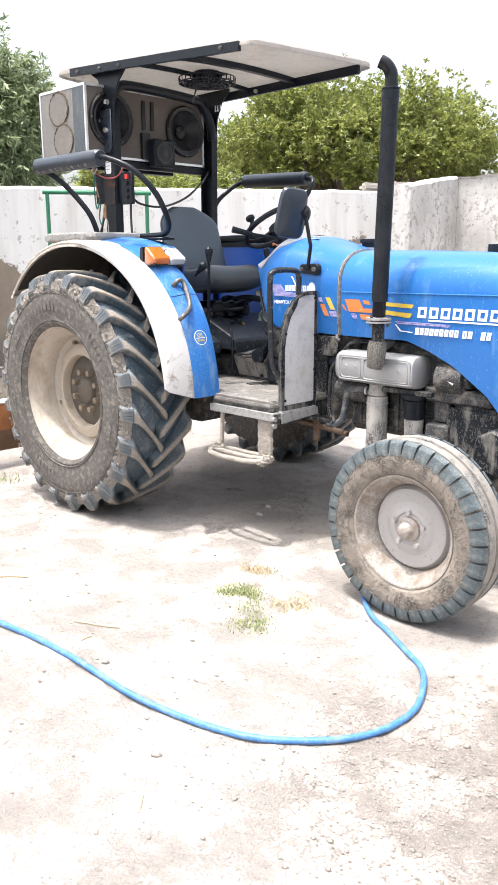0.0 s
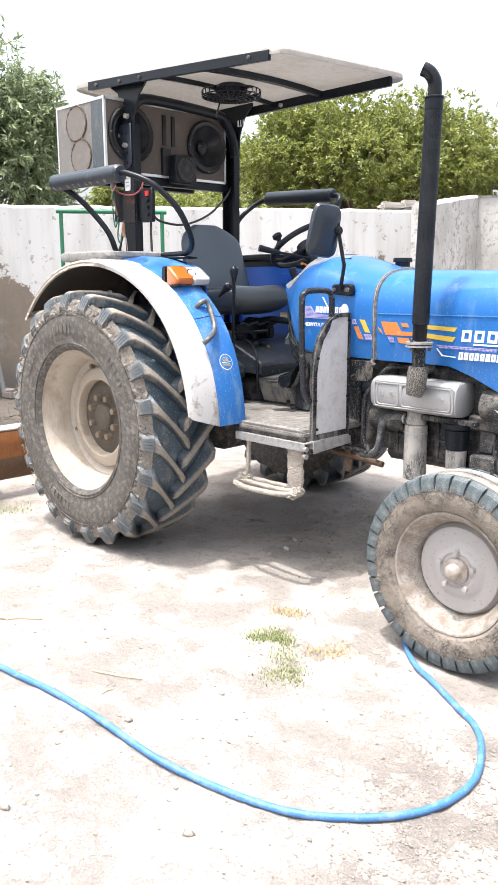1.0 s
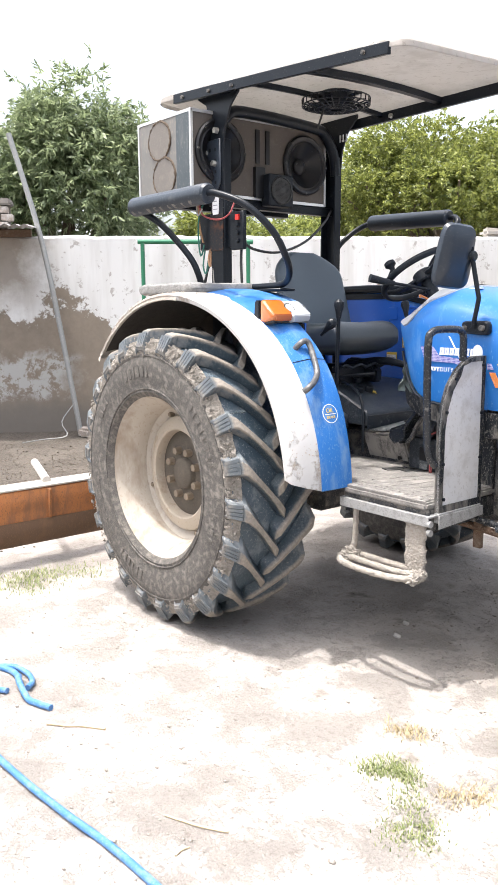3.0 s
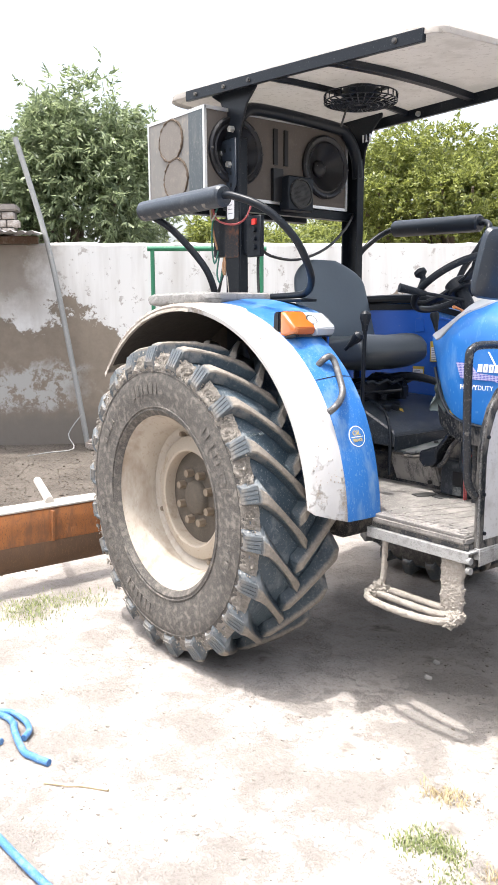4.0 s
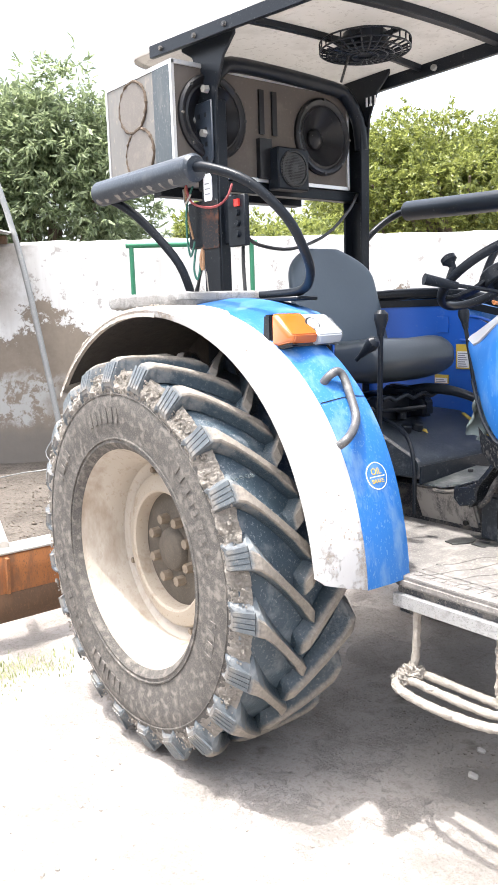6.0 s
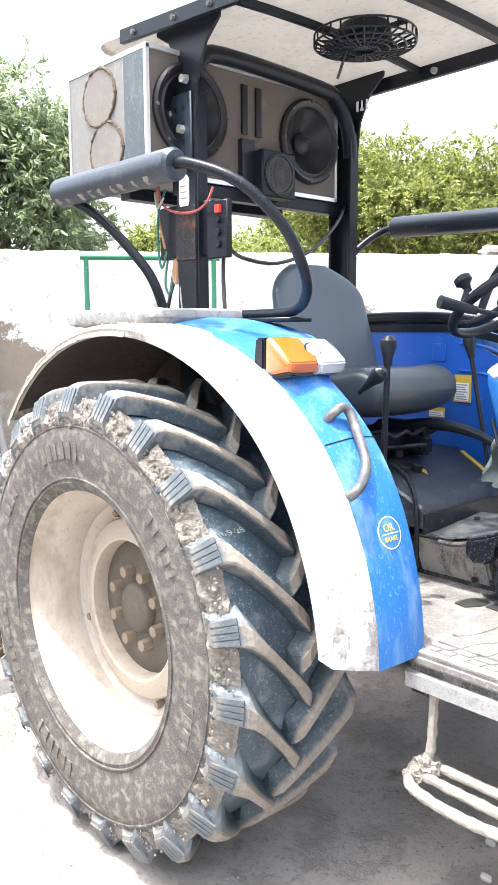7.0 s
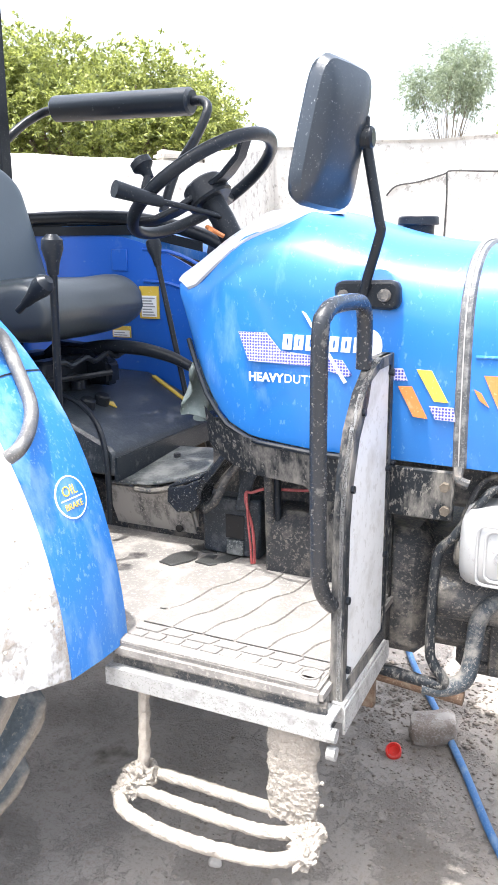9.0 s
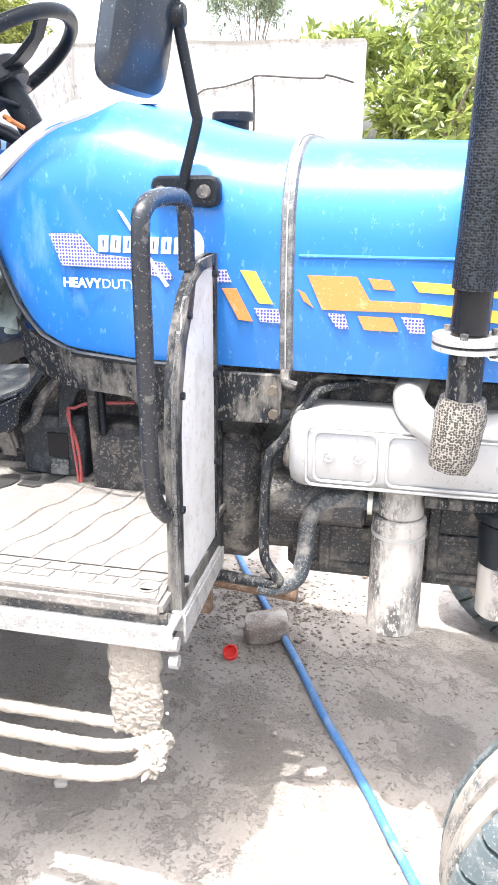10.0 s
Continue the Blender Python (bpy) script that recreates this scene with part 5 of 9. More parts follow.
def maker_blocks(name, x0, x1, z0, z1, count, slant=0.0, gap=0.25):
    """A row of plain blocks where the maker's name stands."""
    s, w = Shape(), (x1 - x0) / count
    for i in range(count):
        a, b, k = x0 + w * i, x0 + w * (i + 1 - gap), (z1 - z0) * 0.24
        if count == 1:
            s.prism([(a, z0), (b, z0), (b, z1), (a, z1)], "y", SIDE - 0.0014, SIDE + 0.004)
            continue
        for p, q, u, v in ((a, a + k, z0, z1), (b - k, b, z0, z1), (a + k, b - k, z0, z0 + k), (a + k, b - k, z1 - k, z1)):
            s.prism([(p + slant * (u - z0) / (z1 - z0), u), (q + slant * (u - z0) / (z1 - z0), u), (q + slant * (v - z0) / (z1 - z0), v), (p + slant * (v - z0) / (z1 - z0), v)], "y", SIDE - 0.0014, SIDE + 0.004)
    return tagged(part(name, s, DECAL_WHITE, hood if x0 > 1.45 else cowl, "row of plain white letter blocks"), kind="stuff")


maker_blocks("maker_blocks", 1.925, 2.42, 1.197, 1.247, 8, 0.004)
maker_blocks("maker_line", 1.985, 2.42, 1.183, 1.190, 1, 0, 0)
maker_blocks("model_blocks", 1.915, 2.15, 1.118, 1.150, 9, 0.003)
maker_blocks("model_blocks", 2.165, 2.22, 1.116, 1.149, 2, 0.003)
maker_blocks("model_blocks", 2.255, 2.31, 1.114, 1.150, 2, 0.006)
maker_blocks("series_mark", 1.085, 1.262, 1.300, 1.330, 7, 0.003)
badge = Shape().prism([(1.272 + 0.024 * math.cos(a), 1.315 + 0.032 * math.sin(a)) for a in np.linspace(0, 6.28, 22)[:-1]], "y", SIDE - 0.0012, SIDE + 0.004)
part("round_badge", badge, DECAL_WHITE, cowl)
sticker("sword_line", [(1.128, 1.378), (1.136, 1.374), (1.225, 1.240), (1.219, 1.237)], DECAL_WHITE, "", 0.0004)
lettering("lettering", "HEAVY", 0.0255, DECAL_WHITE, cowl, Matrix.Translation((1.008, SIDE - 0.0012, 1.231)) @ pose(0, 0, 0, 90, 0, 0), 0.0008, 1.0, 0.0007)
lettering("lettering", "DUTY", 0.0255, DECAL_WHITE, cowl, Matrix.Translation((1.089, SIDE - 0.0012, 1.231)) @ pose(0, 0, 0, 90, 0, 0), 0.0003, 1.05)

# dark valance and plates under the cowl
part("cowl_skirt", Shape().grid([[(x, -0.318 + 0.02 * k, lerp_table(BOTTOM, x) - (0.0 if k == 0 else 0.11 if x > 1.15 else 0.085)) for k in (0, 1)] for x in np.linspace(0.90, 1.33, 16)]), BLACK_MUD, tractor)
part("cowl_edge", Shape().tube([(x, -0.318 if x > 1.02 else -lerp_table(HALF, x) - 0.003, lerp_table(BOTTOM, x) - 0.004) for x in np.linspace(0.82, 1.33, 18)], 0.006, 8, soft=1), BLACK, tractor)
part("clutch_cover", Shape().box((1.16, -0.235, 0.98), (1.53, 0.20, 1.24)), IRON, tractor, "dark engine housing under the bonnet", bevel=0.01)
plate = part("side_plate", Shape().box((1.315, -0.312, 0.974), (1.447, -0.300, 1.076)), BLACK_MUD, tractor, "mud-splashed bolted side plate", bevel=0.003)
for x, z in ((1.43, 1.045), (1.432, 0.997)):
    part("bolt", Shape().rod((x, -0.310, z), (x, -0.322, z), 0.011, 0.010, 6), HUB, plate)

# ---- engine, gearbox and chassis ----
part("engine_block", Shape().box((1.47, -0.21, 0.595), (2.35, 0.21, 1.07)).box((1.44, -0.16, 0.575), (2.30, 0.16, 0.66)), IRON, tractor, "grimy cast iron engine block", bevel=0.015)
ribs = Shape()
for i in range(7):
    ribs.box((1.52 + i * 0.115, -0.222, 0.61), (1.545 + i * 0.115, -0.205, 0.86))
for i in range(3):
    ribs.box((1.48, -0.219, 0.62 + i * 0.09), (2.30, -0.206, 0.635 + i * 0.09))
part("block_ribs", ribs, IRON, tractor, bevel=0.004)
part("gearbox", Shape().box((0.15, -0.08, 0.56), (1.10, 0.19, 0.90)), IRON, tractor, "dirty cast gearbox housing", bevel=0.02)
part("bell_housing", Shape().box((0.98, -0.20, 0.60), (1.38, 0.20, 0.90)).box((1.33, -0.17, 0.62), (1.50, 0.17, 0.88)), IRON, tractor, bevel=0.03)
part("rear_housing", Shape().box((-0.35, -0.24, 0.45), (0.30, 0.24, 1.02)), IRON, tractor, bevel=0.03)
part("rear_axle_housing", Shape().rod((0, -0.80, 0.70), (0, 0.80, 0.70), 0.12, 0.12, 24).rod((0, -0.34, 0.70), (0, 0.34, 0.70), 0.2, 0.2, 28), IRON, tractor, bevel=0.01)
part("front_axle", Shape().box((2.19, -0.60, 0.36), (2.31, 0.60, 0.47)).rod((2.25, -0.72, 0.34), (2.25, -0.55, 0.40), 0.055, 0.07).rod((2.25, 0.72, 0.34), (2.25, 0.55, 0.40), 0.055, 0.07).rod((2.25, -0.66, 0.28), (2.25, -0.66, 0.56), 0.045), IRON, tractor, bevel=0.01)
part("front_support", Shape().prism([(2.06, 0.56), (2.16, 0.52), (2.9, 0.52), (2.9, 0.78), (2.10, 0.80), (2.06, 0.74)], "y", -0.27, 0.27), BLACK_MUD, tractor, "dark cast front support", bevel=0.02, seg=2)
part("side_lug", Shape().prism([(2.27, 0.54), (2.46, 0.50), (2.48, 0.68), (2.36, 0.73), (2.28, 0.68)], "y", -0.36, -0.272), BLACK_MUD, tractor, bevel=0.012)
part("drag_link", Shape().tube([(0.95, -0.25, 0.60), (1.06, -0.25, 0.59), (1.30, -0.25, 0.575), (1.48, -0.25, 0.56)], 0.016, 10), RUSTY, tractor, "rusty brown linkage bar")
part("link_hanger", Shape().box((1.245, -0.262, 0.49), (1.285, -0.238, 0.68)), RUSTY, tractor, "rusty hanger plate", bevel=0.004)
part("tie_rod", Shape().rod((2.08, -0.62, 0.40), (2.08, 0.62, 0.40), 0.018), IRON, tractor)

PIPE_BLUE = dusty("blue_grey_pipe", (0.026, 0.038, 0.050), 0.45, 0.0, 0.62, 22, 0.0, 0.4, (0.28, 0.26, 0.235))
# silencer in bright pressed shield


def silencer():
    prof = []
    for k in range(20):
        a = 2 * math.pi * k / 20
        ca, sa = math.cos(a), math.sin(a)
        prof.append((-0.285 + 0.085 * math.copysign(abs(ca) ** 0.6, ca), 0.936 + 0.080 * math.copysign(abs(sa) ** 0.6, sa)))
    rows = []
    for x, g in ((1.470, 0.72), (1.474, 0.86), (1.486, 0.96), (1.505, 1.0), (1.920, 1.0), (1.940, 0.97), (1.946, 0.84)):
        rows.append([(x, -0.285 + (y + 0.285) * g, 0.936 + (z - 0.936) * g) for y, z in prof])
    s = Shape().grid(rows, False, True)
    s.f.append(tuple(range(20)))
    s.f.append(tuple(6 * 20 + j for j in range(20))[::-1])
    ob = part("silencer_shield", s, CHROME, tractor, "bright pressed aluminium silencer shield")
    for x0, x1, z0, z1 in ((1.507, 1.930, 0.878, 0.996), (1.522, 1.640, 0.887, 0.987), (1.660, 1.916, 0.887, 0.987)):
        ring = []
        for qx, qz, a0 in ((x1 - 0.014, z1 - 0.014, 0), (x0 + 0.014, z1 - 0.014, 90), (x0 + 0.014, z0 + 0.014, 180), (x1 - 0.014, z0 + 0.014, 270)):
            ring += [(qx + 0.014 * math.cos(radians(a0 + k * 30)), qz + 0.014 * math.sin(radians(a0 + k * 30))) for k in range(4)]
        part("pressed_rib", Shape().tube([(x, -0.3690, z) for x, z in ring + ring[:1]], 0.0034, 8, soft=1), CHROME, ob)
    for x in (1.550, 1.606, 1.87):
        part("rivet", Shape().lathe([(0.014, 0.0), (0.013, 0.004), (0.009, 0.005), (0.008, 0.003), (0.004, 0.004), (0.001, 0.005)], (x, -0.3675, 0.938), 18, sgn=-1), CHROME, ob)
    return ob


silencer()
EX, EY = 1.782, -0.425
pipe = part("exhaust_pipe", Shape().tube([(EX, EY, 1.20), (EX + 0.002, EY, 1.30), (EX + 0.026, EY, 2.17)], 0.032, 20, soft=1), STACK, tractor, "tall black exhaust stack")
part("sleeve", Shape().rod((EX + 0.002, EY, 1.272), (EX + 0.025, EY, 2.155), 0.0375, 0.0370, 28), SLEEVE, pipe, "woven black heat wrap on the stack")
elbow = Shape().tube([(EX + 0.026, EY, 2.16), (EX + 0.028, EY, 2.235), (EX + 0.024, EY - 0.004, 2.268), (EX + 0.008, EY - 0.016, 2.297), (EX - 0.014, EY - 0.030, 2.312)], 0.0285, 20, False)
elbow.tube([(EX - 0.012, EY - 0.029, 2.311), (EX + 0.010, EY - 0.016, 2.295), (EX + 0.022, EY - 0.004, 2.265)], 0.0255, 20, False)
part("exhaust_elbow", elbow, STACK, pipe, "bent open exhaust outlet")
part("pipe_clamp", Shape().rod((EX + 0.0255, EY, 2.150), (EX + 0.026, EY, 2.195), 0.0385, 0.0385, 24).rod((EX + 0.026, EY, 2.195), (EX + 0.026, EY, 2.203), 0.041, 0.041, 24), BLACK, pipe, bevel=0.002)
fl = part("exhaust_flange", Shape().rod((EX, EY, 1.172), (EX, EY, 1.180), 0.060, 0.060, 28).rod((EX, EY, 1.185), (EX, EY, 1.195), 0.060, 0.060, 28), CHANNEL, pipe, "mud-splashed pair of round flange plates")
for a in (0.3, 2.4, 4.5):
    part("bolt", Shape().rod((EX + 0.046 * math.cos(a), EY + 0.046 * math.sin(a), 1.155), (EX + 0.046 * math.cos(a), EY + 0.046 * math.sin(a), 1.205), 0.007, n=6), IRON, fl)
part("exhaust_base", Shape().rod((EX, EY, 1.06), (EX, EY, 1.175), 0.030), BLACK_MUD, pipe)
sleeve = Shape().tube([(EX - 0.014, EY - 0.002, 0.958), (EX - 0.008, EY - 0.002, 0.985), (EX - 0.001, EY, 1.055), (EX, EY, 1.085)], [0.036, 0.041, 0.043, 0.038], 24, soft=1)
part("joint_sleeve", sleeve, SLEEVE_MUD, pipe, "mud-paled woven sleeve on the exhaust joint", lumps=0.004, lump_scale=30)
part("exhaust_branch", Shape().tube([(1.70, -0.20, 1.06), (1.69, -0.30, 1.04), (1.72, -0.37, 1.02), (EX, EY, 1.0)], 0.030, 14), STEEL, pipe)
drum = part("canister", Shape().rod((1.690, -0.285, 0.535), (1.690, -0.285, 0.795), 0.054, 0.054, 24).rod((1.690, -0.285, 0.795), (1.690, -0.285, 0.86), 0.048, 0.042, 24), BOX_MUD, tractor, "mud-caked upright canister", bevel=0.006)
part("canister_band", Shape().rod((1.690, -0.285, 0.755), (1.690, -0.285, 0.763), 0.0565, 0.0565, 24), STEEL, drum)
part("filter_bowl", Shape().rod((1.90, -0.27, 0.585), (1.90, -0.27, 0.712), 0.044, 0.048, 20), BOX_MUD, tractor, "muddy grey filter bowl", bevel=0.006)
part("fuel_filter", Shape().rod((1.90, -0.27, 0.70), (1.90, -0.27, 0.80), 0.05, 0.055, 20).rod((1.90, -0.27, 0.80), (1.90, -0.27, 0.83), 0.066, 0.066, 20), BLACK, tractor, "black filter bowl", bevel=0.006)
part("bypass_pipe", Shape().tube([(1.68, -0.285, 0.805), (1.60, -0.29, 0.820), (1.535, -0.30, 0.812), (1.508, -0.305, 0.770), (1.502, -0.31, 0.70), (1.490, -0.32, 0.645), (1.45, -0.33, 0.622), (1.41, -0.334, 0.620)], 0.018, 12), PIPE_BLUE, tractor, "mud-splashed blue-grey coolant pipe")
part("support_bar", Shape().box((1.735, -0.318, 0.826), (2.02, -0.286, 0.850)), BLACK_MUD, tractor, "mud-splashed support bar", bevel=0.003)
part("pipe_clip", Shape().rod((1.625, -0.287, 0.815), (1.635, -0.287, 0.815), 0.025, n=16), BOLT, tractor)
part("breather_hose", Shape().tube([(1.62, -0.24, 1.055), (1.53, -0.29, 1.05), (1.50, -0.31, 1.02), (1.455, -0.325, 0.95), (1.425, -0.33, 0.90), (1.42, -0.335, 0.72), (1.43, -0.337, 0.675), (1.452, -0.338, 0.645), (1.44, -0.338, 0.632), (1.36, -0.335, 0.635), (1.30, -0.33, 0.638)], [0.0075, 0.0135], 12), BLACK_MUD, tractor)
part("fuel_line", Shape().tube([(1.46, -0.28, 0.97), (1.50, -0.26, 1.055), (1.58, -0.25, 1.062), (1.72, -0.25, 1.055)], 0.006, 8), IRON, tractor)
part("starter", Shape().rod((1.42, -0.25, 0.80), (1.62, -0.25, 0.80), 0.055, n=18).rod((1.45, -0.27, 0.90), (1.58, -0.27, 0.90), 0.032, n=14), IRON, tractor, bevel=0.006)
part("alternator", Shape().rod((2.02, -0.24, 0.92), (2.16, -0.24, 0.92), 0.075, n=20).rod((2.16, -0.24, 0.92), (2.19, -0.24, 0.92), 0.045, n=16), IRON, tractor, bevel=0.006)
part("manifold", Shape().box((1.95, -0.27, 0.80), (2.30, -0.20, 0.87)).box((2.00, -0.26, 0.70), (2.08, -0.20, 0.82)), IRON, tractor, bevel=0.01)
part("injector_pump", Shape().box((1.98, -0.30, 0.60), (2.10, -0.20, 0.70)), IRON, tractor, bevel=0.012)
part("link_bar", Shape().rod((2.03, -0.30, 0.95), (2.13, -0.31, 0.90), 0.007, n=8), STEEL, tractor)

# ---- platform, guard and step on the right; a plain platform on the left ----
def platform(sgn):
    y0, y1 = sorted((sgn * 0.655, sgn * 0.16))
    mat = part("platform", Shape().box((0.866, y0, 0.722), (1.305, y1, 0.752)), MAT, tractor, "dust-covered ribbed rubber platform mat", bevel=0.008, seg=2)
    part("platform_edge", Shape().box((0.86, sgn * 0.640 - 0.004, 0.700), (1.31, sgn * 0.640 + 0.004, 0.724)), IRON, tractor)
    part("platform_channel", Shape().prism([(sgn * 0.664, 0.664), (sgn * 0.664, 0.703), (sgn * 0.60, 0.703), (sgn * 0.60, 0.696), (sgn * 0.657, 0.696), (sgn * 0.657, 0.664)], "x", 0.853, 1.325), CHANNEL, tractor, "mud-stained steel channel", bevel=0.001)
    for bx in (0.84, 1.24):
        part("platform_beam", Shape().box((bx, min(sgn * 0.62, sgn * 0.15), 0.63), (bx + 0.06, max(sgn * 0.62, sgn * 0.15), 0.72)), BLACK_MUD, tractor, bevel=0.004)
    return mat


deck = platform(-1)
for lo, hi in ((-0.60, -0.08), (0.08, 0.60)):
    part("footwell_floor", Shape().box((0.22, lo, 0.735), (0.97, hi, 0.750)), MAT, tractor, bevel=0.002)
platform(1)
for blot in ([(0.732, -0.262), (0.738, -0.205), (0.752, -0.178), (0.792, -0.170), (0.806, -0.205), (0.800, -0.232), (0.772, -0.272)],
             [(0.744, -0.134), (0.823, -0.118), (0.836, -0.152), (0.800, -0.160), (0.772, -0.152)],
             [(0.812, -0.226), (0.822, -0.172), (0.845, -0.168), (0.850, -0.198), (0.868, -0.140), (0.888, -0.106), (0.900, -0.150), (0.884, -0.206), (0.855, -0.232)]):
    part("dark_patch", Shape().prism(blot, "z", 0.7495, 0.7545), DARK_MAT, deck, "dark patch on the mat", bevel=0.001)
# raised pads and wavy strips of the mat, with narrow grooves between
part("mat_groove", Shape().box((0.872, -0.648, 0.751), (1.292, -0.205, 0.7535)), MAT_LOW, deck, "dark grooves of the mat")
pads = Shape()
for i in range(7):
    x = 0.876 + i * 0.0592
    pads.prism([(x, -0.586), (x + 0.012, -0.560), (x + 0.064, -0.560), (x + 0.053, -0.586)], "z", 0.7530, 0.7575)
for i in range(10):
    x = 0.874 + i * 0.0415
    pads.prism([(x, -0.614), (x + 0.004, -0.590), (x + 0.040, -0.590), (x + 0.036, -0.614)], "z", 0.7530, 0.7570)
pads.box((0.874, -0.647, 0.7530), (1.290, -0.618, 0.7575))
tagged(part("mat_pad", pads, MAT, deck, bevel=0.0015), kind="stuff")
wave = Shape()
for i in range(-1, 6):
    x = 0.876 + i * 0.071
    line = spline([Vector((x + dx, y, 0)) for dx, y in ((0.0, -0.556), (0.012, -0.50), (0.040, -0.455), (0.052, -0.40), (0.060, -0.345), (0.090, -0.295), (0.100, -0.210))], 4)
    rows = []
    for p in line:
        lo, hi = max(0.874, p.x), min(1.290, p.x + 0.068)
        if hi - lo > 0.012:
            rows.append([(lo, p.y, 0.7530), (lo + 0.002, p.y, 0.7570), (hi - 0.002, p.y, 0.7570), (hi, p.y, 0.7530)])
    if len(rows) > 2:
        wave.grid(rows)
tagged(part("mat_wave", wave, MAT, deck), kind="stuff")
part("mat_boss", Shape().lathe([(0.020, 0.0), (0.020, 0.003), (0.016, 0.003), (0.015, 0.0), (0.001, 0.0)], (0, 0, 0), 24).move(Matrix.Translation((1.268, -0.615, 0.7575)) @ pose(0, 0, 0, 90, 0, 0)), MAT_LOW, deck)

# guard plate with its tube loop
gp = [(-0.600, 0.705), (-0.330, 0.705), (-0.330, 1.306), (-0.405, 1.306), (-0.455, 1.292), (-0.510, 1.255), (-0.555, 1.20), (-0.583, 1.13), (-0.597, 1.05)]
guard = part("guard_plate", Shape().prism(gp, "x", 1.312, 1.320), GUARD, tractor, "scuffed white-painted metal guard plate")
part("guard_rim", Shape().grid([[(1.300, y, z), (1.324, y, z), (1.324, y + (0.022 if y < -0.46 else -0.018), z - (0.020 if z > 1.0 else -0.030)), (1.300, y + (0.022 if y < -0.46 else -0.018), z - (0.020 if z > 1.0 else -0.030))] for y, z in gp], True, True), BLACK_MUD, guard, "mud-spattered black rim")
for y, z in ((-0.345, 1.27), (-0.345, 1.08), (-0.345, 0.90), (-0.572, 1.10), (-0.585, 0.90), (-0.52, 1.225), (-0.575, 0.76)):
    part("bolt", Shape().rod((1.312, y, z), (1.330, y, z), 0.008, 0.007, 8), BLACK, guard)
part("guard_foot", Shape().box((1.305, -0.605, 0.668), (1.33, -0.335, 0.708)).prism([(-0.605, 0.70), (-0.32, 0.70), (-0.32, 0.66), (-0.605, 0.645)], "x", 1.326, 1.332), CHANNEL, guard, bevel=0.002)
part("guard_loop", Shape().tube([(1.302, -0.452, 1.29), (1.302, -0.452, 1.375), (1.302, -0.470, 1.405), (1.300, -0.510, 1.413), (1.297, -0.600, 1.413), (1.296, -0.640, 1.402), (1.294, -0.655, 1.37), (1.292, -0.652, 1.20), (1.290, -0.640, 1.0), (1.290, -0.632, 0.95), (1.294, -0.618, 0.915), (1.302, -0.600, 0.893)], 0.0145, 14), LOOP_BLACK, guard, "bent black grab loop")
for z in (0.675, 0.640):
    part("corner_bolt", Shape().rod((1.318, -0.655, z), (1.334, -0.655, z), 0.013, n=10), CHANNEL, guard)

# mud-caked stirrup step
rows = []
for i in range(70):
    z = 0.462 + 0.225 * i / 69
    x0, x1 = 1.195 + 0.006 * noise.noise(Vector((z * 30, 0, 0))), 1.292 + 0.006 * noise.noise(Vector((z * 30, 5, 0)))
    cxm, hx = (x0 + x1) / 2, (x1 - x0) / 2
    row = []
    for k in range(64):
        u = -1 + 2 * (k % 32) / 31
        edge_in = 0.011 * (1 - abs(u) ** 6) ** 0.5 + 0.001
        row.append((cxm + hx * (u if k < 32 else -u), -0.634 + (-edge_in if k < 32 else edge_in), z))
    rows.append(row)
hanger = Shape().grid(rows, False, True)
hanger.f += [tuple(range(64)), tuple(69 * 64 + j for j in range(64))[::-1]]
part("step_hanger", hanger, MUD, tractor, "flat step hanger thick with dried mud", lumps=0.0036, lump_scale=125)
rng = random.Random(21)


def mud_lumps(spots, count, spread, size, label):
    """Rounded lumps of dried mud."""
    m = Shape()
    for i in range(count):
        p = Vector(rng.choice(spots)) + Vector((rng.gauss(0, spread[0]), rng.gauss(0, spread[1]), rng.gauss(0, spread[2])))
        r = size * rng.uniform(0.4, 1.0)
        rows = [[(p.x + r * math.cos(e) * math.cos(a) * 1.15, p.y + r * math.cos(e) * math.sin(a), p.z + r * math.sin(e) * 0.9) for a in (6.283 * k / 8 for k in range(8))] for e in (-1.45, -0.7, 0.0, 0.7, 1.45)]
        k0 = len(m.v)
        m.grid(rows, False, True)
    return tagged(part("step_mud", m, MUD, tractor, label, lumps=size * 0.35, lump_scale=55), kind="stuff")


mud_lumps([(1.22, -0.643, 0.50), (1.245, -0.643, 0.56), (1.27, -0.643, 0.62), (1.285, -0.642, 0.54), (1.21, -0.643, 0.62)], 34, (0.010, 0.0015, 0.022), 0.0040, "lumps of dried mud on the step hanger")
stirrup = Shape().tube([(0.925, -0.635, 0.69), (0.924, -0.638, 0.60), (0.922, -0.642, 0.52), (0.916, -0.645, 0.475)], 0.011, 12)
part("step_rod", stirrup, MUD, tractor, "thin mud-caked step rod", lumps=0.004, lump_scale=60)
bow = [(0.915, -0.60, 0.460), (0.903, -0.65, 0.458), (0.903, -0.695, 0.456), (0.935, -0.738, 0.455), (1.03, -0.758, 0.455), (1.15, -0.758, 0.456), (1.255, -0.740, 0.459), (1.300, -0.69, 0.462), (1.298, -0.64, 0.464)]
part("step_rail", Shape().tube(bow, 0.0125, 16, soft=14), MUD, tractor, "outer step rail caked with mud", lumps=0.0026, lump_scale=85)
part("step_rail", Shape().tube([(0.920, -0.68, 0.460), (1.05, -0.688, 0.460), (1.20, -0.688, 0.462), (1.27, -0.665, 0.464)], 0.0115, 16, soft=22), MUD, tractor, "middle step rail caked with mud", lumps=0.0026, lump_scale=85)
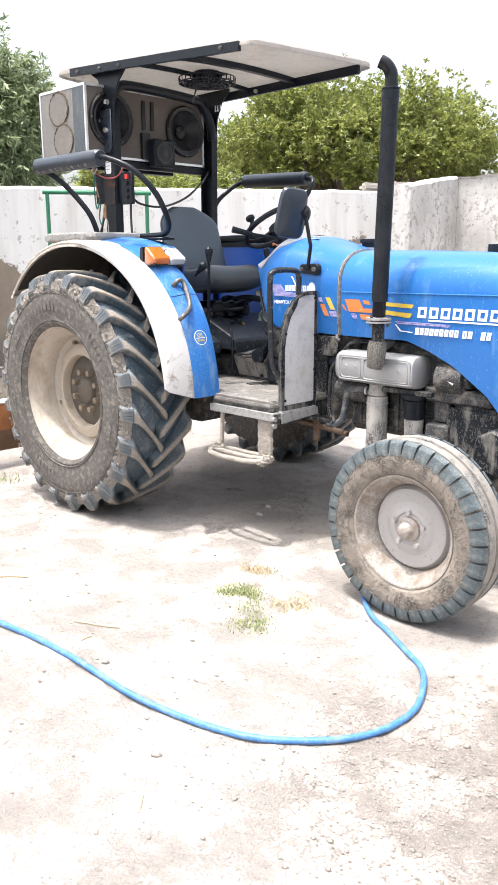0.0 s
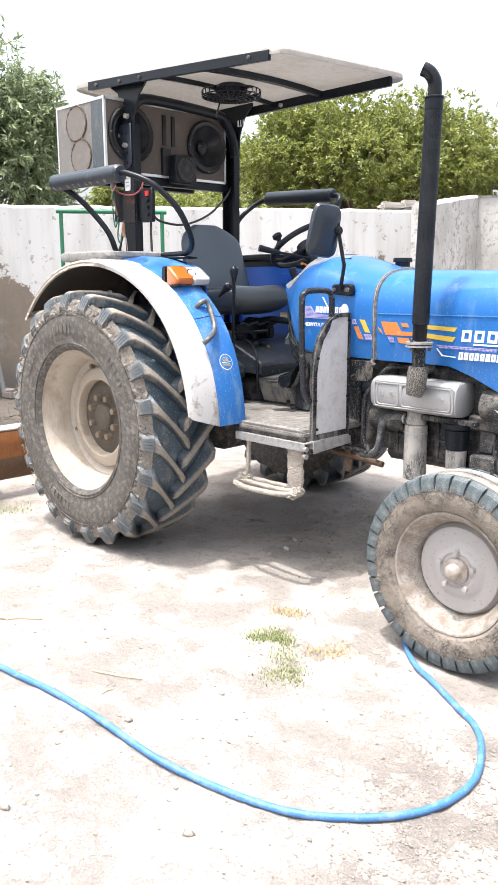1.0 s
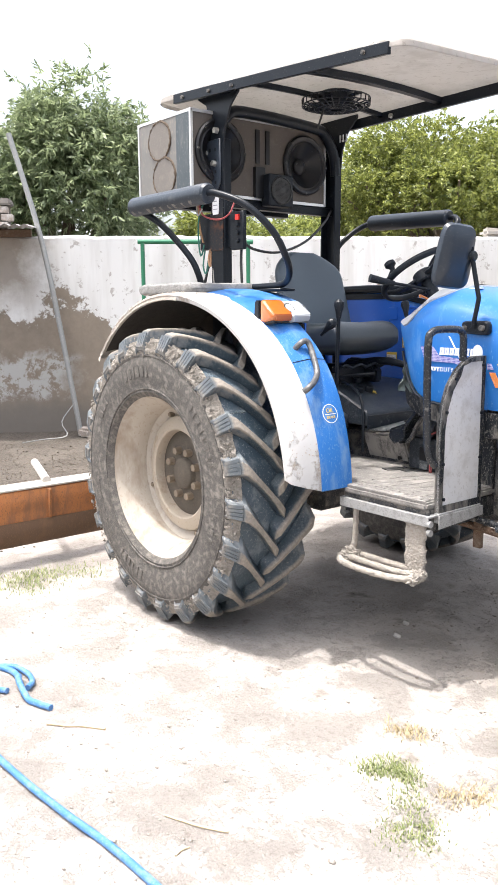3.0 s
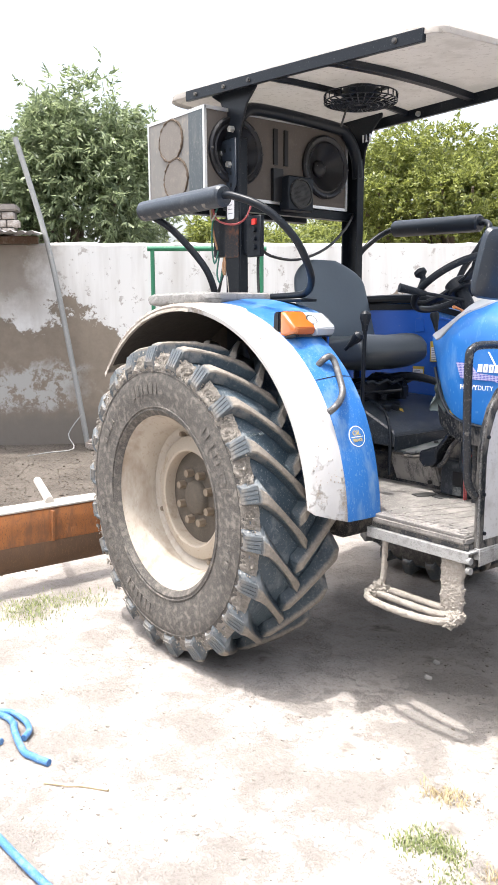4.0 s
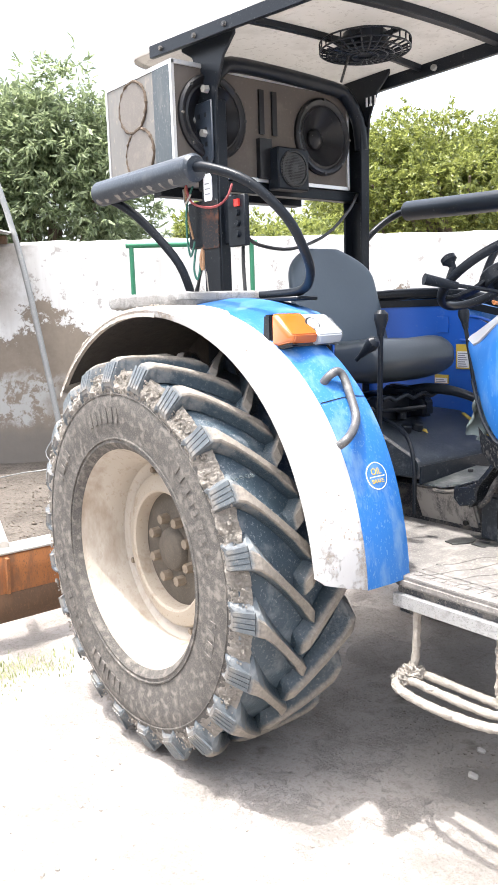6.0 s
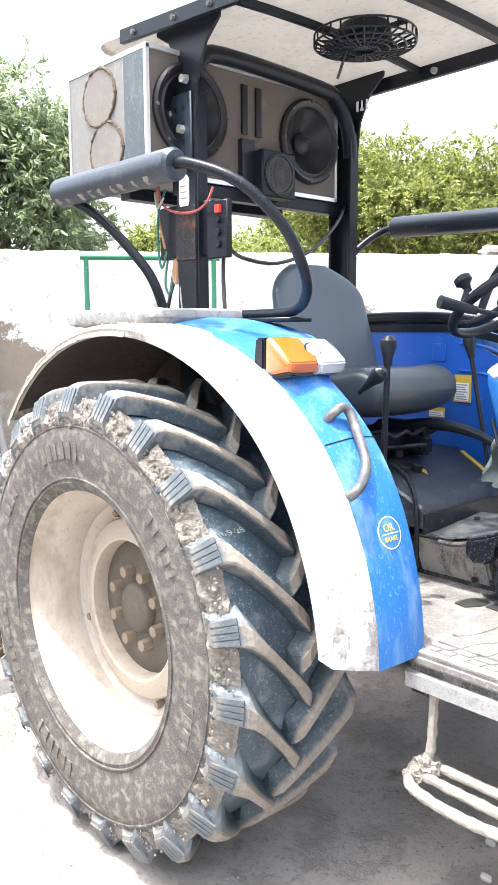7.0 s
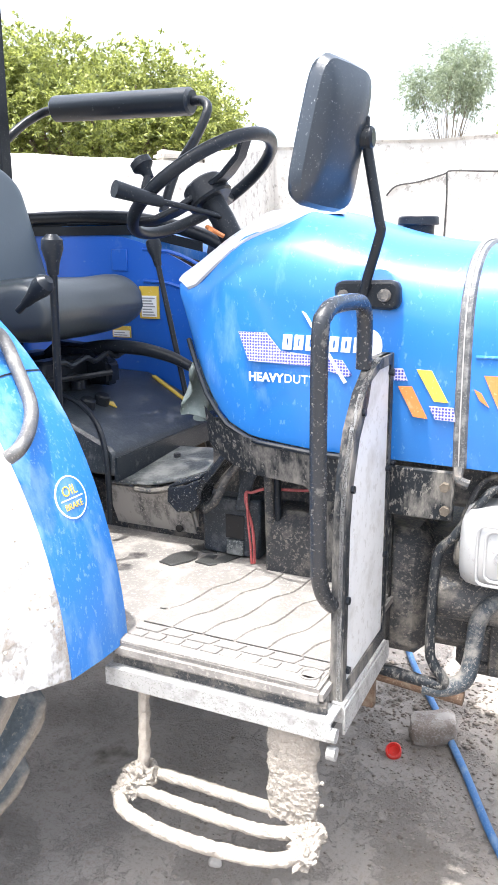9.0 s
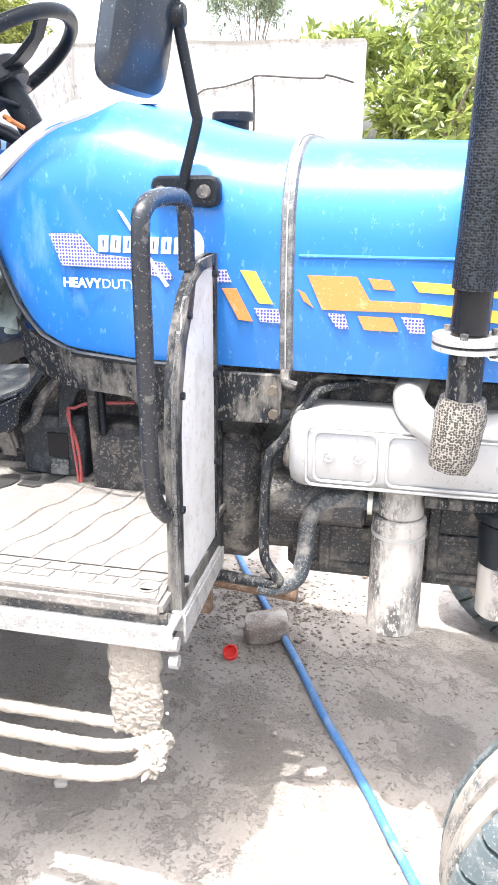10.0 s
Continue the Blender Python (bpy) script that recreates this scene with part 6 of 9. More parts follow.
part("step_rail", Shape().tube([(0.913, -0.62, 0.460), (1.05, -0.622, 0.461), (1.26, -0.628, 0.464)], 0.011, 16, soft=30), MUD, tractor, "inner step rail caked with mud", lumps=0.0026, lump_scale=65)


def mud_clump(c, size, label):
    """A rough knot of dried mud."""
    rows = []
    for i in range(25):
        e = -1.55 + 3.1 * i / 24
        row = []
        for k in range(36):
            a = 2 * math.pi * k / 36
            d = Vector((math.cos(e) * math.cos(a), math.cos(e) * math.sin(a), math.sin(e)))
            g = 1 + 0.55 * noise.fractal(d * 2.1 + Vector(c) * 9, 0.55, 2.1, 5)
            row.append((c[0] + size[0] * d.x * g, c[1] + size[1] * d.y * g, c[2] + size[2] * d.z * g))
        rows.append(row)
    return part("mud_clump", Shape().grid(rows, False, True), MUD, tractor, label)


mud_clump((0.918, -0.660, 0.468), (0.030, 0.036, 0.026), "clump of dried mud on the step")
mud_clump((0.910, -0.690, 0.460), (0.022, 0.028, 0.018), "clump of dried mud on the step")
mud_clump((1.288, -0.672, 0.462), (0.028, 0.032, 0.022), "clump of dried mud on the step")
mud_clump((1.295, -0.70, 0.457), (0.022, 0.028, 0.020), "clump of dried mud on the step")
mud_lumps([(1.03, -0.760, 0.463), (1.10, -0.760, 0.463), (1.16, -0.760, 0.464), (1.10, -0.688, 0.468), (1.04, -0.688, 0.468)], 70, (0.022, 0.003, 0.002), 0.0045, "spatters of dried mud on the step rails")

# ---- fenders ----
def fender(sgn):
    """A curved mudguard over the rear wheel: white outer band, blue inner band, upright inner wall."""
    cx, cz = REAR
    outer, seam, inner, wall = 0.965, 0.790, 0.600, 0.425

    def bow(a):
        return 0.872 + 0.020 * math.exp(-((a - 42) / 26.0) ** 2)

    def at(r, a, y):
        t = radians(a)
        return (cx + r * math.cos(t), sgn * y, cz + r * math.sin(t))

    angles = [3 + 3.0 * i for i in range(46)]
    white = Shape()
    rows = []
    for a in angles:
        r = bow(a)
        y0 = outer
        y1 = seam if a < 75 else seam + (outer - seam) * -0.15
        e = math.exp(-(a - 3) / 7.0)
        b, m, d = a + 4.6 * e, a + 1.7 * e, a + 3.3 * e
        rows.append([at(r - 0.034, b, y0 - 0.006), at(r - 0.030, b, y0), at(r - 0.012, b, y0 + 0.004), at(r, d, y0 - 0.014), at(r + 0.004, m, (y0 + y1) / 2), at(r + 0.002, a, y1), at(r - 0.005, a, y1), at(r - 0.004, m, (y0 + y1) / 2), at(r - 0.010, d, y0 - 0.016)])
    white.grid(rows, False, True)
    white.f.append(tuple(range(9)))
    white.f.append(tuple(len(white.v) - 9 + j for j in range(9))[::-1])
    fen = part("fender", white, WHITE_FENDER, tractor, "white outer band of the fender, caked with mud on top")
    rows = []
    for a in angles:
        r = bow(a)
        w = inner + (wall - inner) * smooth(58, 68, a)
        y1 = seam if a < 75 else seam + (outer - seam) * -0.15
        lift = 0.012 * smooth(10, 40, a)
        rows.append([at(r + 0.0035, a, y1 + 0.003), at(r + 0.010 + lift, a, (y1 * 0.6 + w * 0.4)), at(r + 0.010 + lift, a, y1 * 0.3 + w * 0.7), at(r + 0.002 + lift, a, w + 0.012), at(r - 0.016 + lift, a, w), at(r - 0.060, a, w), at(r - 0.060, a, w + 0.004), at(r - 0.012, a, w + 0.006), at(r - 0.006, a, y1)])
    s = Shape().grid(rows, False, True)
    s.f.append(tuple(range(9)))
    s.f.append(tuple(len(s.v) - 9 + j for j in range(9))[::-1])
    part("fender_panel", s, BLUE_WORN, fen, "blue inner panel of the fender with dusty streaks")
    # black-brown underside
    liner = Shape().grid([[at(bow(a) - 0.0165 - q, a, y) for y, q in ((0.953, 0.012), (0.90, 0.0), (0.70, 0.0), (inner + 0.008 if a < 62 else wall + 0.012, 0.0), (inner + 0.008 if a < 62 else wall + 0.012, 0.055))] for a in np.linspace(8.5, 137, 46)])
    part("fender_underside", liner, UNDERSIDE, fen, "black-brown underside of the fender")
    # upright inner wall; on the right it steps out to the panel's edge beside the driver's feet
    def arc(lo, hi, y):
        p = [(cx + bow(a) * 0.985 * math.cos(radians(a)), cz + bow(a) * 0.985 * math.sin(radians(a))) for a in range(lo, hi, 4)]
        return p
    if sgn > 0:
        pts = arc(20, 138, wall) + [(-0.60, 0.95), (0.45, 0.95), (0.80, 0.92)]
        part("fender_wall", Shape().prism(pts, "y", wall - 0.004, wall + 0.004), BLUE_DARK, fen, "deep blue inner fender wall")
    else:
        pts = arc(64, 138, wall) + [(-0.60, 0.95), (0.36, 0.95)]
        part("fender_wall", Shape().prism(pts, "y", -wall - 0.004, -wall + 0.004), BLUE_DARK, fen, "deep blue inner fender wall")
        part("wall_lining", Shape().prism([(x * 0.985, 0.70 + (z - 0.70) * 0.975) for x, z in pts], "y", -wall - 0.011, -wall - 0.006), UNDERSIDE, fen, "black-brown wheel side of the fender wall")
        pts = arc(8, 66, inner) + [(0.36, 0.95), (0.60, 0.80)]
        part("fender_wall", Shape().prism(pts, "y", -0.612, -0.604), BLUE_DARK, fen)
    part("seam_line", Shape().grid([[at(bow(39.5 + d) + k, 39.5 + d, y) for d in (-0.11, 0.11)] for y, k in ((seam + 0.001, 0.0055), (seam * 0.6 + inner * 0.4, 0.0232), (seam * 0.3 + inner * 0.7, 0.0232), (inner + 0.013, 0.0152), (inner + 0.001, 0.0))]), BLACK, fen)
    # black ledge where the rail stands
    rows = []
    for i in range(64):
        x = -0.42 + 0.47 * i / 63
        g = (1 - abs(2 * i / 63 - 1) ** 14) ** 0.3 * 0.97 + 0.03
        rows.append([(x, sgn * (0.645 + 0.215 * math.copysign(abs(math.cos(a)) ** 0.22, math.cos(a)) * (0.96 + 0.04 * g)), 1.593 + 0.028 * math.copysign(abs(math.sin(a)) ** 0.3, math.sin(a)) * g) for a in (2 * math.pi * k / 90 for k in range(90))])
    slab = Shape().grid(rows, False, True)
    slab.f += [tuple(range(90)), tuple(63 * 90 + j for j in range(90))[::-1]]
    part("fender_ledge", slab, LEDGE if sgn < 0 else BLACK, fen, "thick mud-mottled ledge on the fender" if sgn < 0 else "black ledge on the fender", lumps=0.005 if sgn < 0 else 0.0, lump_scale=45)
    part("rail_foot", Shape().box((-0.02, min(sgn * 0.42, sgn * 0.52), 1.578), (0.30, max(sgn * 0.42, sgn * 0.52), 1.592)), BLACK, fen, bevel=0.004)
    return fen


right_fender = fender(-1)
left_fender = fender(1)
part("fender_rim", Shape().tube([(-0.42, 0.43, 1.595), (0.0, 0.43, 1.605), (0.28, 0.43, 1.59), (0.52, 0.435, 1.53), (0.62, 0.44, 1.45)], 0.022, 10), BLACK, left_fender, "black edging on the far fender")
part("fender_trim", Shape().prism([(-0.42, 1.575), (0.25, 1.575), (0.5, 1.52), (0.5, 1.49), (0.25, 1.545), (-0.42, 1.545)], "y", 0.414, 0.420), BLACK, left_fender)
# pressed ridges inside the far fender
for z0, z1 in ((1.40, 1.405), (1.30, 1.305)):
    part("pressed_ridge", Shape().tube([(0.28, 0.418, z0 + 0.10), (0.42, 0.418, z0 + 0.08), (0.60, 0.418, z0 - 0.02), (0.66, 0.418, z0 - 0.12)], 0.006, 8), BLUE_DARK, left_fender)
part("fender_slot", Shape().box((0.16, 0.413, 1.43), (0.22, 0.419, 1.50)), BLUE_DARK, left_fender, bevel=0.002)
lab = part("warning_label", Shape().box((0.262, 0.414, 1.278), (0.336, 0.419, 1.382)), DECAL_YELLOW, left_fender, "yellow and white warning label")
part("label_text", Shape().box((0.270, 0.4125, 1.284), (0.328, 0.416, 1.352)), DECAL_WHITE, lab)
lines = Shape()
for i in range(7):
    lines.box((0.274, 0.4115, 1.288 + i * 0.009), (0.322 - 0.006 * (i % 3), 0.414, 1.292 + i * 0.009))
part("printed_bars", lines, DECAL_GREY, lab)
lab2 = part("warning_label", Shape().box((0.150, 0.414, 1.212), (0.222, 0.419, 1.250)), DECAL_YELLOW, left_fender, "small yellow warning label")
part("label_text", Shape().box((0.154, 0.4125, 1.215), (0.218, 0.416, 1.236)), DECAL_WHITE, lab2)
part("printed_bars", Shape().box((0.158, 0.4115, 1.219), (0.21, 0.414, 1.222)).box((0.158, 0.4115, 1.227), (0.20, 0.414, 1.230)), DECAL_GREY, lab2)

# dried mud on the right fender
mudf = Shape()
rng = random.Random(31)
rows = []
for i in range(150):
    a = 84 + 58.0 * i / 149
    r = 0.872 + 0.020 * math.exp(-((a - 42) / 26.0) ** 2)
    t = radians(a)
    row = []
    for j in range(27):
        y = 0.772 + 0.200 * j / 26
        h = noise.fractal(Vector((a * 0.55, y * 38, 2.0)), 0.75, 2.1, 4)
        fade = smooth(84, 112, a) * smooth(0, 3, j) * (1 - 0.6 * smooth(23, 26, j))
        up = -0.004 + fade * (0.006 + 0.011 * max(-0.4, h))
        drop = 0.030 * smooth(0.960, 0.972, y)
        row.append(((r + up - drop) * math.cos(t), -y, 0.70 + (r + up - drop) * math.sin(t)))
    rows.append(row)
mudf.grid(rows)
tagged(part("fender_crust", mudf, MUD, right_fender, "tan crust of dried mud on the fender's back"), kind="stuff")
mudf = Shape()
for i in range(130):
    a = rng.gauss(88, 14) if rng.random() < 0.72 else abs(rng.gauss(0, 8)) + 8
    y = rng.uniform(0.80, 0.945)
    r = 0.876 + 0.020 * math.exp(-((a - 42) / 26.0) ** 2)
    s = rng.uniform(0.0008, 0.0026)
    t = radians(a)
    c = Vector((r * math.cos(t), -y, 0.70 + r * math.sin(t)))
    mudf.grid([[c + Vector((math.cos(e) * math.cos(u), math.cos(e) * math.sin(u), math.sin(e))) * s * rng.uniform(1.15, 1.45) for u in (6.283 * k / 7 for k in range(7))] for e in (-1.4, -0.6, 0.2, 0.9, 1.45)], False, True)
tagged(part("fender_mud", mudf, MUD_WHITE, right_fender, "spatters of dried mud"), kind="stuff")

# round oil-brake sticker on the blue panel
ca = 23.5


def on_panel(u, v, w):
    """A point of the sticker: u across, v upwards, w proud of the blue panel."""
    y, a = 0.698 - u, ca + math.degrees(v / 0.885)
    t = radians(a)
    lift = 0.012 * smooth(10, 40, a)
    rise = lerp_table([(0.600, -0.016 + lift), (0.612, 0.002 + lift), (0.657, 0.010 + lift), (0.714, 0.010 + lift), (0.793, 0.0035)], y)
    r = 0.872 + 0.020 * math.exp(-((a - 42) / 26.0) ** 2) + rise + w
    return (r * math.cos(t), -y, 0.70 + r * math.sin(t))


def on_panel_disc(r0, r1, w):
    return Shape().grid([[on_panel(r * math.cos(a), r * math.sin(a), k) for a in (2 * math.pi * j / 48 for j in range(48))] for r, k in ((r0, w), ((r0 + r1) / 2, w), (r1, w), (r1, w - 0.002))], False, True)


badge = part("brake_sticker", on_panel_disc(0.001, 0.0388, 0.0012), BLUE_WORN, right_fender, "round blue oil brake sticker with yellow words")
part("sticker_ring", on_panel_disc(0.0375, 0.0402, 0.0016), DECAL_WHITE, badge, "thin white ring")
for word, size, du, dv in (("OIL", 0.027, -0.022, 0.004), ("BRAKE", 0.0165, -0.025, -0.021)):
    ob = lettering("lettering", word, size, DECAL_YELLOW, badge, Matrix.Translation((du, dv, 0.0)), 0.0004)
    for p in ob.data.vertices:
        p.co = on_panel(p.co.x, p.co.y, 0.0022 + p.co.z)
part("sticker_bar", Shape().grid([[on_panel(u, v, 0.0022) for u in np.linspace(-0.030, 0.030, 8)] for v in (-0.0035, -0.001)]), DECAL_WHITE, badge)

# grab handle on the fender
part("grab_handle", Shape().tube([(0.645, -0.742, 1.318), (0.668, -0.732, 1.345), (0.674, -0.704, 1.358), (0.684, -0.688, 1.342), (0.714, -0.694, 1.296), (0.757, -0.712, 1.233), (0.786, -0.752, 1.199), (0.806, -0.800, 1.176), (0.790, -0.815, 1.158)], 0.0132, 14), HANDLE, right_fender, "worn curved grab handle")

# flasher and side lamp
def flasher(sgn):
    base = Shape().prism([(0.455, 1.418), (0.560, 1.434), (0.550, 1.462), (0.475, 1.526), (0.440, 1.526), (0.430, 1.47)], "y", sgn * 0.560, sgn * 0.780)
    lamp = part("flasher_lamp", base, SMOKED, right_fender if sgn < 0 else left_fender, "amber and clear flasher lamp", bevel=0.010, seg=2)
    rows = []
    for y, g in ((0.796, 0.62), (0.792, 0.86), (0.782, 1.0), (0.690, 1.0), (0.685, 0.85)):
        rows.append([(0.516 + (x - 0.516) * g, sgn * y, 1.483 + (z - 1.483) * g) for x, z in ((0.476, 1.428), (0.572, 1.444), (0.578, 1.470), (0.500, 1.534), (0.478, 1.534))])
    s = Shape().grid(rows, False, True)
    s.f += [(0, 1, 2, 3, 4), (24, 23, 22, 21, 20)]
    part("amber_lens", s, AMBER, lamp, "amber indicator lens", bevel=0.006, seg=2)
    rows = []
    for y, g in ((0.684, 0.9), (0.678, 1.0), (0.585, 0.95), (0.560, 0.70), (0.552, 0.5)):
        rows.append([(0.508 + (x - 0.508) * g, sgn * y, 1.480 + (z - 1.480) * g) for x, z in ((0.462, 1.420), (0.574, 1.438), (0.580, 1.466), (0.502, 1.530), (0.470, 1.530))])
    s = Shape().grid(rows, False, True)
    s.f += [(0, 1, 2, 3, 4), (24, 23, 22, 21, 20)]
    part("clear_lens", s, CLEAR, lamp, "clear side-light lens", bevel=0.006, seg=2)
    t = Matrix.Translation((0.540, sgn * 0.676, 1.497)) @ pose(0, 0, 0, 0, 50, 0)
    part("lamp_ring", Shape().rod((0, 0, -0.006), (0, 0, 0.0035), 0.028, 0.027, 24).move(t), PLASTIC, lamp, "dark ring round the small lamp")
    part("lamp_disc", Shape().rod((0, 0, -0.004), (0, 0, 0.006), 0.0245, 0.021, 24).move(t), CLEAR, lamp, "round clear lamp")
    edge = Shape().prism([(0.436, 1.440), (0.455, 1.414), (0.580, 1.436), (0.572, 1.446), (0.478, 1.430), (0.478, 1.532), (0.446, 1.532)], "y", sgn * 0.762, sgn * 0.796)
    part("smoked_end", edge, PLASTIC, lamp, "dark smoked edge of the lamp", bevel=0.005, seg=2)


flasher(-1)
flasher(1)

# ---- padded rails above the fenders ----
def pad_rail(sgn):
    y = sgn * 0.815
    if sgn < 0:
        x0, x1 = -0.510, 0.145
        way = [(-0.38, -0.60, 1.600), (-0.20, -0.63, 1.605), (-0.165, -0.655, 1.655), (-0.20, -0.69, 1.76), (-0.34, -0.76, 1.92), (-0.46, y, 2.00), (-0.50, y, 2.02), (-0.33, y, 2.025), (0.10, y, 2.020), (0.20, -0.80, 2.010), (0.33, -0.74, 1.95), (0.41, -0.66, 1.84), (0.425, -0.60, 1.74), (0.39, -0.54, 1.665), (0.29, -0.49, 1.612), (0.10, -0.47, 1.603), (-0.02, -0.47, 1.603)]
    else:
        y = 0.80
        x0, x1 = -0.340, 0.262
        way = [(-0.47, 0.55, 1.60), (-0.48, 0.58, 1.74), (-0.475, 0.64, 1.87), (-0.45, 0.73, 1.955), (-0.40, 0.79, 2.005), (-0.33, y, 2.016), (-0.1, y, 2.014), (0.25, y, 2.002), (0.315, 0.79, 1.992), (0.338, 0.765, 1.955), (0.315, 0.715, 1.86), (0.27, 0.655, 1.752), (0.25, 0.60, 1.62)]
    z0, z1 = (2.018, 2.018) if sgn < 0 else (2.018, 2.000)
    rail = part("rail_tube", Shape().tube(way, 0.0165, 12), BLACK, tractor, "bent black hand rail")
    part("pad", Shape().tube([(x0, y, z0), (x0 + 0.01, y, z0 + 0.001), (x1 - 0.01, y, z1 + 0.001), (x1, y, z1)], [0.038, 0.047, 0.047, 0.038], 20, soft=1), PAD_WORN if sgn < 0 else VINYL, rail, "padded black vinyl arm rest with worn white patches" if sgn < 0 else "padded black vinyl arm rest")
    if sgn < 0:
        wear = Shape()
        rng = random.Random(3)
        for i in range(9):
            x = -0.47 + i * 0.064 + rng.uniform(-0.02, 0.02)
            rows = []
            for k in range(5):
                a = radians(-70 + rng.uniform(-5, 5) + k * 8)
                rows.append([(x + dx + rng.uniform(-0.004, 0.004), y - 0.0478 * math.cos(a), 2.019 + 0.0478 * math.sin(a)) for dx in (0.0, rng.uniform(0.006, 0.030))])
            wear.grid(rows)
        tagged(part("pad_wear", wear, BOX_GREY, rail), kind="stuff")


pad_rail(-1)
pad_rail(1)

# ---- roll frame ----
def post(y, sgn, x0, x1):
    """A drilled channel post with its plates and bolts."""
    col = part("roll_post", Shape().prism([(x0 + 0.004, 1.02), (x1 - 0.01, 1.02), (x1, 2.30), (x1 + 0.012, 2.40), (x1 + 0.06, 2.50), (x1 + 0.13, 2.56), (x1 + 0.13, 2.585), (x0 - 0.10, 2.605), (x0 - 0.10, 2.58), (x0 - 0.03, 2.54), (x0, 2.46)], "y", y - 0.006, y + 0.006).box((x0, min(y, y + sgn * -0.048), 1.02), (x0 + 0.012, max(y, y + sgn * -0.048), 2.46)).box((x1 - 0.012, min(y, y + sgn * -0.048), 1.02), (x1, max(y, y + sgn * -0.048), 2.36)), BLACK, tractor, "black steel roll post", bevel=0.003)
    out = y + sgn * 0.006
    pl = part("post_plate", Shape().prism([(x0 - 0.045, 2.11), (x1 - 0.035, 2.11), (x1 - 0.012, 2.145), (x1 - 0.012, 2.36), (x0 - 0.045, 2.36), (x0 - 0.065, 2.33), (x0 - 0.065, 2.13)], "y", out, out + sgn * 0.010), PLATE_SHEEN, col, "bolted slotted plate", bevel=0.004)
    for x, z in ((x0 - 0.02, 2.39), (x0 + 0.075, 2.40), (x0 + 0.055, 2.24), (x0 - 0.02, 2.30), (x0 - 0.03, 2.145)):
        part("bolt", Shape().rod((x, out + sgn * 0.006, z), (x, out + sgn * 0.028, z), 0.017, 0.015, 6), BOLT, pl)
    for i in range(4):
        for j in range(3):
            part("slot", Shape().box((x0 - 0.035 + j * 0.045, min(out + sgn * 0.009, out + sgn * 0.0115), 2.135 + i * 0.055), (x0 - 0.022 + j * 0.045, max(out + sgn * 0.009, out + sgn * 0.0115), 2.152 + i * 0.055)), CONE, pl)
    return col


near_post = post(-0.455, -1, -0.325, -0.212)
far_post = post(0.43, 1, -0.365, -0.245)
part("roll_hoop", Shape().tube([(-0.27, -0.43, 2.42), (-0.27, -0.39, 2.485), (-0.27, -0.28, 2.520), (-0.27, 0.22, 2.505), (-0.27, 0.32, 2.475), (-0.27, 0.39, 2.38), (-0.27, 0.41, 2.26)], 0.030, 12), BLACK, tractor, "bent black cross hoop")
part("post_sticker", Shape().prism([(-0.30, 1.985), (-0.255, 1.985), (-0.25, 2.0), (-0.25, 2.075), (-0.262, 2.09), (-0.292, 2.09), (-0.304, 2.075), (-0.304, 2.0)], "y", -0.4645, -0.460), DECAL_WHITE, near_post, "white serial plate")
part("post_sticker_bars", Shape().box((-0.295, -0.4655, 2.01), (-0.26, -0.462, 2.014)).box((-0.295, -0.4655, 2.03), (-0.26, -0.462, 2.034)).box((-0.295, -0.4655, 2.05), (-0.265, -0.462, 2.054)), DECAL_GREY, near_post)
part("post_marks", Shape().box((-0.248, 0.418, 2.445), (-0.238, 0.4215, 2.485)).box((-0.228, 0.418, 2.445), (-0.213, 0.4215, 2.455)).box((-0.223, 0.418, 2.455), (-0.216, 0.4215, 2.485)).box((-0.198, 0.418, 2.445), (-0.188, 0.4215, 2.485)), DECAL_WHITE, far_post)
# control box and wiring on the near post
part("control_box", Shape().box((-0.465, -0.435, 1.812), (-0.17, -0.405, 2.00)), PLASTIC, tractor, "black switch box on the post", bevel=0.006)
part("switch_panel", Shape().box((-0.172, -0.450, 1.797), (-0.064, -0.425, 1.988)), BLACK, tractor, "panel of switches", bevel=0.004)
for z in (1.83, 1.87, 1.91):
    part("switch", Shape().rod((-0.105, -0.448, z + 0.012), (-0.105, -0.462, z + 0.012), 0.013, 0.011, 14), PLASTIC, tractor)
part("switch_lamp", Shape().box((-0.118, -0.460, 1.945), (-0.092, -0.448, 1.972)), RED, tractor)
part("wire", Shape().tube([(-0.42, -0.47, 2.07), (-0.38, -0.48, 2.00), (-0.30, -0.482, 1.965), (-0.20, -0.482, 1.955), (-0.14, -0.475, 1.98), (-0.12, -0.462, 2.03)], 0.005, 6), RED_WIRE, tractor)
part("wire", Shape().tube([(-0.40, -0.41, 1.82), (-0.42, -0.42, 1.70), (-0.44, -0.43, 1.60)], 0.007, 6), WIRE, tractor)
part("wire", Shape().tube([(-0.37, -0.42, 1.82), (-0.39, -0.43, 1.72), (-0.42, -0.46, 1.60)], 0.005, 6), WIRE, tractor)
part("wire", Shape().tube([(-0.13, -0.41, 1.80), (-0.12, -0.42, 1.72), (-0.10, -0.43, 1.60)], 0.007, 6), WIRE, tractor)
part("wire", Shape().tube([(-0.10, -0.42, 1.84), (-0.07, -0.38, 1.80), (-0.08, -0.2, 1.79), (-0.14, 0.05, 1.86), (-0.22, 0.27, 1.98), (-0.29, 0.40, 2.07)], 0.007, 6), WIRE, tractor)
part("wire", Shape().tube([(-0.44, -0.46, 2.06), (-0.43, -0.46, 1.95), (-0.41, -0.45, 1.85)], 0.005, 6), RUST_BOLT, tractor)

PLATE_RUST = dusty("black_paint_with_rust_patches", (0.008, 0.009, 0.012), 0.45, 0.0, 0.42, 16, 0.0, 0.2, (0.22, 0.085, 0.045), spec=0.3)
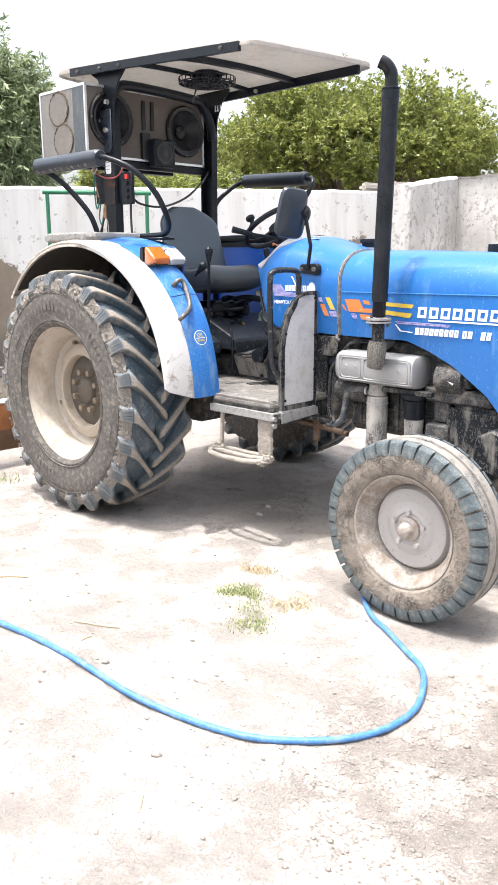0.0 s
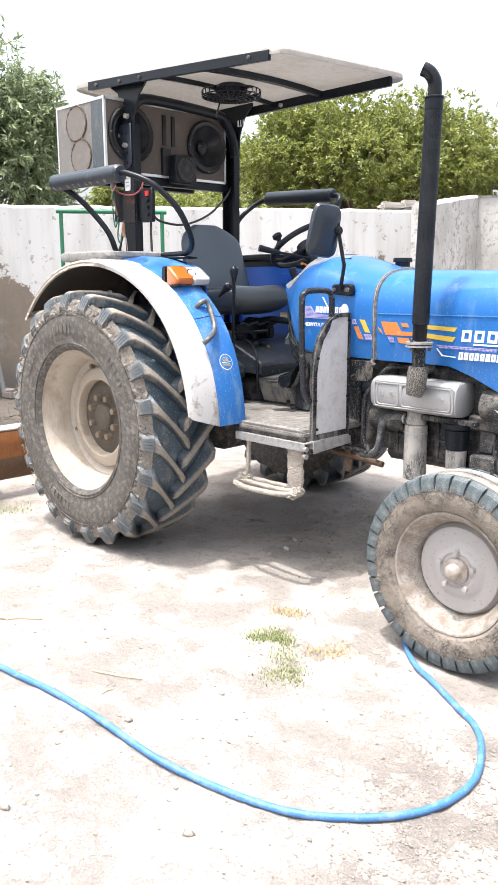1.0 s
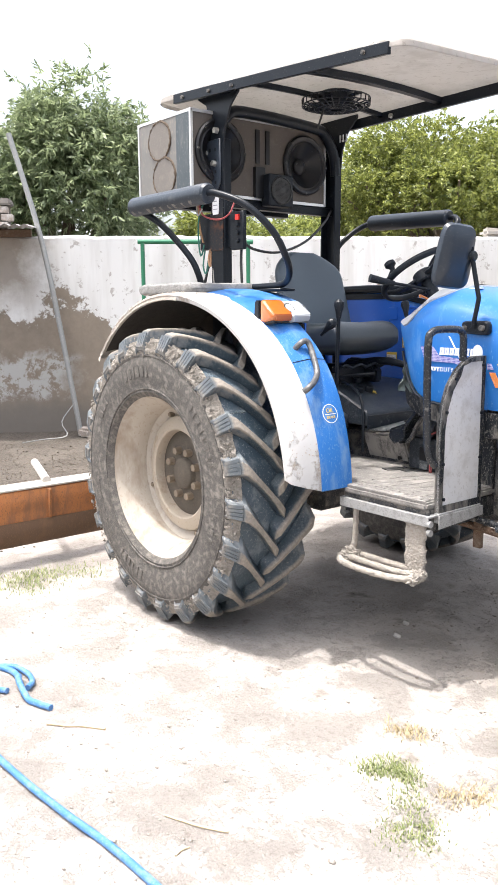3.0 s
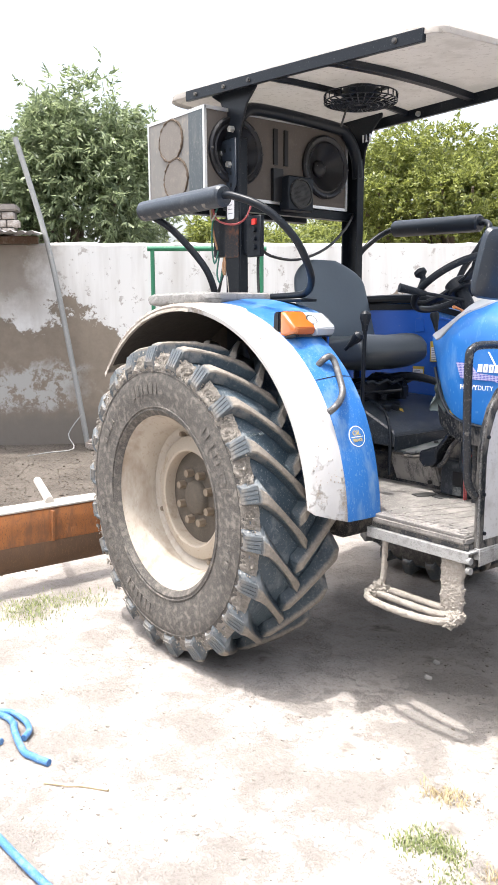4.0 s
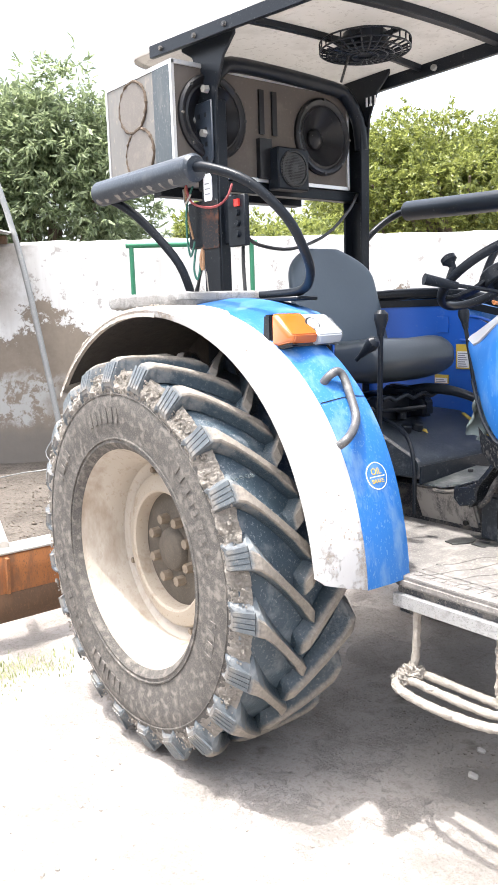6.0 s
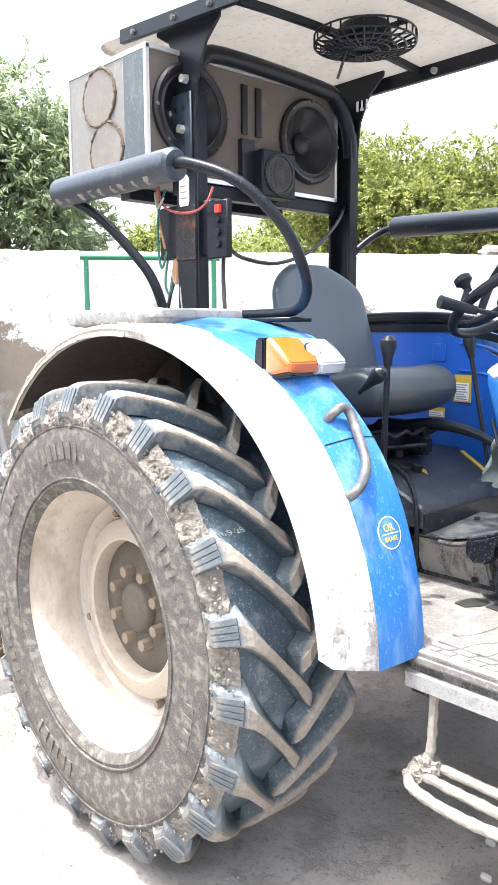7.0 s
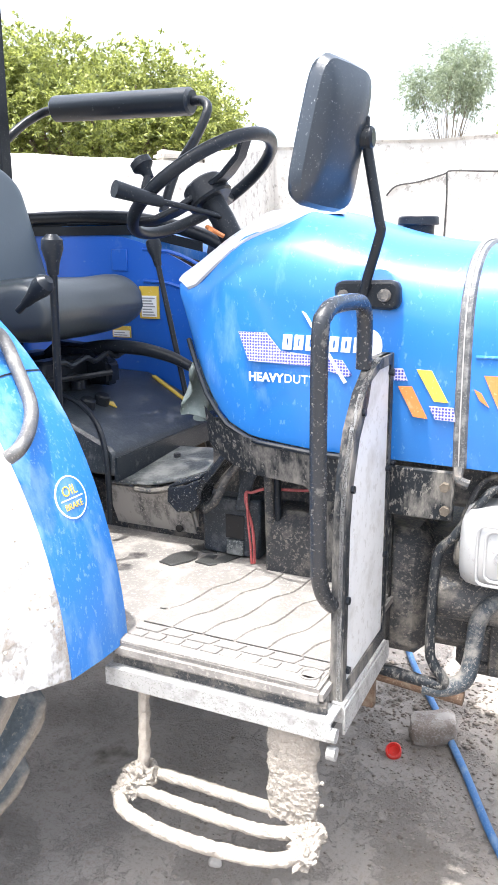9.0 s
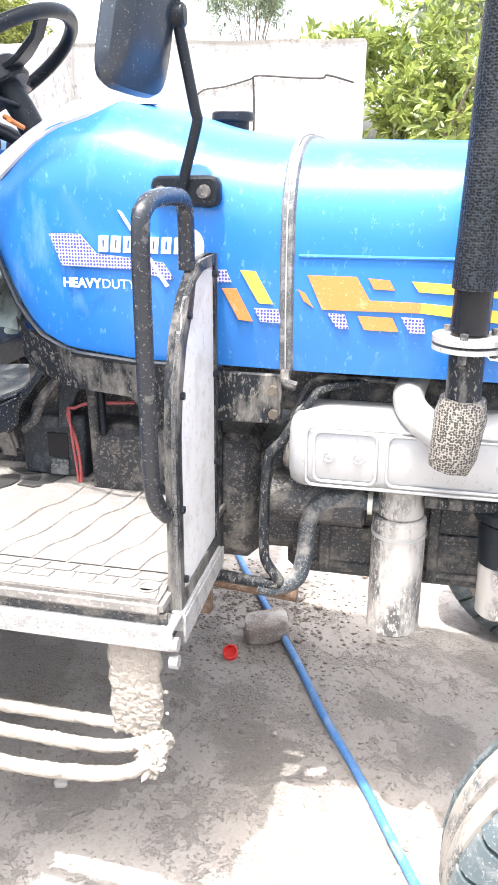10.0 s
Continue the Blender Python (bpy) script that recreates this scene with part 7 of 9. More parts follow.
WIRE_GREEN = dusty("green_wire", (0.03, 0.16, 0.12), 0.45, 0.0, 0.1, 30)
WIRE_PALE = dusty("pale_wire", (0.40, 0.38, 0.34), 0.5, 0.0, 0.2, 30)
part("wire", Shape().tube([(-0.40, -0.45, 2.06), (-0.42, -0.47, 1.98), (-0.44, -0.46, 1.86), (-0.42, -0.46, 1.78), (-0.40, -0.45, 1.84)], 0.0045, 6), WIRE_GREEN, tractor)
part("wire", Shape().tube([(-0.41, -0.44, 1.81), (-0.40, -0.46, 1.73), (-0.38, -0.46, 1.685), (-0.365, -0.455, 1.72), (-0.37, -0.44, 1.80)], 0.0045, 6), WIRE_GREEN, tractor)
part("wire", Shape().tube([(-0.36, -0.44, 1.81), (-0.35, -0.46, 1.76), (-0.335, -0.46, 1.72), (-0.34, -0.45, 1.80)], 0.006, 6), RUST_BOLT, tractor)
part("wire", Shape().tube([(-0.44, -0.47, 2.05), (-0.40, -0.49, 1.99), (-0.36, -0.49, 2.02)], 0.004, 6), WIRE_PALE, tractor)
part("wire", Shape().tube([(-0.33, -0.44, 1.80), (-0.31, -0.46, 1.70), (-0.30, -0.46, 1.62)], 0.0035, 6), WIRE_PALE, tractor)
part("post_bracket", Shape().box((-0.324, -0.4655, 1.80), (-0.214, -0.4605, 1.985)), PLATE_RUST, near_post, "black bracket plate with rust patches", bevel=0.001)

# ---- canopy ----
def canopy_point(x, y):
    """The lie of the canopy: tilted, with a slight crown."""
    u, v = (x + 0.6) / 1.55, (y + 0.5) / 1.0
    nr, nf, fr, ff = 2.628, 2.533, 2.565, 2.575
    z = nr * (1 - u) * (1 - v) + nf * u * (1 - v) + fr * (1 - u) * v + ff * u * v
    return (x, y, z + 0.018 * (1 - (2 * v - 1) ** 2))


def canopy():
    outline = []
    x0, x1, y0, y1, rad = -0.80, 1.00, -0.524, 0.545, 0.16
    for cx, cy, a0 in ((x1 - rad * 0.5, y0 + rad * 0.5, -90), (x1 - rad * 0.5, y1 - rad * 0.5, 0), (x0 + rad, y1 - rad, 90), (x0 + rad, y0 + rad, 180)):
        r = rad * 0.5 if cx > 0 else rad
        outline += [(cx + r * math.cos(radians(a0 + k * 15)), cy + r * math.sin(radians(a0 + k * 15))) for k in range(7)]
    mx, my = (x0 + x1) / 2, 0.0
    rows = []
    for g, dz in ((0.0, 0.012), (0.35, 0.012), (0.7, 0.012), (0.93, 0.012), (0.985, 0.008), (0.998, -0.002), (1.002, -0.024), (0.996, -0.026), (0.988, -0.008), (0.97, 0.001), (0.7, 0.002), (0.35, 0.002), (0.0, 0.002)):
        rows.append([(lambda p: (p[0], p[1], p[2] + dz))(canopy_point(mx + (x - mx) * g, my + (y - my) * g)) for x, y in outline])
    top = part("canopy_roof", Shape().grid(rows, False, True), CANOPY, tractor, "cream fibreglass sun canopy, dusty underneath")

    def rail(name, pts, h, w, rise=0.0):
        rows = []
        for x, y in pts:
            x, y, z = canopy_point(x, y)
            dx, dy = (w, 0) if name == "cross_bar" else (0, w)
            up = rise * (1 - 0.95 * ((x + 0.56) / 1.51) ** 2)
            rows.append([(x - dx, y - dy, z - 0.004 + up), (x + dx, y + dy, z - 0.004 + up), (x + dx, y + dy, z - h + up), (x - dx, y - dy, z - h + up)])
        s = Shape().grid(rows, False, True)
        s.f += [(0, 1, 2, 3), tuple(len(s.v) - 4 + j for j in range(4))[::-1]]
        return part(name, s, BLACK, top, "black steel canopy rail", bevel=0.002)

    near = rail("side_rail", [(x, -0.516) for x in np.linspace(-0.56, 0.95, 9)], 0.052, 0.010, 0.006)
    rail("side_rail", [(x, 0.480) for x in np.linspace(-0.50, 0.93, 9)], 0.056, 0.012)
    rail("cross_bar", [(0.42, y) for y in np.linspace(-0.47, 0.47, 7)], 0.036, 0.018)
    rail("cross_bar", [(0.02, y) for y in np.linspace(-0.47, 0.47, 7)], 0.030, 0.010)
    for x in (-0.47, -0.24, -0.05, 0.82):
        px, py, pz = canopy_point(x, -0.526)
        part("rail_bolt", Shape().rod((px, py + 0.004, pz - 0.024), (px, py - 0.010, pz - 0.024), 0.011, 0.009, 8), IRON, near)
    for x in (-0.22, 0.10):
        px, py, pz = canopy_point(x, 0.468)
        part("rail_bolt", Shape().rod((px, py, pz - 0.036), (px, py - 0.014, pz - 0.036), 0.014, 0.012, 8), BOLT, near)
    return top


canopy()

# ---- seat ----
def seat():
    ob = part("seat_base", Shape().box((0.02, -0.16, 1.02), (0.30, 0.20, 1.10)).box((0.05, -0.10, 1.10), (0.12, 0.14, 1.20)).box((0.22, -0.10, 1.10), (0.28, 0.14, 1.20)), BLACK, tractor, bevel=0.01)
    rows = []
    for u in np.linspace(-1, 1, 33):
        row = []
        for k in range(40):
            a = 2 * math.pi * k / 40
            w = 0.245 * math.copysign(abs(math.cos(a)) ** 0.55, math.cos(a))
            h = math.copysign(abs(math.sin(a)) ** 0.7, math.sin(a))
            e = (1 - abs(u) ** 4) ** 0.4
            z = 1.312 + (0.075 if h > 0 else 0.085) * h * max(e, 0.12)
            dish = 0.030 * (w / 0.245) ** 2 if h > 0 else 0
            roll = 0.020 * math.exp(-((u - 0.75) / 0.25) ** 2) if h > 0 else 0
            row.append((0.140 + 0.265 * u, 0.005 + w * (0.85 + 0.15 * e), z + 0.025 + dish * e + roll))
        rows.append(row)
    s = Shape().grid(rows, False, True)
    s.f += [tuple(range(40)), tuple(32 * 40 + j for j in range(40))[::-1]]
    part("seat_cushion", s, SEAT_DARK, tractor, "black vinyl seat cushion")
    rows = []
    for k, v in enumerate(np.linspace(0, 1, 31)):
        z = 1.30 + 0.50 * v
        half = 0.262 * (1 - 0.10 * v) * (1 - max(0, (v - 0.72) / 0.28) ** 2.4 * 0.62)
        x = -0.045 - 0.115 * v
        th = 0.055 * (1 - 0.5 * v ** 3)
        row = []
        for j in range(44):
            a = 2 * math.pi * j / 44
            w = half * math.copysign(abs(math.cos(a)) ** 0.6, math.cos(a))
            d = th * math.copysign(abs(math.sin(a)) ** 0.8, math.sin(a))
            row.append((x + d + 0.05 * (w / 0.262) ** 2, 0.035 + w, z))
        rows.append(row)
    s = Shape().grid(rows, False, True)
    s.f += [tuple(range(44)), tuple(30 * 44 + j for j in range(44))[::-1]]
    part("seat_back", s, SEAT_VINYL, tractor, "rounded grey-black vinyl seat back")
    part("seat_fringe", Shape().tube([(0.38, y, 1.205 + 0.008 * math.sin(i * 2.1)) for i, y in enumerate(np.linspace(-0.18, 0.20, 12))], 0.008, 8), BLACK, tractor)


seat()

# ---- steering ----
def steering():
    hub = Vector((0.758, -0.008, 1.622))
    axis = Vector((-0.56, 0, 0.83)).normalized()
    side = Vector((0, 1, 0))
    fore = side.cross(axis).normalized()
    if fore.x < 0:
        fore = -fore
    centre = hub + axis * 0.035
    col = part("steering_column", Shape().tube([(0.90, 0, 1.36), hub - axis * 0.06, hub], 0.030, 16, soft=1), PLASTIC, tractor, "black steering column")
    ring = [centre + (fore * math.cos(a) + side * math.sin(a)) * 0.198 for a in np.linspace(0, 2 * math.pi, 49)]
    part("steering_wheel", Shape().tube(ring, 0.0155, 12, False, soft=1), PLASTIC, col, "black steering wheel")
    boss = Shape().rod(hub - axis * 0.01, hub + axis * 0.045, 0.060, 0.052, 24)
    part("wheel_boss", boss, PLASTIC, col, bevel=0.006)
    for a in (100, 220, 340):
        way = fore * math.cos(radians(a)) + side * math.sin(radians(a))
        across = axis.cross(way)
        rows = []
        for d, w, h in ((0.035, 0.032, 0.016), (0.09, 0.024, 0.010), (0.15, 0.018, 0.014), (0.196, 0.018, 0.035)):
            p = hub + way * d + axis * h
            rows.append([p + across * w + axis * 0.006, p - across * w + axis * 0.006, p - across * w - axis * 0.008, p + across * w - axis * 0.008])
        s = Shape().grid(rows, False, True)
        part("spoke", s, PLASTIC, col, bevel=0.003)
    k = Vector((0.660, -0.143, 1.680))
    part("spinner_knob", Shape().tube([k + axis * d for d in (-0.02, 0.0, 0.012, 0.028, 0.036)], [0.010, 0.014, 0.027, 0.026, 0.012], 16, soft=1), PLASTIC, col)
    ring_near = min(ring, key=lambda p: (p - k).length)
    part("knob_stem", Shape().tube([ring_near, k - axis * 0.01], 0.009, 10), PLASTIC, col)
    part("signal_stalk", Shape().tube([(0.80, -0.02, 1.575), (0.78, -0.12, 1.590), (0.745, -0.25, 1.608)], 0.007, 10).tube([(0.755, -0.235, 1.604), (0.735, -0.285, 1.614), (0.705, -0.340, 1.628)], [0.012, 0.020, 0.019], 14), PLASTIC, col, "black signal stalk")
    part("ignition_wire", Shape().tube([(0.82, -0.06, 1.53), (0.80, -0.10, 1.55), (0.83, -0.14, 1.545)], 0.006, 6), DECAL_ORANGE, col)


steering()

# ---- levers, pedals and covers at the driver's feet ----
def lever(name, foot, top, r, knob, label):
    rod = part(name, Shape().tube([foot, Vector(foot).lerp(Vector(top), 0.5), top], r, 10, soft=1), BLACK, tractor, label)
    t = Vector(top)
    w = (t - Vector(foot)).normalized()
    part("knob", Shape().tube([t - w * 0.055, t - w * 0.03, t, t + w * 0.018, t + w * 0.030], [r * 1.3, knob * 0.62, knob, knob * 0.96, knob * 0.45], 16, soft=1), PLASTIC, rod)


lever("gear_lever", (0.575, -0.415, 1.02), (0.590, -0.416, 1.505), 0.009, 0.024, "black gear lever with a worn knob")
lever("range_lever", (0.62, 0.10, 1.06), (0.470, 0.185, 1.505), 0.008, 0.022, "black far gear lever")
lever("throttle_lever", (0.535, -0.475, 1.375), (0.600, -0.475, 1.425), 0.008, 0.023, "short black hand lever")
cover = Shape().prism([(0.05, 1.115), (0.30, 1.105), (0.543, 0.999), (0.552, 0.985), (0.552, 0.925), (0.05, 0.925)], "y", -0.175, 0.40).prism([(0.05, 1.04), (0.30, 1.03), (0.43, 0.97), (0.43, 0.90), (0.05, 0.90)], "y", -0.30, -0.175)
top_cover = part("gear_cover", cover, PLATE_GREY, tractor, "dusty dark sloping gearbox cover", bevel=0.008)
part("cover_face", Shape().box((0.546, -0.170, 0.912), (0.556, 0.38, 0.975)), BLACK_SPECK, top_cover, "mud-flecked black front of the cover")
part("yellow_strip", Shape().obox(Matrix.Translation((0.422, 0.350, 1.0545)) @ pose(0, 0, 0, 0, 23.6, -16), (0.21, 0.015, 0.005)), DECAL_YELLOW, top_cover)
for x, y in ((0.368, -0.042), (0.370, 0.024)):
    part("plunger", Shape().rod((x, y, 1.060), (x + 0.012, y, 1.098), 0.024, 0.022, 16), PLASTIC, top_cover, bevel=0.004)
part("warning_tag", Shape().prism([(-0.022, -0.016), (0.022, -0.016), (0.0, 0.022)], "z", 0, 0.003).move(Matrix.Translation((0.391, 0.048, 1.0665)) @ pose(0, 0, 0, 0, 23.6, 20)), DECAL_YELLOW, top_cover)
part("cover_rod", Shape().tube([(0.30, -0.10, 1.125), (0.42, -0.13, 1.10), (0.50, -0.165, 1.05), (0.535, -0.185, 0.96), (0.54, -0.19, 0.80)], 0.008, 8), BLACK, top_cover)
step_box = part("step_box", Shape().prism([(-0.075, 0.752), (-0.135, 0.895), (0.14, 0.925), (0.14, 0.752)], "x", 0.48, 0.745), BOX_MUD, tractor, "mud-splashed box beside the pedals", bevel=0.008, seg=2)
lid = Shape()
for z in (0.0, 0.008):
    lid.v += [(0.500, -0.150, 0.897 + z), (0.640, -0.152, 0.905 + z), (0.785, -0.132, 0.938 + z), (0.705, 0.160, 0.932 + z), (0.550, 0.158, 0.925 + z)]
lid.f += [(4, 3, 2, 1, 0), (5, 6, 7, 8, 9)] + [(i, (i + 1) % 5, 5 + (i + 1) % 5, 5 + i) for i in range(5)]
part("box_lid", lid, LID_GREY, step_box, "scuffed grey lid", bevel=0.002)
part("lid_lip", Shape().tube([(0.60, -0.155, 0.893), (0.66, -0.160, 0.896), (0.74, -0.154, 0.918), (0.785, -0.140, 0.930)], 0.008, 8), IRON, step_box, bevel=0.0)
part("box_hole", Shape().rod((0.690, -0.080, 0.776), (0.690, -0.093, 0.776), 0.010, 0.010, 16), CONE, step_box)
for x, y, z in ((0.530, -0.10, 0.912), (0.60, 0.06, 0.926)):
    part("lid_bolt", Shape().rod((x, y, z - 0.01), (x, y, z + 0.012), 0.011, 0.010, 8), IRON, step_box)
rows = []
for (x, z), hw in zip(((0.925, 1.052), (0.905, 1.045), (0.875, 1.005), (0.845, 0.972), (0.828, 0.945), (0.822, 0.915), (0.79, 0.885)), (0.042, 0.048, 0.050, 0.046, 0.036, 0.028, 0.022)):
    rows.append([(x, -0.20 - hw, z), (x + 0.010, -0.20 - hw, z - 0.012), (x + 0.010, -0.20 + hw, z - 0.012), (x, -0.20 + hw, z)])
fork = Shape().grid(rows, False, True)
fork.f += [(0, 1, 2, 3), (27, 26, 25, 24)]
part("pedal_fork", fork, LOOP_BLACK, tractor, "bent black steel pedal arm worn at the edges", bevel=0.002)
pad = Shape().prism([(0.742, 0.900), (0.744, 0.936), (0.790, 0.945), (0.832, 0.966), (0.834, 0.905), (0.818, 0.886), (0.770, 0.874)], "y", -0.232, -0.224)
pad.prism([(0.744, 0.932), (0.744, 0.940), (0.832, 0.974), (0.832, 0.964)], "y", -0.226, -0.150)
part("pedal_pad", pad, LOOP_BLACK, tractor, "dented black steel pedal pad", bevel=0.003)
part("brake_pedal", Shape().tube([(0.99, -0.20, 1.06), (0.95, -0.21, 1.03), (0.905, -0.22, 0.98), (0.87, -0.22, 0.915), (0.835, -0.21, 0.885)], 0.010, 10), IRON, tractor, "curved brake pedal")
part("pedal_arm", Shape().prism([(0.90, 1.04), (0.985, 1.06), (1.00, 1.04), (0.945, 0.96), (0.925, 0.88), (0.895, 0.875), (0.905, 0.95)], "y", -0.165, -0.155), PLATE_GREY, tractor, bevel=0.003)
bracket = part("pedal_bracket", Shape().box((0.795, -0.150, 0.752), (0.955, -0.10, 0.905)), PLATE_GREY, tractor, "dark pedal bracket plate", bevel=0.006)
part("bracket_hole", Shape().box((0.862, -0.153, 0.800), (0.912, -0.148, 0.860)), CONE, bracket)
part("bracket_strip", Shape().box((0.865, -0.158, 0.757), (0.912, -0.150, 0.796)), LID_GREY, bracket, bevel=0.002)
part("tunnel_side", Shape().box((0.80, -0.10, 0.75), (1.12, -0.085, 1.09)), IRON, tractor, "grimy black tunnel side behind the pedals", bevel=0.004)
part("front_post", Shape().tube([(1.003, -0.190, 0.752), (0.995, -0.190, 1.06)], 0.012, 12), IRON, tractor, "slim dark control rod")
part("front_post", Shape().tube([(1.022, -0.185, 0.752), (1.014, -0.185, 1.06)], 0.009, 12), BLACK, tractor, "slim dark control rod")
part("firewall", Shape().box((1.12, -0.215, 0.72), (1.30, -0.190, 1.06)), BLACK_MUD, tractor, bevel=0.006)
part("red_cable", Shape().tube([(1.09, -0.172, 0.955), (1.044, -0.17, 0.950), (0.979, -0.17, 0.945), (0.945, -0.172, 0.932), (0.929, -0.172, 0.930), (0.928, -0.172, 0.905), (0.944, -0.173, 0.849), (0.952, -0.178, 0.80), (0.953, -0.18, 0.755)], 0.0038, 8), RED_WIRE, tractor)
part("red_cable", Shape().tube([(0.932, -0.176, 0.93), (0.936, -0.178, 0.86), (0.944, -0.182, 0.80), (0.948, -0.185, 0.755)], 0.0030, 8), RED_WIRE, tractor)
rag = Shape()
rows = []
for i in range(15):
    v = i / 14
    wide = 0.030 + 0.030 * math.sin(math.pi * min(1.0, v * 1.15)) + 0.012 * math.sin(v * 9)
    rows.append([(0.800 + 0.018 * math.sin(u * 9 + v * 5) * (0.4 + v), -0.145 + (u - 0.5) * 2.5 * wide - 0.02 * v, 1.235 - 0.130 * v + 0.012 * math.sin(u * 7 + 1)) for u in np.linspace(0, 1, 19)])
rag.grid(rows)
rag.grid([[(x + 0.004, y, z) for x, y, z in row] for row in rows][::-1])
part("rag", rag, RAG, tractor, "crumpled grey-green cloth tucked beside the dashboard")
part("brake_lever", Shape().tube([(0.18, -0.20, 1.135), (0.30, -0.10, 1.150), (0.42, 0.02, 1.165)], 0.008, 8), BLACK, tractor)
lever_box = part("lever_housing", Shape().prism([(0.10, 1.11), (0.10, 1.19), (0.16, 1.235), (0.30, 1.225), (0.36, 1.18), (0.36, 1.11)], "y", 0.09, 0.15), BLACK, tractor, "black hand-brake housing beside the seat", bevel=0.012, seg=2)
for x, y in ((0.20, -0.12), (0.24, -0.02), (0.30, 0.02)):
    part("linkage", Shape().rod((x, y, 1.11), (x, y, 1.150), 0.022, 0.018, 14).rod((x, y - 0.03, 1.140), (x + 0.05, y + 0.04, 1.150), 0.008, 0.008, 8), PLASTIC, lever_box)
part("seat_clutter", Shape().box((0.02, -0.28, 1.105), (0.28, -0.10, 1.165)), IRON, tractor, "grimy levers and linkage under the seat", bevel=0.01)
part("hand_brake", Shape().tube([(0.22, 0.12, 1.200), (0.34, 0.115, 1.222), (0.46, 0.11, 1.222), (0.56, 0.105, 1.205), (0.63, 0.10, 1.180)], [0.024, 0.014], 12), PLASTIC, tractor, "black hand-brake lever")

# ---- mirror on the bonnet ----
mount = part("mirror_mount", Shape().prism([(1.205, 1.392), (1.318, 1.385), (1.330, 1.395), (1.330, 1.432), (1.318, 1.442), (1.210, 1.440), (1.200, 1.430)], "y", -0.336, -0.305), PLASTIC, tractor, "black mirror bracket", bevel=0.006)
for x, r in ((1.303, 0.013), (1.222, 0.010)):
    part("bolt", Shape().rod((x, -0.334, 1.414), (x, -0.348, 1.414), r, r * 0.87, 10), IRON, mount)
part("mirror_arm", Shape().tube([(1.262, -0.338, 1.415), (1.272, -0.345, 1.45), (1.298, -0.36, 1.525), (1.296, -0.363, 1.55), (1.272, -0.372, 1.68), (1.268, -0.374, 1.715)], 0.0095, 12, soft=2), BLACK, mount, "thin black mirror arm")
part("mirror_ball", Shape().rod((1.245, -0.375, 1.692), (1.285, -0.372, 1.692), 0.020, 0.020, 16).rod((1.268, -0.374, 1.70), (1.268, -0.374, 1.73), 0.008, 0.010), PLASTIC, mount, bevel=0.004)


def mirror():
    o = Vector((1.223, -0.425, 1.692))
    right = Vector((0.045, 0.135, 0.0)).normalized()
    up = Vector((0.045, 0.012, 0.24)).normalized()
    out = right.cross(up).normalized()
    right = up.cross(out)
    rows = []
    for d, g in ((-0.016, 0.86), (-0.012, 0.96), (0.0, 1.0), (0.016, 0.94), (0.028, 0.72), (0.033, 0.35)):
        row = []
        for k in range(28):
            a = 2 * math.pi * k / 28
            w = 0.081 * math.copysign(abs(math.cos(a)) ** 0.38, math.cos(a))
            h = 0.125 * math.copysign(abs(math.sin(a)) ** 0.38, math.sin(a))
            w *= 1 - 0.07 * h / 0.122 if w > 0 else 1 - 0.03 * h / 0.122
            row.append(o + right * w * g + up * h * g + out * d)
        rows.append(row)
    s = Shape().grid(rows, False, True)
    s.f += [tuple(range(28)), tuple(5 * 28 + j for j in range(28))[::-1]]
    part("mirror_shell", s, MIRROR_BACK, mount, "black plastic mirror shell")


mirror()

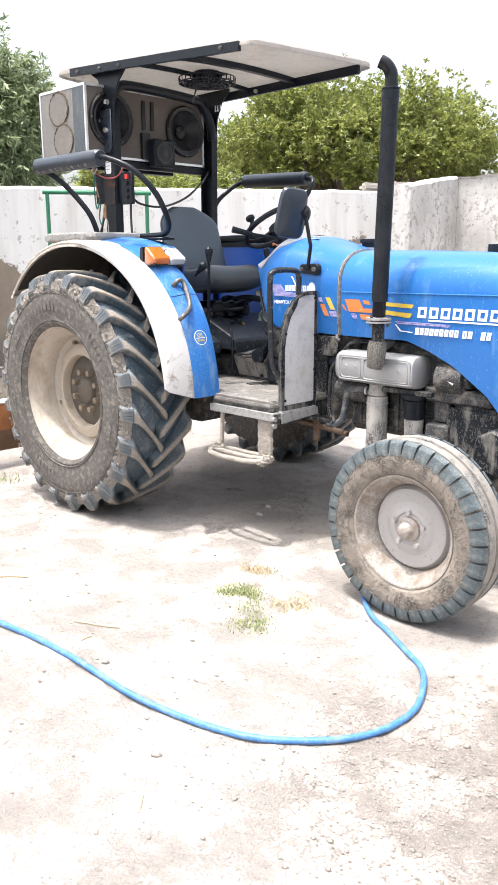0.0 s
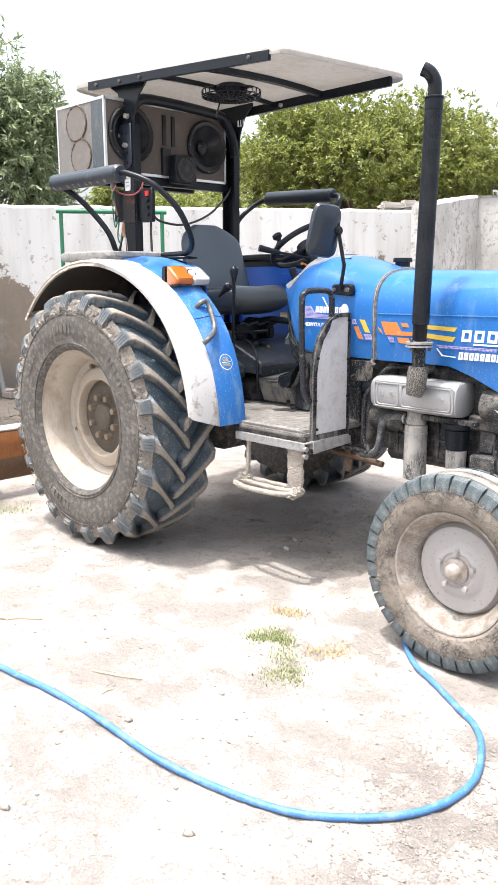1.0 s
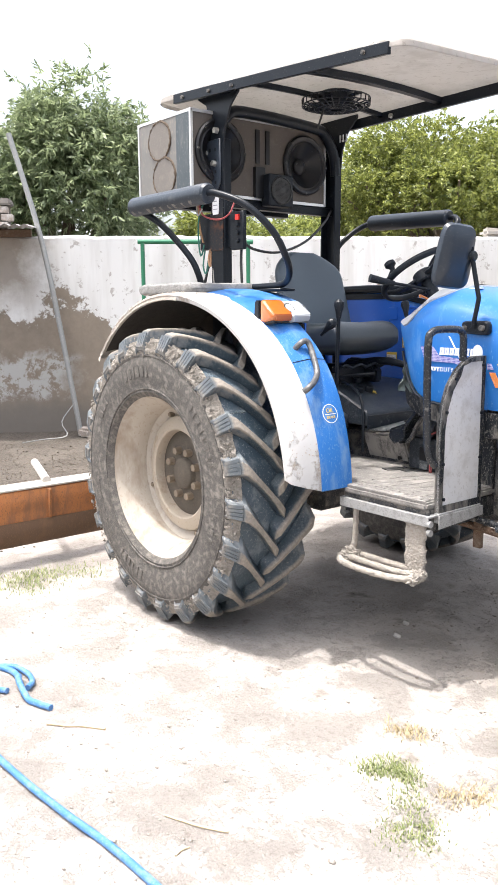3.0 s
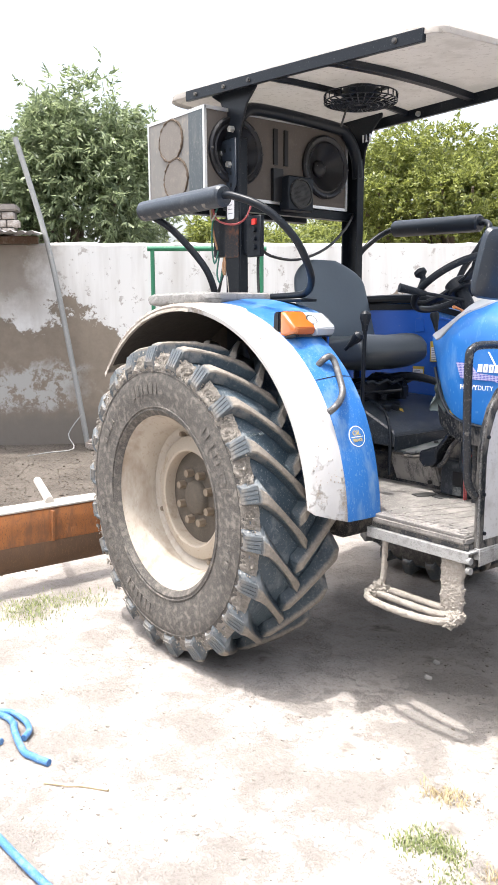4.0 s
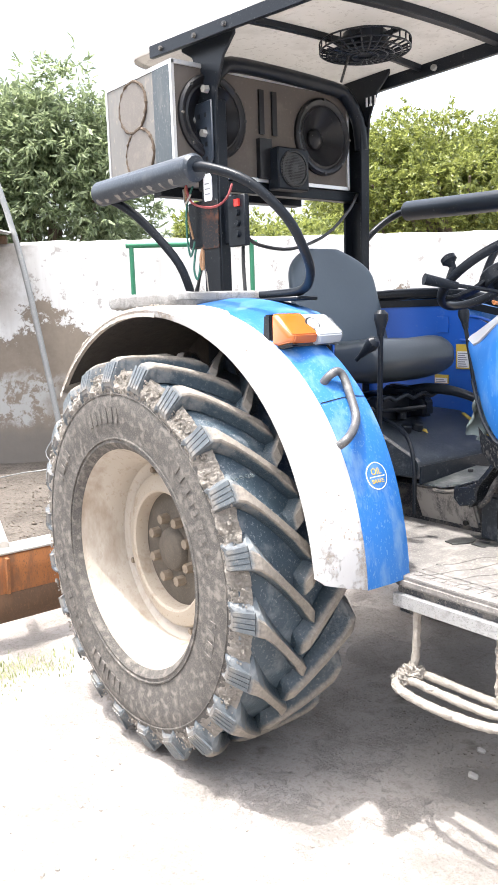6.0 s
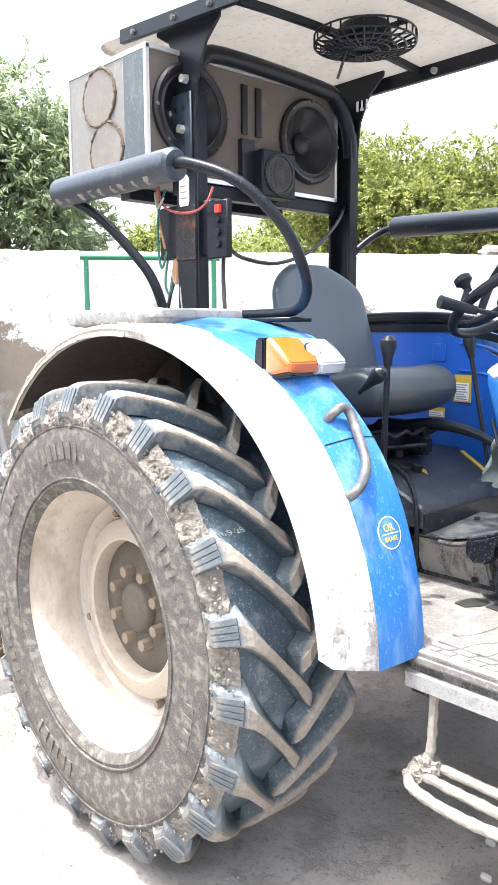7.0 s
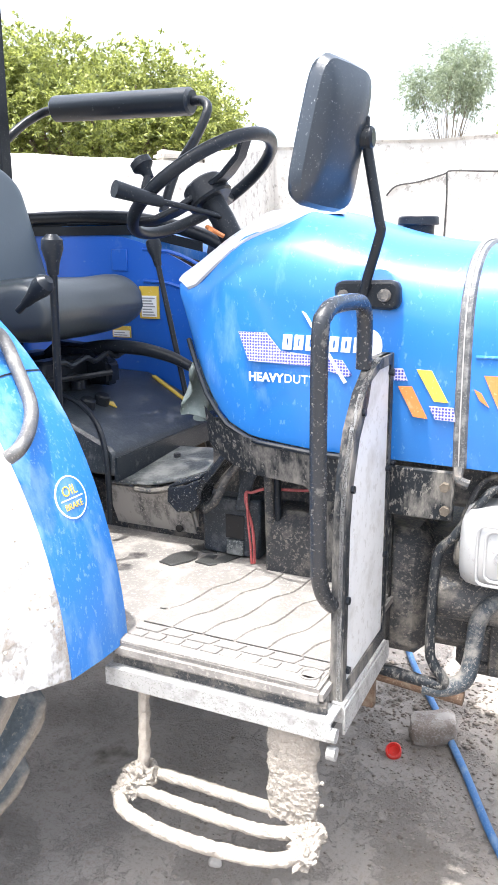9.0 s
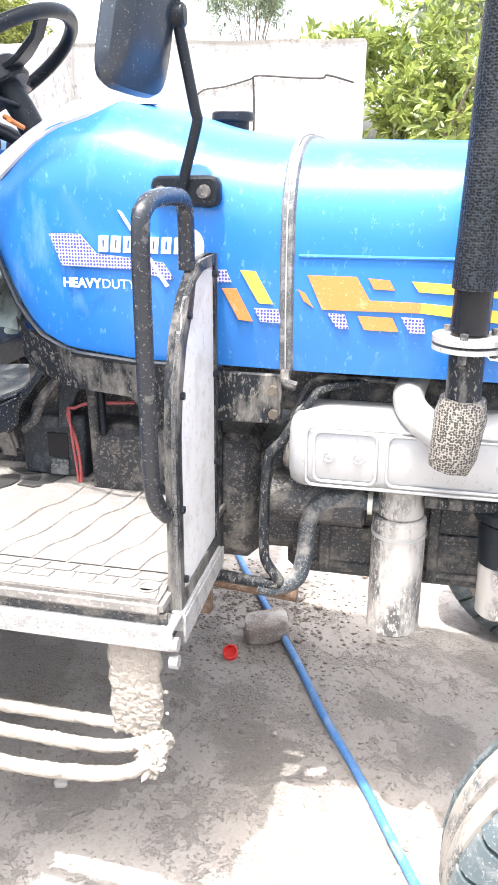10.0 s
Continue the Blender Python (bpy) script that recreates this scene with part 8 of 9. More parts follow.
# ---- loudspeaker cabinet behind the posts ----
def loudspeaker():
    box = thing("loudspeaker_cabinet", "weathered grey loudspeaker cabinet with two large cones under the canopy", "loudspeaker")
    x0, x1, y0, y1, z0, z1 = -0.800, -0.385, -0.600, 0.350, 2.085, 2.500
    x1 = -0.295
    shell = Shape().box((x0, y0, z0), (x1 - 0.012, y1, z1))
    shell.f.remove((1, 2, 6, 5))
    part("cabinet", shell, BOX_GREY, box, "scuffed grey laminate cabinet")
    # front board with a round opening for each cone
    board, fx = Shape(), x1 - 0.004
    lo, hi, cuts = z0 + 0.010, z1 - 0.010, ((-0.415, 2.310), (0.185, 2.298))
    edges = [y0 + 0.010, cuts[0][0] - 0.170, cuts[0][0] + 0.170, cuts[1][0] - 0.155, cuts[1][0] + 0.155, y1 - 0.010]
    for k in (0, 2, 4):
        board.add([(fx, edges[k], lo), (fx, edges[k + 1], lo), (fx, edges[k + 1], hi), (fx, edges[k], hi)], [(0, 1, 2, 3)])
    for (cy, cz), (ya, yb) in zip(cuts, ((edges[1], edges[2]), (edges[3], edges[4]))):
        ring, frame_ = [], []
        for k in range(48):
            a = 2 * math.pi * k / 48
            ca, sa = math.cos(a), math.sin(a)
            ring.append((fx, cy + 0.146 * ca, cz + 0.146 * sa))
            reach = min(((yb - cy) if ca > 0 else (ya - cy)) / ca if abs(ca) > 1e-6 else 9, ((hi - cz) if sa > 0 else (lo - cz)) / sa if abs(sa) > 1e-6 else 9)
            frame_.append((fx, cy + reach * ca, cz + reach * sa))
        board.grid([frame_, ring], False, True)
        for py, pz in ((ya, lo), (yb, lo), (yb, hi), (ya, hi)):
            near_two = sorted(range(48), key=lambda q: (frame_[q][1] - py) ** 2 + (frame_[q][2] - pz) ** 2)[:2]
            board.add([(fx, py, pz), frame_[near_two[0]], frame_[near_two[1]]], [(0, 1, 2)])
    part("front_board", board, BOX_FRONT, box, "brown-grey front board")
    for a, b in (((x0, y0 - 0.003, z1 - 0.012), (x1, y0 + 0.010, z1 + 0.003)), ((x1 - 0.012, y0 - 0.004, z0), (x1 + 0.003, y0 + 0.010, z1)), ((x1 - 0.012, y0, z1 - 0.012), (x1 + 0.003, y1, z1 + 0.004)), ((x1 - 0.012, y0, z0 - 0.003), (x1 + 0.003, y1, z0 + 0.012)), ((x1 - 0.012, y1 - 0.010, z0), (x1 + 0.003, y1 + 0.003, z1)), ((x0 - 0.003, y0 - 0.004, z0), (x0 + 0.010, y0 + 0.010, z1))):
        part("edge_trim", Shape().box(a, b), TRIM_ALU, box, "bright edge trim")
    part("side_board", Shape().box((-0.425, y0 - 0.004, z0 + 0.004), (x1 - 0.014, y0 + 0.002, z1 - 0.014)), BOX_SLATE, box, "slate-grey strip of the side")

    def cone(y, z, r):
        rows = []
        for rr, d in ((r * 1.10, 0.0), (r * 1.10, 0.014), (r * 1.04, 0.022), (r * 0.96, 0.020), (r * 0.90, 0.012), (r * 0.84, 0.016), (r * 0.78, 0.004), (r * 0.30, -0.05), (r * 0.28, -0.035), (r * 0.15, -0.02), (0.001, -0.016)):
            rows.append([(x1 - 0.003 + d, y + rr * math.cos(a), z + rr * math.sin(a)) for a in (2 * math.pi * k / 40 for k in range(40))])
        w = part("woofer", Shape().grid(rows, False, True), CONE, box, "black paper speaker cone")
        for k in range(8):
            a = 2 * math.pi * k / 8
            part("screw", Shape().rod((x1 + 0.012, y + r * 1.03 * math.cos(a), z + r * 1.03 * math.sin(a)), (x1 + 0.022, y + r * 1.03 * math.cos(a), z + r * 1.03 * math.sin(a)), 0.006, n=8), IRON, w)
        part("cone_mark", Shape().box((x1 - 0.035, y - 0.03, z + 0.005), (x1 - 0.030, y + 0.03, z + 0.014)), DECAL_WHITE, w)

    cone(0.185, 2.298, 0.148)
    cone(-0.415, 2.310, 0.148)
    part("tweeter_box", Shape().box((x1 - 0.002, -0.135, z0 - 0.035), (x1 + 0.070, 0.040, z0 + 0.135)), BLACK, box, "black tweeter housing", bevel=0.006)
    rows = []
    for rr, d in ((0.076, 0.0), (0.076, 0.006), (0.066, 0.010), (0.064, 0.004), (0.001, 0.010)):
        rows.append([(x1 + 0.070 + d, -0.048 + rr * math.cos(a), z0 + 0.050 + rr * math.sin(a)) for a in (2 * math.pi * k / 28 for k in range(28))])
    part("tweeter_grille", Shape().grid(rows, False, True), MESH_GRILLE, box, "perforated tweeter grille")
    part("slot_bar", Shape().box((x1 - 0.004, -0.175, z0 + 0.19), (x1 + 0.006, -0.150, z1 - 0.05)), CONE, box)
    part("slot_bar", Shape().box((x1 - 0.004, -0.105, z0 + 0.19), (x1 + 0.006, -0.080, z1 - 0.05)), CONE, box)
    part("side_block", Shape().box((x1 - 0.004, -0.19, z0 + 0.01), (x1 + 0.02, -0.125, z0 + 0.17)), CONE, box)
    # round caps on the side
    for x, z in ((-0.585, 2.385), (-0.545, 2.195)):
        rows = []
        for rr, d in ((0.104, 0.0), (0.104, 0.003), (0.1025, 0.005), (0.101, 0.005), (0.001, 0.005)):
            rows.append([(x + rr * math.cos(a), y0 - d, z + rr * 0.93 * math.sin(a)) for a in (2 * math.pi * k / 36 for k in range(36))])
        cover = part("side_cap", Shape().grid(rows, False, True), CAP_GREY, box, "round grey side cover with a rough edge")
        rim = [(x + 0.105 * math.cos(a), y0 - 0.003, z + 0.098 * math.sin(a)) for a in np.linspace(0, 6.283, 61)]
        part("cap_edge", Shape().tube(rim, 0.0045, 8, False, soft=1), CAP_EDGE, cover, "rough brown edge of dried glue", lumps=0.005, lump_scale=60)
    part("bottom_bracket", Shape().box((-0.62, -0.50, z0 - 0.045), (-0.56, 0.30, z0 - 0.004)).box((-0.36, -0.45, z0 - 0.05), (-0.31, 0.43, z0 - 0.004)), BLACK, box, "black angle-iron bracket", bevel=0.003)


loudspeaker()


def cabin_fan():
    fan = thing("cabin_fan", "small black caged fan hung under the canopy", "fan")
    c = Vector((0.155, -0.015, 2.540))
    rings = Shape()
    for r, z in ((0.172, 0.0), (0.172, -0.03), (0.14, -0.040), (0.11, -0.046), (0.085, -0.048), (0.05, -0.05)):
        rings.tube([c + Vector((r * math.cos(a), r * math.sin(a), z)) for a in np.linspace(0, 6.283, 33)], 0.0035, 6, False, soft=1)
    part("cage", rings, BLACK, fan, "black wire cage")
    for k in range(28):
        a = 2 * math.pi * k / 28
        w = Vector((math.cos(a), math.sin(a), 0))
        part("cage_wire", Shape().tube([c + w * 0.172, c + w * 0.172 + Vector((0, 0, -0.03)), c + w * 0.11 + Vector((0, 0, -0.046)), c + w * 0.03 + Vector((0, 0, -0.05))], 0.0036, 5, soft=1), BLACK, fan)
    part("motor", Shape().rod(c + Vector((0, 0, -0.045)), c + Vector((0, 0, 0.035)), 0.095, 0.085, 24), BLACK, fan, bevel=0.006)
    for k in range(4):
        a = math.pi / 2 * k + 0.3
        w, q = Vector((math.cos(a), math.sin(a), 0)), Vector((-math.sin(a), math.cos(a), 0))
        part("blade", Shape().add([c + w * 0.045 + q * 0.02 + Vector((0, 0, -0.01)), c + w * 0.14 + q * 0.045 + Vector((0, 0, -0.004)), c + w * 0.14 - q * 0.03 + Vector((0, 0, -0.026)), c + w * 0.045 - q * 0.02 + Vector((0, 0, -0.02)), c + w * 0.045 + q * 0.02 + Vector((0, 0, -0.013)), c + w * 0.14 + q * 0.045 + Vector((0, 0, -0.007)), c + w * 0.14 - q * 0.03 + Vector((0, 0, -0.029)), c + w * 0.045 - q * 0.02 + Vector((0, 0, -0.023))], [(0, 1, 2, 3), (7, 6, 5, 4), (0, 4, 5, 1), (1, 5, 6, 2), (2, 6, 7, 3), (3, 7, 4, 0)]), PLASTIC, fan)
    part("bracket", Shape().box((c.x - 0.17, c.y - 0.012, 2.536), (c.x + 0.17, c.y + 0.012, 2.545)).box((c.x - 0.012, c.y - 0.012, 2.54), (c.x + 0.012, c.y + 0.012, 2.575)), BLACK, fan)
    part("cord", Shape().tube([c + Vector((-0.03, -0.05, -0.03)), c + Vector((-0.04, -0.07, -0.10)), c + Vector((-0.06, -0.07, -0.14))], 0.005, 6), WIRE, fan)


cabin_fan()


def scraper():
    """The orange levelling blade behind the tractor."""
    s = thing("levelling_blade", "rusting orange levelling blade behind the tractor", "farm implement")
    # raised off the ground by shrinking it towards the camera, fitted to that view
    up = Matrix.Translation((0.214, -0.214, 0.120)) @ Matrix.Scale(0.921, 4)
    prof = [(-1.66, 0.372), (-1.505, 0.372), (-1.495, 0.365), (-1.497, 0.25), (-1.500, 0.17), (-1.485, 0.12), (-1.50, 0.07), (-1.53, 0.022), (-1.56, 0.002), (-1.575, 0.006), (-1.545, 0.06), (-1.53, 0.12), (-1.525, 0.25), (-1.525, 0.352), (-1.66, 0.352)]
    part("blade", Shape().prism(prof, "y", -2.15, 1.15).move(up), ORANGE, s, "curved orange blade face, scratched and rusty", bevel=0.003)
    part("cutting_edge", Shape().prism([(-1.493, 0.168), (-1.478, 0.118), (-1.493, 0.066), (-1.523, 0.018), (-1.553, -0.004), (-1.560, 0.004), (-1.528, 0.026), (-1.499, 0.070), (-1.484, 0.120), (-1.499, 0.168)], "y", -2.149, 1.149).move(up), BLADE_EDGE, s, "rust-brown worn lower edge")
    part("top_flange", Shape().box((-1.665, -2.15, 0.373), (-1.492, 1.15, 0.385)).move(up), CONCRETE, s, "pale top flange", bevel=0.002)
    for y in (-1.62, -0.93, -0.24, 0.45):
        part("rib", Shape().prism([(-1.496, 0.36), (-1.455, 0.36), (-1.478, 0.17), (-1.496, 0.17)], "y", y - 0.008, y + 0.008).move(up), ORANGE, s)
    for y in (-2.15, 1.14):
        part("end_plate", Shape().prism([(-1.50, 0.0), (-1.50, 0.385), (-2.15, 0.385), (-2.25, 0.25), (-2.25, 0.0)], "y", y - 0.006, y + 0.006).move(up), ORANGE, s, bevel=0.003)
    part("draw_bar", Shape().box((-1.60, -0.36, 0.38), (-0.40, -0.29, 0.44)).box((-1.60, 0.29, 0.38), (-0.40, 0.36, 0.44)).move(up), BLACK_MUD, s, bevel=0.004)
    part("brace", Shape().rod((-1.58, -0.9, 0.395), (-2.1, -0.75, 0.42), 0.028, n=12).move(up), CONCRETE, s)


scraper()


def hose():
    way = [(-0.35, -2.02), (0.1, -2.14), (0.5, -2.17), (0.866, -2.156), (1.17, -2.125), (1.381, -2.095), (1.66, -2.07), (1.906, -2.049), (2.105, -2.007), (2.284, -1.962), (2.415, -1.909), (2.532, -1.82), (2.639, -1.692), (2.692, -1.55), (2.689, -1.395), (2.627, -1.247), (2.539, -1.131), (2.403, -1.043), (2.251, -0.945), (2.095, -0.852), (1.96, -0.72), (1.87, -0.56), (1.793, -0.439), (1.72, -0.306), (1.642, -0.158), (1.513, 0.069), (1.392, 0.318), (1.247, 0.593), (1.107, 0.855), (0.93, 1.25), (0.70, 1.7)]
    dense = spline([Vector((x, y, 0)) for x, y in way], 8)
    zs = [ground_height(p.x, p.y, True) for p in dense]
    pts = [(p.x, p.y, sum(zs[max(0, i - 5):i + 6]) / len(zs[max(0, i - 5):i + 6]) + 0.0125) for i, p in enumerate(dense)]
    tagged(part("water_hose", Shape().tube(pts, 0.0118, 12, soft=1), HOSE), "blue plastic water hose lying across the ground", "hose")
    end = [(0.525, -1.871), (0.46, -1.893), (0.40, -1.908), (0.30, -1.90), (0.22, -1.87), (0.12, -1.87), (-0.02, -1.95)]
    dense = spline([Vector((x, y, 0)) for x, y in end], 8)
    pts = [(p.x, p.y, ground_height(p.x, p.y, True) + 0.012 + 0.03 * math.exp(-((i - 26) / 6.0) ** 2)) for i, p in enumerate(dense)]
    tagged(part("hose_end", Shape().tube(pts, 0.0128, 12, soft=1), HOSE), "cut end of the blue hose beside the coil", "hose")
    loop = [(0.20 + 0.13 * math.cos(a), -1.90 + 0.08 * math.sin(a)) for a in np.linspace(0.3, 5.6, 10)]
    dense = spline([Vector((x, y, 0)) for x, y in loop], 6)
    pts = [(p.x, p.y, ground_height(p.x, p.y, True) + 0.013) for p in dense]
    tagged(part("hose_loop", Shape().tube(pts, 0.0118, 12, soft=1), HOSE), "small loop of blue hose on the ground", "hose")


hose()


def brick_and_cap():
    z = ground_height(1.262, 0.43)
    m, rows = Matrix.Translation((1.285, 0.43, z + 0.036)) @ pose(0, 0, 0, 4, -6, 22), []
    for i in range(17):
        e = -1.5707 + 3.1414 * i / 16
        row = []
        for k in range(28):
            a = 2 * math.pi * k / 28
            d = [math.copysign(abs(v) ** 0.45, v) for v in (math.cos(e) * math.cos(a), math.cos(e) * math.sin(a), math.sin(e))]
            g = 1 + 0.14 * noise.fractal(Vector(d) * 1.6, 0.8, 2.0, 4)
            row.append(m @ Vector((0.072 * d[0] * g, 0.050 * d[1] * g, 0.040 * d[2] * g)))
        rows.append(row)
    ob = part("loose_brick", Shape().grid(rows, False, True), BRICK)
    tagged(ob, "broken earth-brown lump of brick under the tractor", "brick")
    x, y = 1.195, 0.295
    z = ground_height(x, y)
    rows = []
    for r, h in ((0.024, 0.0), (0.024, 0.014), (0.021, 0.016), (0.019, 0.014), (0.018, 0.003), (0.001, 0.003)):
        rows.append([(x + r * math.cos(a), y + r * math.sin(a) - h * 0.4, z + 0.004 + h + 0.012 * math.sin(a) * r / 0.024) for a in (2 * math.pi * k / 24 for k in range(24))])
    tagged(part("bottle_cap", Shape().grid(rows, False, True), RED), "small red plastic bottle cap on the ground", "bottle cap")
    for x, y, s in ((0.834, -0.184, 0.020), (0.912, -0.337, 0.022)):
        z = ground_height(x, y)
        tagged(part("pale_stone", Shape().obox(Matrix.Translation((x, y, z + 0.006)) @ pose(0, 0, 0, 10, 20, 30), (s * 1.5, s, s * 0.8)), CONCRETE, bevel=0.005), "small white stone in the shade", "stone")


brick_and_cap()


def twigs():
    for pts, r in (([(1.351, -1.893), (1.437, -1.856), (1.527, -1.791)], 0.004), ([(1.522, -1.97), (1.51, -1.94), (1.51, -1.915)], 0.003), ([(0.62, -1.93), (0.70, -1.86), (0.80, -1.79)], 0.005), ([(2.25, -2.25), (2.32, -2.28), (2.42, -2.38)], 0.003)):
        dense = spline([Vector((x, y, 0)) for x, y in pts], 4)
        tagged(part("twig", Shape().tube([(p.x, p.y, ground_height(p.x, p.y) + r) for p in dense], r, 6, soft=1), STRAW), "dry twig on the ground", "twig", "twigs on the yard")


twigs()


def grass(name, spots, count, height, spread, material, label, seed):
    """A tuft of short blades."""
    rng = random.Random(seed)
    vs, fs = [], []
    for i in range(count):
        cx, cy = rng.choice(spots)
        x, y = rng.gauss(cx, spread), rng.gauss(cy, spread)
        h = height * rng.uniform(0.4, 1.0)
        a, lean = rng.uniform(0, 6.28), rng.uniform(0.2, 1.3) * h
        w = rng.uniform(0.0012, 0.0026)
        z = ground_height(x, y)
        dx, dy = math.cos(a), math.sin(a)
        k = len(vs)
        vs += [(x - dy * w, y + dx * w, z), (x + dy * w, y - dx * w, z), (x + dy * w * 0.8 + dx * lean * 0.45, y - dx * w * 0.8 + dy * lean * 0.45, z + h * 0.6), (x - dy * w * 0.8 + dx * lean * 0.45, y + dx * w * 0.8 + dy * lean * 0.45, z + h * 0.6),
               (x + dx * lean, y + dy * lean, z + h * 0.9), (x + dx * lean * 1.02, y + dy * lean * 1.02, z + h * 0.9)]
        fs += [(k, k + 1, k + 2, k + 3), (k + 3, k + 2, k + 4, k + 5)]
    ob = new(name, quick_mesh(name, vs, fs, material))
    return tagged(ob, label, "grass", kind="stuff")


grass("grass_tuft", [(1.57, -1.22), (1.595, -1.15), (1.66, -1.155)], 820, 0.018, 0.030, GRASS, "tuft of short green grass on dry earth", 1)
grass("grass_tuft", [(1.80, -1.38), (1.83, -1.29), (1.87, -1.34), (1.74, -1.25)], 640, 0.016, 0.034, GRASS, "thin tuft of yellowing grass", 2)
grass("grass_tuft", [(1.80, -1.12), (1.86, -1.02), (1.85, -1.07)], 300, 0.022, 0.03, GRASS_DRY, "dried brown grass tuft", 3)
grass("grass_tuft", [(1.465, -0.964), (1.52, -0.935)], 260, 0.025, 0.03, GRASS_DRY, "dried grass on the earth", 4)
grass("grass_tuft", [(-0.92, -1.385), (-0.92, -1.21), (-0.85, -1.06), (-0.79, -1.38), (-0.95, -1.3)], 1000, 0.03, 0.08, GRASS, "sparse grass beside the tyre", 5)
grass("grass_tuft", [(-1.4, -1.5), (-1.2, -1.6)], 250, 0.04, 0.08, GRASS_DRY, "dry grass beside the blade", 6)

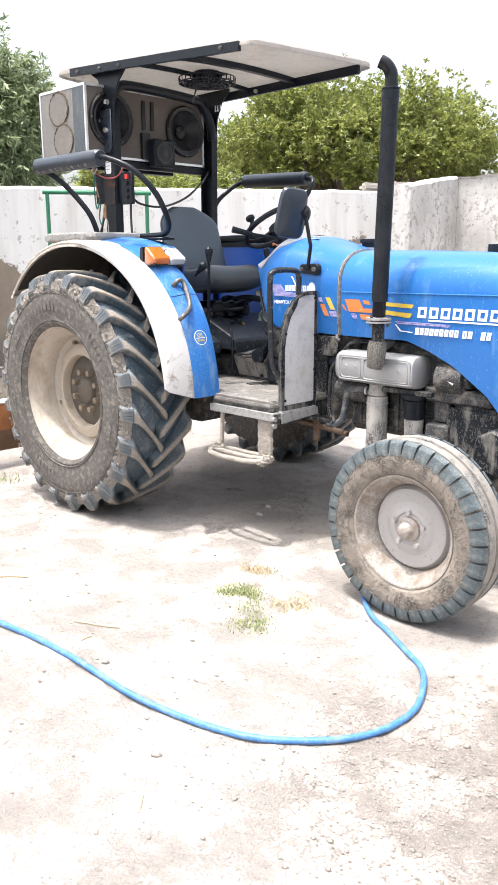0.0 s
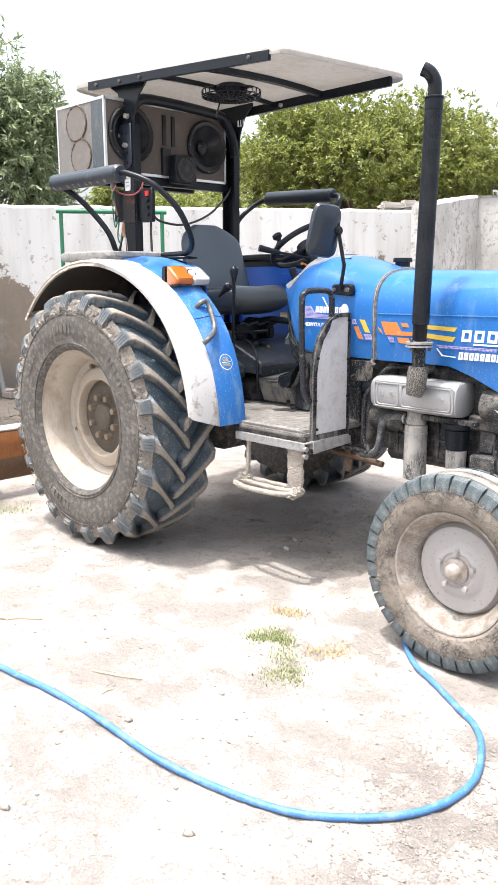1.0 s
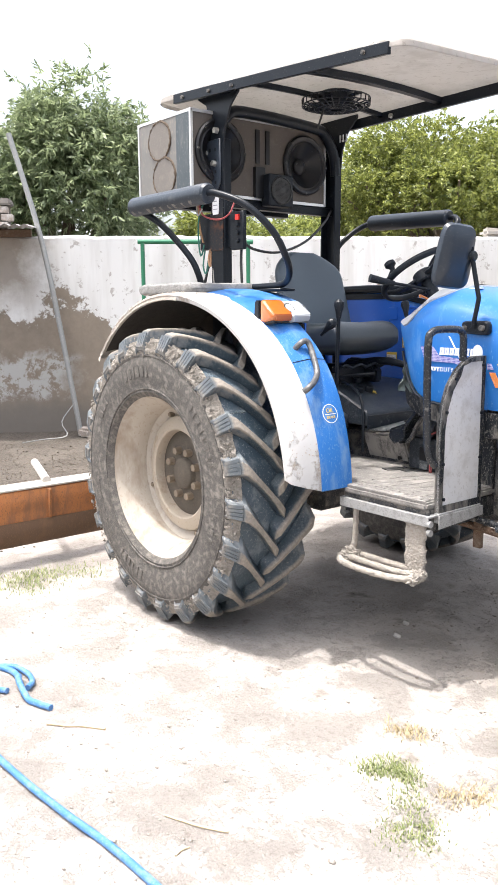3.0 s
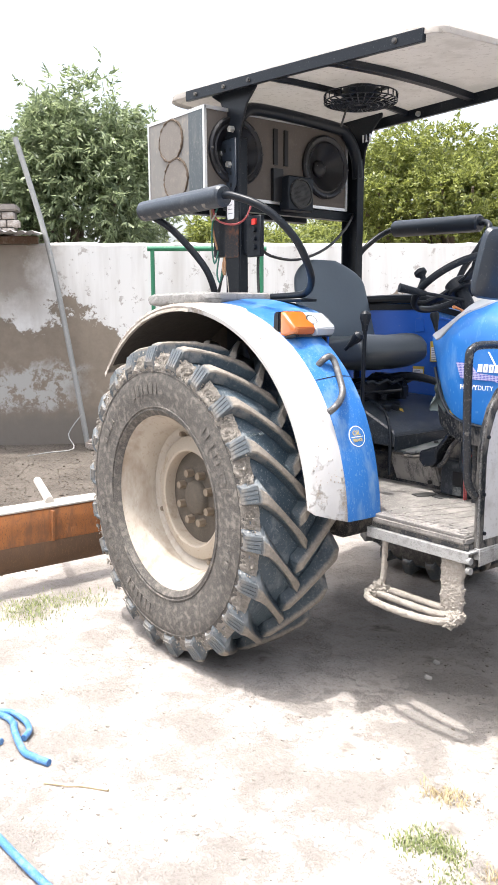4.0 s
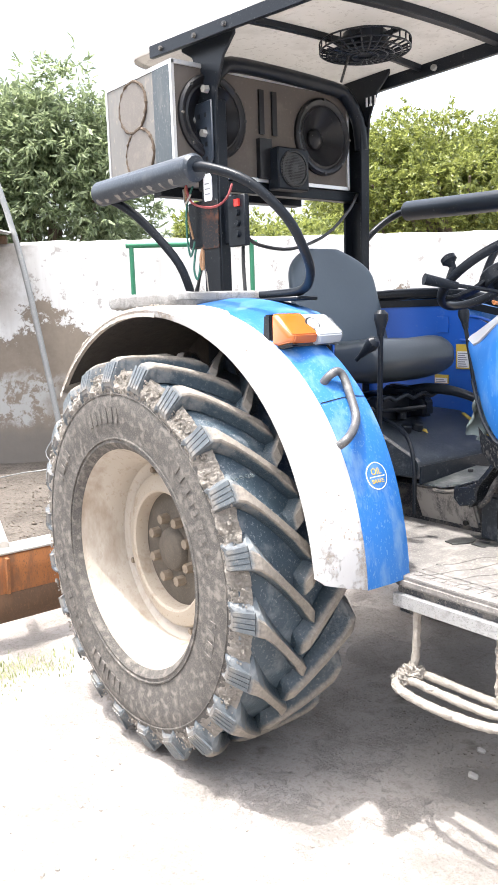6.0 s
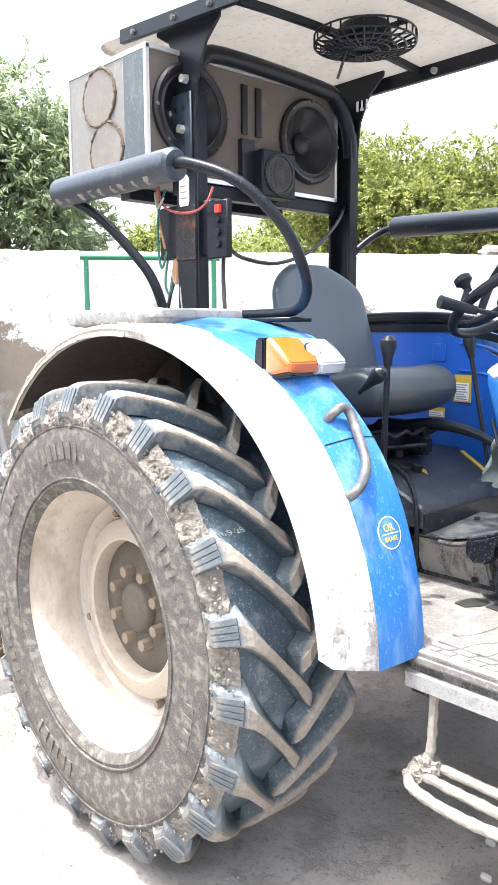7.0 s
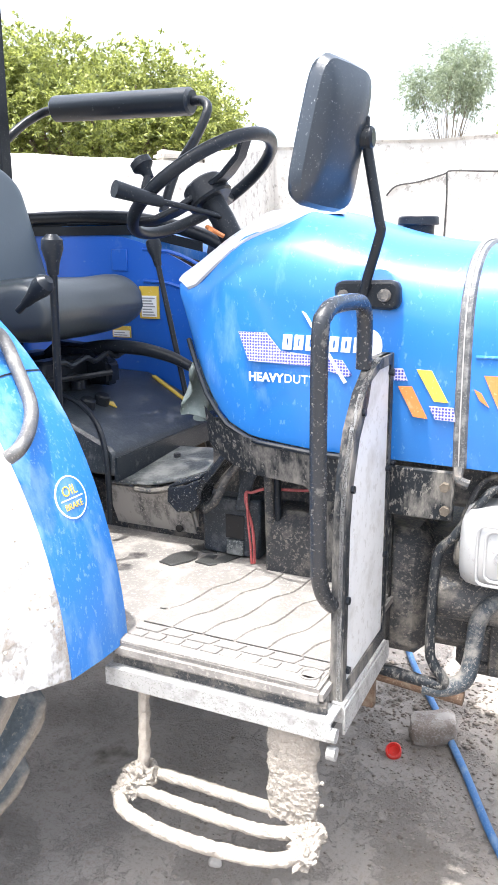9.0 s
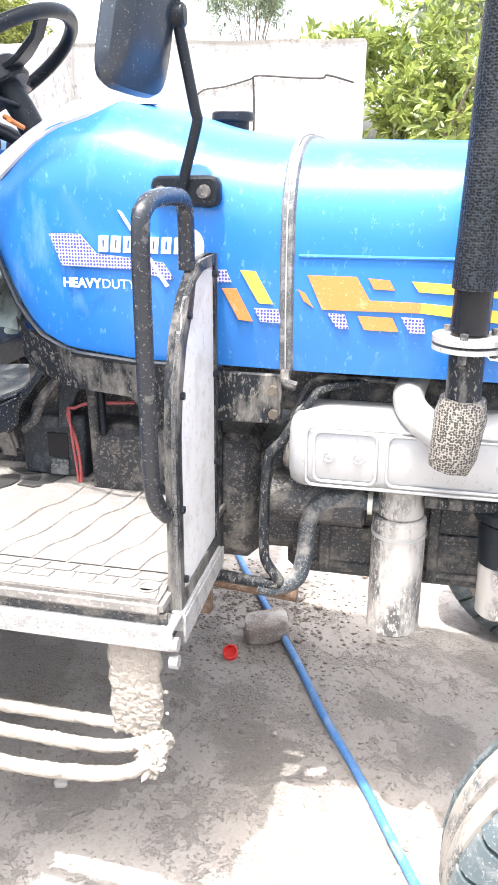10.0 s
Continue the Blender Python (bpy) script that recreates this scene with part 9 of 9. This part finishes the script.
# ---- trees beyond the walls ----
def tree(name, foot, crown, label, leaf_mat, leaf_len, leaf_wide, clusters, per, seed, droop=0.3, trunk_r=0.16, lobes=14, wiry=0.0, lump=(0.24, 0.44)):
    """A tapered trunk with limbs; the crown is a swarm of leaf sprays round lobes of uneven size."""
    rng = random.Random(seed)
    npr = np.random.default_rng(seed)
    t = thing(name, label, "tree")
    fx, fy = foot
    cx, cy, cz, rx, rz = crown
    base = Vector((fx, fy, ground_height(fx, fy, False) - 0.05))
    fork = Vector((fx + (cx - fx) * 0.4, fy + (cy - fy) * 0.4, max(0.9, (cz - rz) * 0.75)))
    trunk = Shape().tube([base, base.lerp(fork, 0.5) + Vector((rng.uniform(-0.1, 0.1), rng.uniform(-0.1, 0.1), 0)), fork], [trunk_r, trunk_r * 0.7], 10)
    part("trunk", trunk, BARK, t)
    heads = []
    limbs = Shape()
    for i in range(lobes):
        a, e = rng.uniform(0, 6.283), math.asin(rng.uniform(-0.55, 0.98))
        d = rng.uniform(0.55, 0.86)
        c = Vector((cx + rx * d * math.cos(e) * math.cos(a), cy + rx * d * math.cos(e) * math.sin(a), cz + rz * d * math.sin(e)))
        heads.append((c, rng.uniform(*lump) * rx))
        mid = fork.lerp(c, 0.5) + Vector((rng.uniform(-0.2, 0.2), rng.uniform(-0.2, 0.2), -0.15))
        limbs.tube([fork, mid, c], [trunk_r * 0.45, trunk_r * 0.10], 6, soft=3)
    heads.append((Vector((cx, cy, cz)), 0.5 * rx))
    part("limb", limbs, BARK, t)
    dirs, pos, lens_ = [], [], []
    for i in range(clusters):
        c, r = heads[int(rng.random() * len(heads))]
        u = Vector((rng.gauss(0, 1), rng.gauss(0, 1), rng.gauss(0, 1))).normalized()
        p = c + Vector((u.x * r, u.y * r, u.z * r * rz / rx * 1.15)) * rng.uniform(0.35, 1.06) ** 0.6
        if rng.random() < wiry:
            p += u * rng.uniform(0.1, 0.45) * r
        tip = (u * 0.7 + Vector((rng.gauss(0, 0.5), rng.gauss(0, 0.5), rng.gauss(0.1, 0.4)))).normalized()
        for k in range(per):
            w = (tip + Vector((rng.gauss(0, 0.75), rng.gauss(0, 0.75), rng.gauss(0, 0.6) - droop))).normalized()
            pos.append(p + tip * (leaf_len * rng.uniform(-0.6, 0.9)))
            dirs.append(w)
            lens_.append(leaf_len * rng.uniform(0.6, 1.15))
    pos, dirs = np.array([tuple(p) for p in pos]), np.array([tuple(d) for d in dirs])
    ln = np.array(lens_)[:, None]
    up = npr.normal(size=dirs.shape) + np.array([0, 0, 0.8])
    side = np.cross(dirs, up)
    side /= np.linalg.norm(side, axis=1)[:, None] + 1e-6
    nrm = np.cross(side, dirs)
    wd = ln * leaf_wide
    a = pos
    b = pos + dirs * ln * 0.45 + side * wd * 0.5 - nrm * wd * 0.12
    c = pos + dirs * ln - nrm * ln * 0.10
    d = pos + dirs * ln * 0.45 - side * wd * 0.5 - nrm * wd * 0.12
    verts = np.stack([a, b, c, d], 1).reshape(-1, 3)
    q = np.arange(len(pos))[:, None] * 4
    faces = np.concatenate([np.concatenate([q, q + 1, q + 2], 1), np.concatenate([q, q + 2, q + 3], 1)], 0)
    ob = new("crown", quick_mesh("crown", verts, faces, leaf_mat))
    ob.parent = t
    tagged(ob, kind="stuff")
    return t


tree("tree", (-8.3, 2.7), (-8.15, 2.7, 3.25, 1.3, 1.85), "leafy dark green tree behind the whitewashed wall", LEAF_DEEP, 0.13, 0.27, 4000, 12, 11, 0.55, 0.14, 20, 0.15)
tree("tree", (-9.7, 1.7), (-9.7, 1.75, 2.75, 0.95, 1.25), "lower dark green tree behind the shed", LEAF_DEEP, 0.13, 0.30, 1300, 11, 12, 0.55, 0.12, 12, 0.1)
tree("tree", (-15.9, 22.4), (-15.9, 22.4, 5.2, 5.8, 3.05), "broad yellow-green tree beyond the wall", LEAF_YELLOW, 0.165, 0.42, 17000, 13, 13, 0.15, 0.40, 80, 0.22, (0.13, 0.26))
tree("tree", (-9.6, 7.4), (-9.6, 7.4, 2.55, 2.2, 1.0), "low green bushy tree behind the wall", LEAF_YELLOW, 0.12, 0.36, 3600, 11, 14, 0.3, 0.14, 14, 0.2)
tree("tree", (-4.8, 28.0), (-4.65, 28.0, 6.75, 1.65, 1.5), "tall pale feathery tree far beyond the wall", LEAF_PALE, 0.20, 0.15, 1700, 9, 15, 0.7, 0.05, 26, 0.7, (0.18, 0.36))
tree("tree", (1.7, 8.2), (1.85, 8.2, 2.25, 1.15, 1.1), "fresh green tree beside the end of the cement wall", LEAF_FRESH, 0.15, 0.34, 900, 9, 16, 0.05, 0.09, 20, 0.3, (0.16, 0.34))
tree("tree", (3.2, 14.0), (3.0, 14.0, 4.2, 2.2, 1.9), "pale tree beyond the cement wall", LEAF_PALE, 0.24, 0.25, 1500, 8, 17, 0.4, 0.14, 12, 0.4)
tree("tree", (-1.0, 9.5), (0.6, 8.6, 2.45, 0.75, 0.42), "fresh green twigs above the cement wall", LEAF_FRESH, 0.16, 0.34, 160, 8, 18, 0.05, 0.06, 6, 0.5)
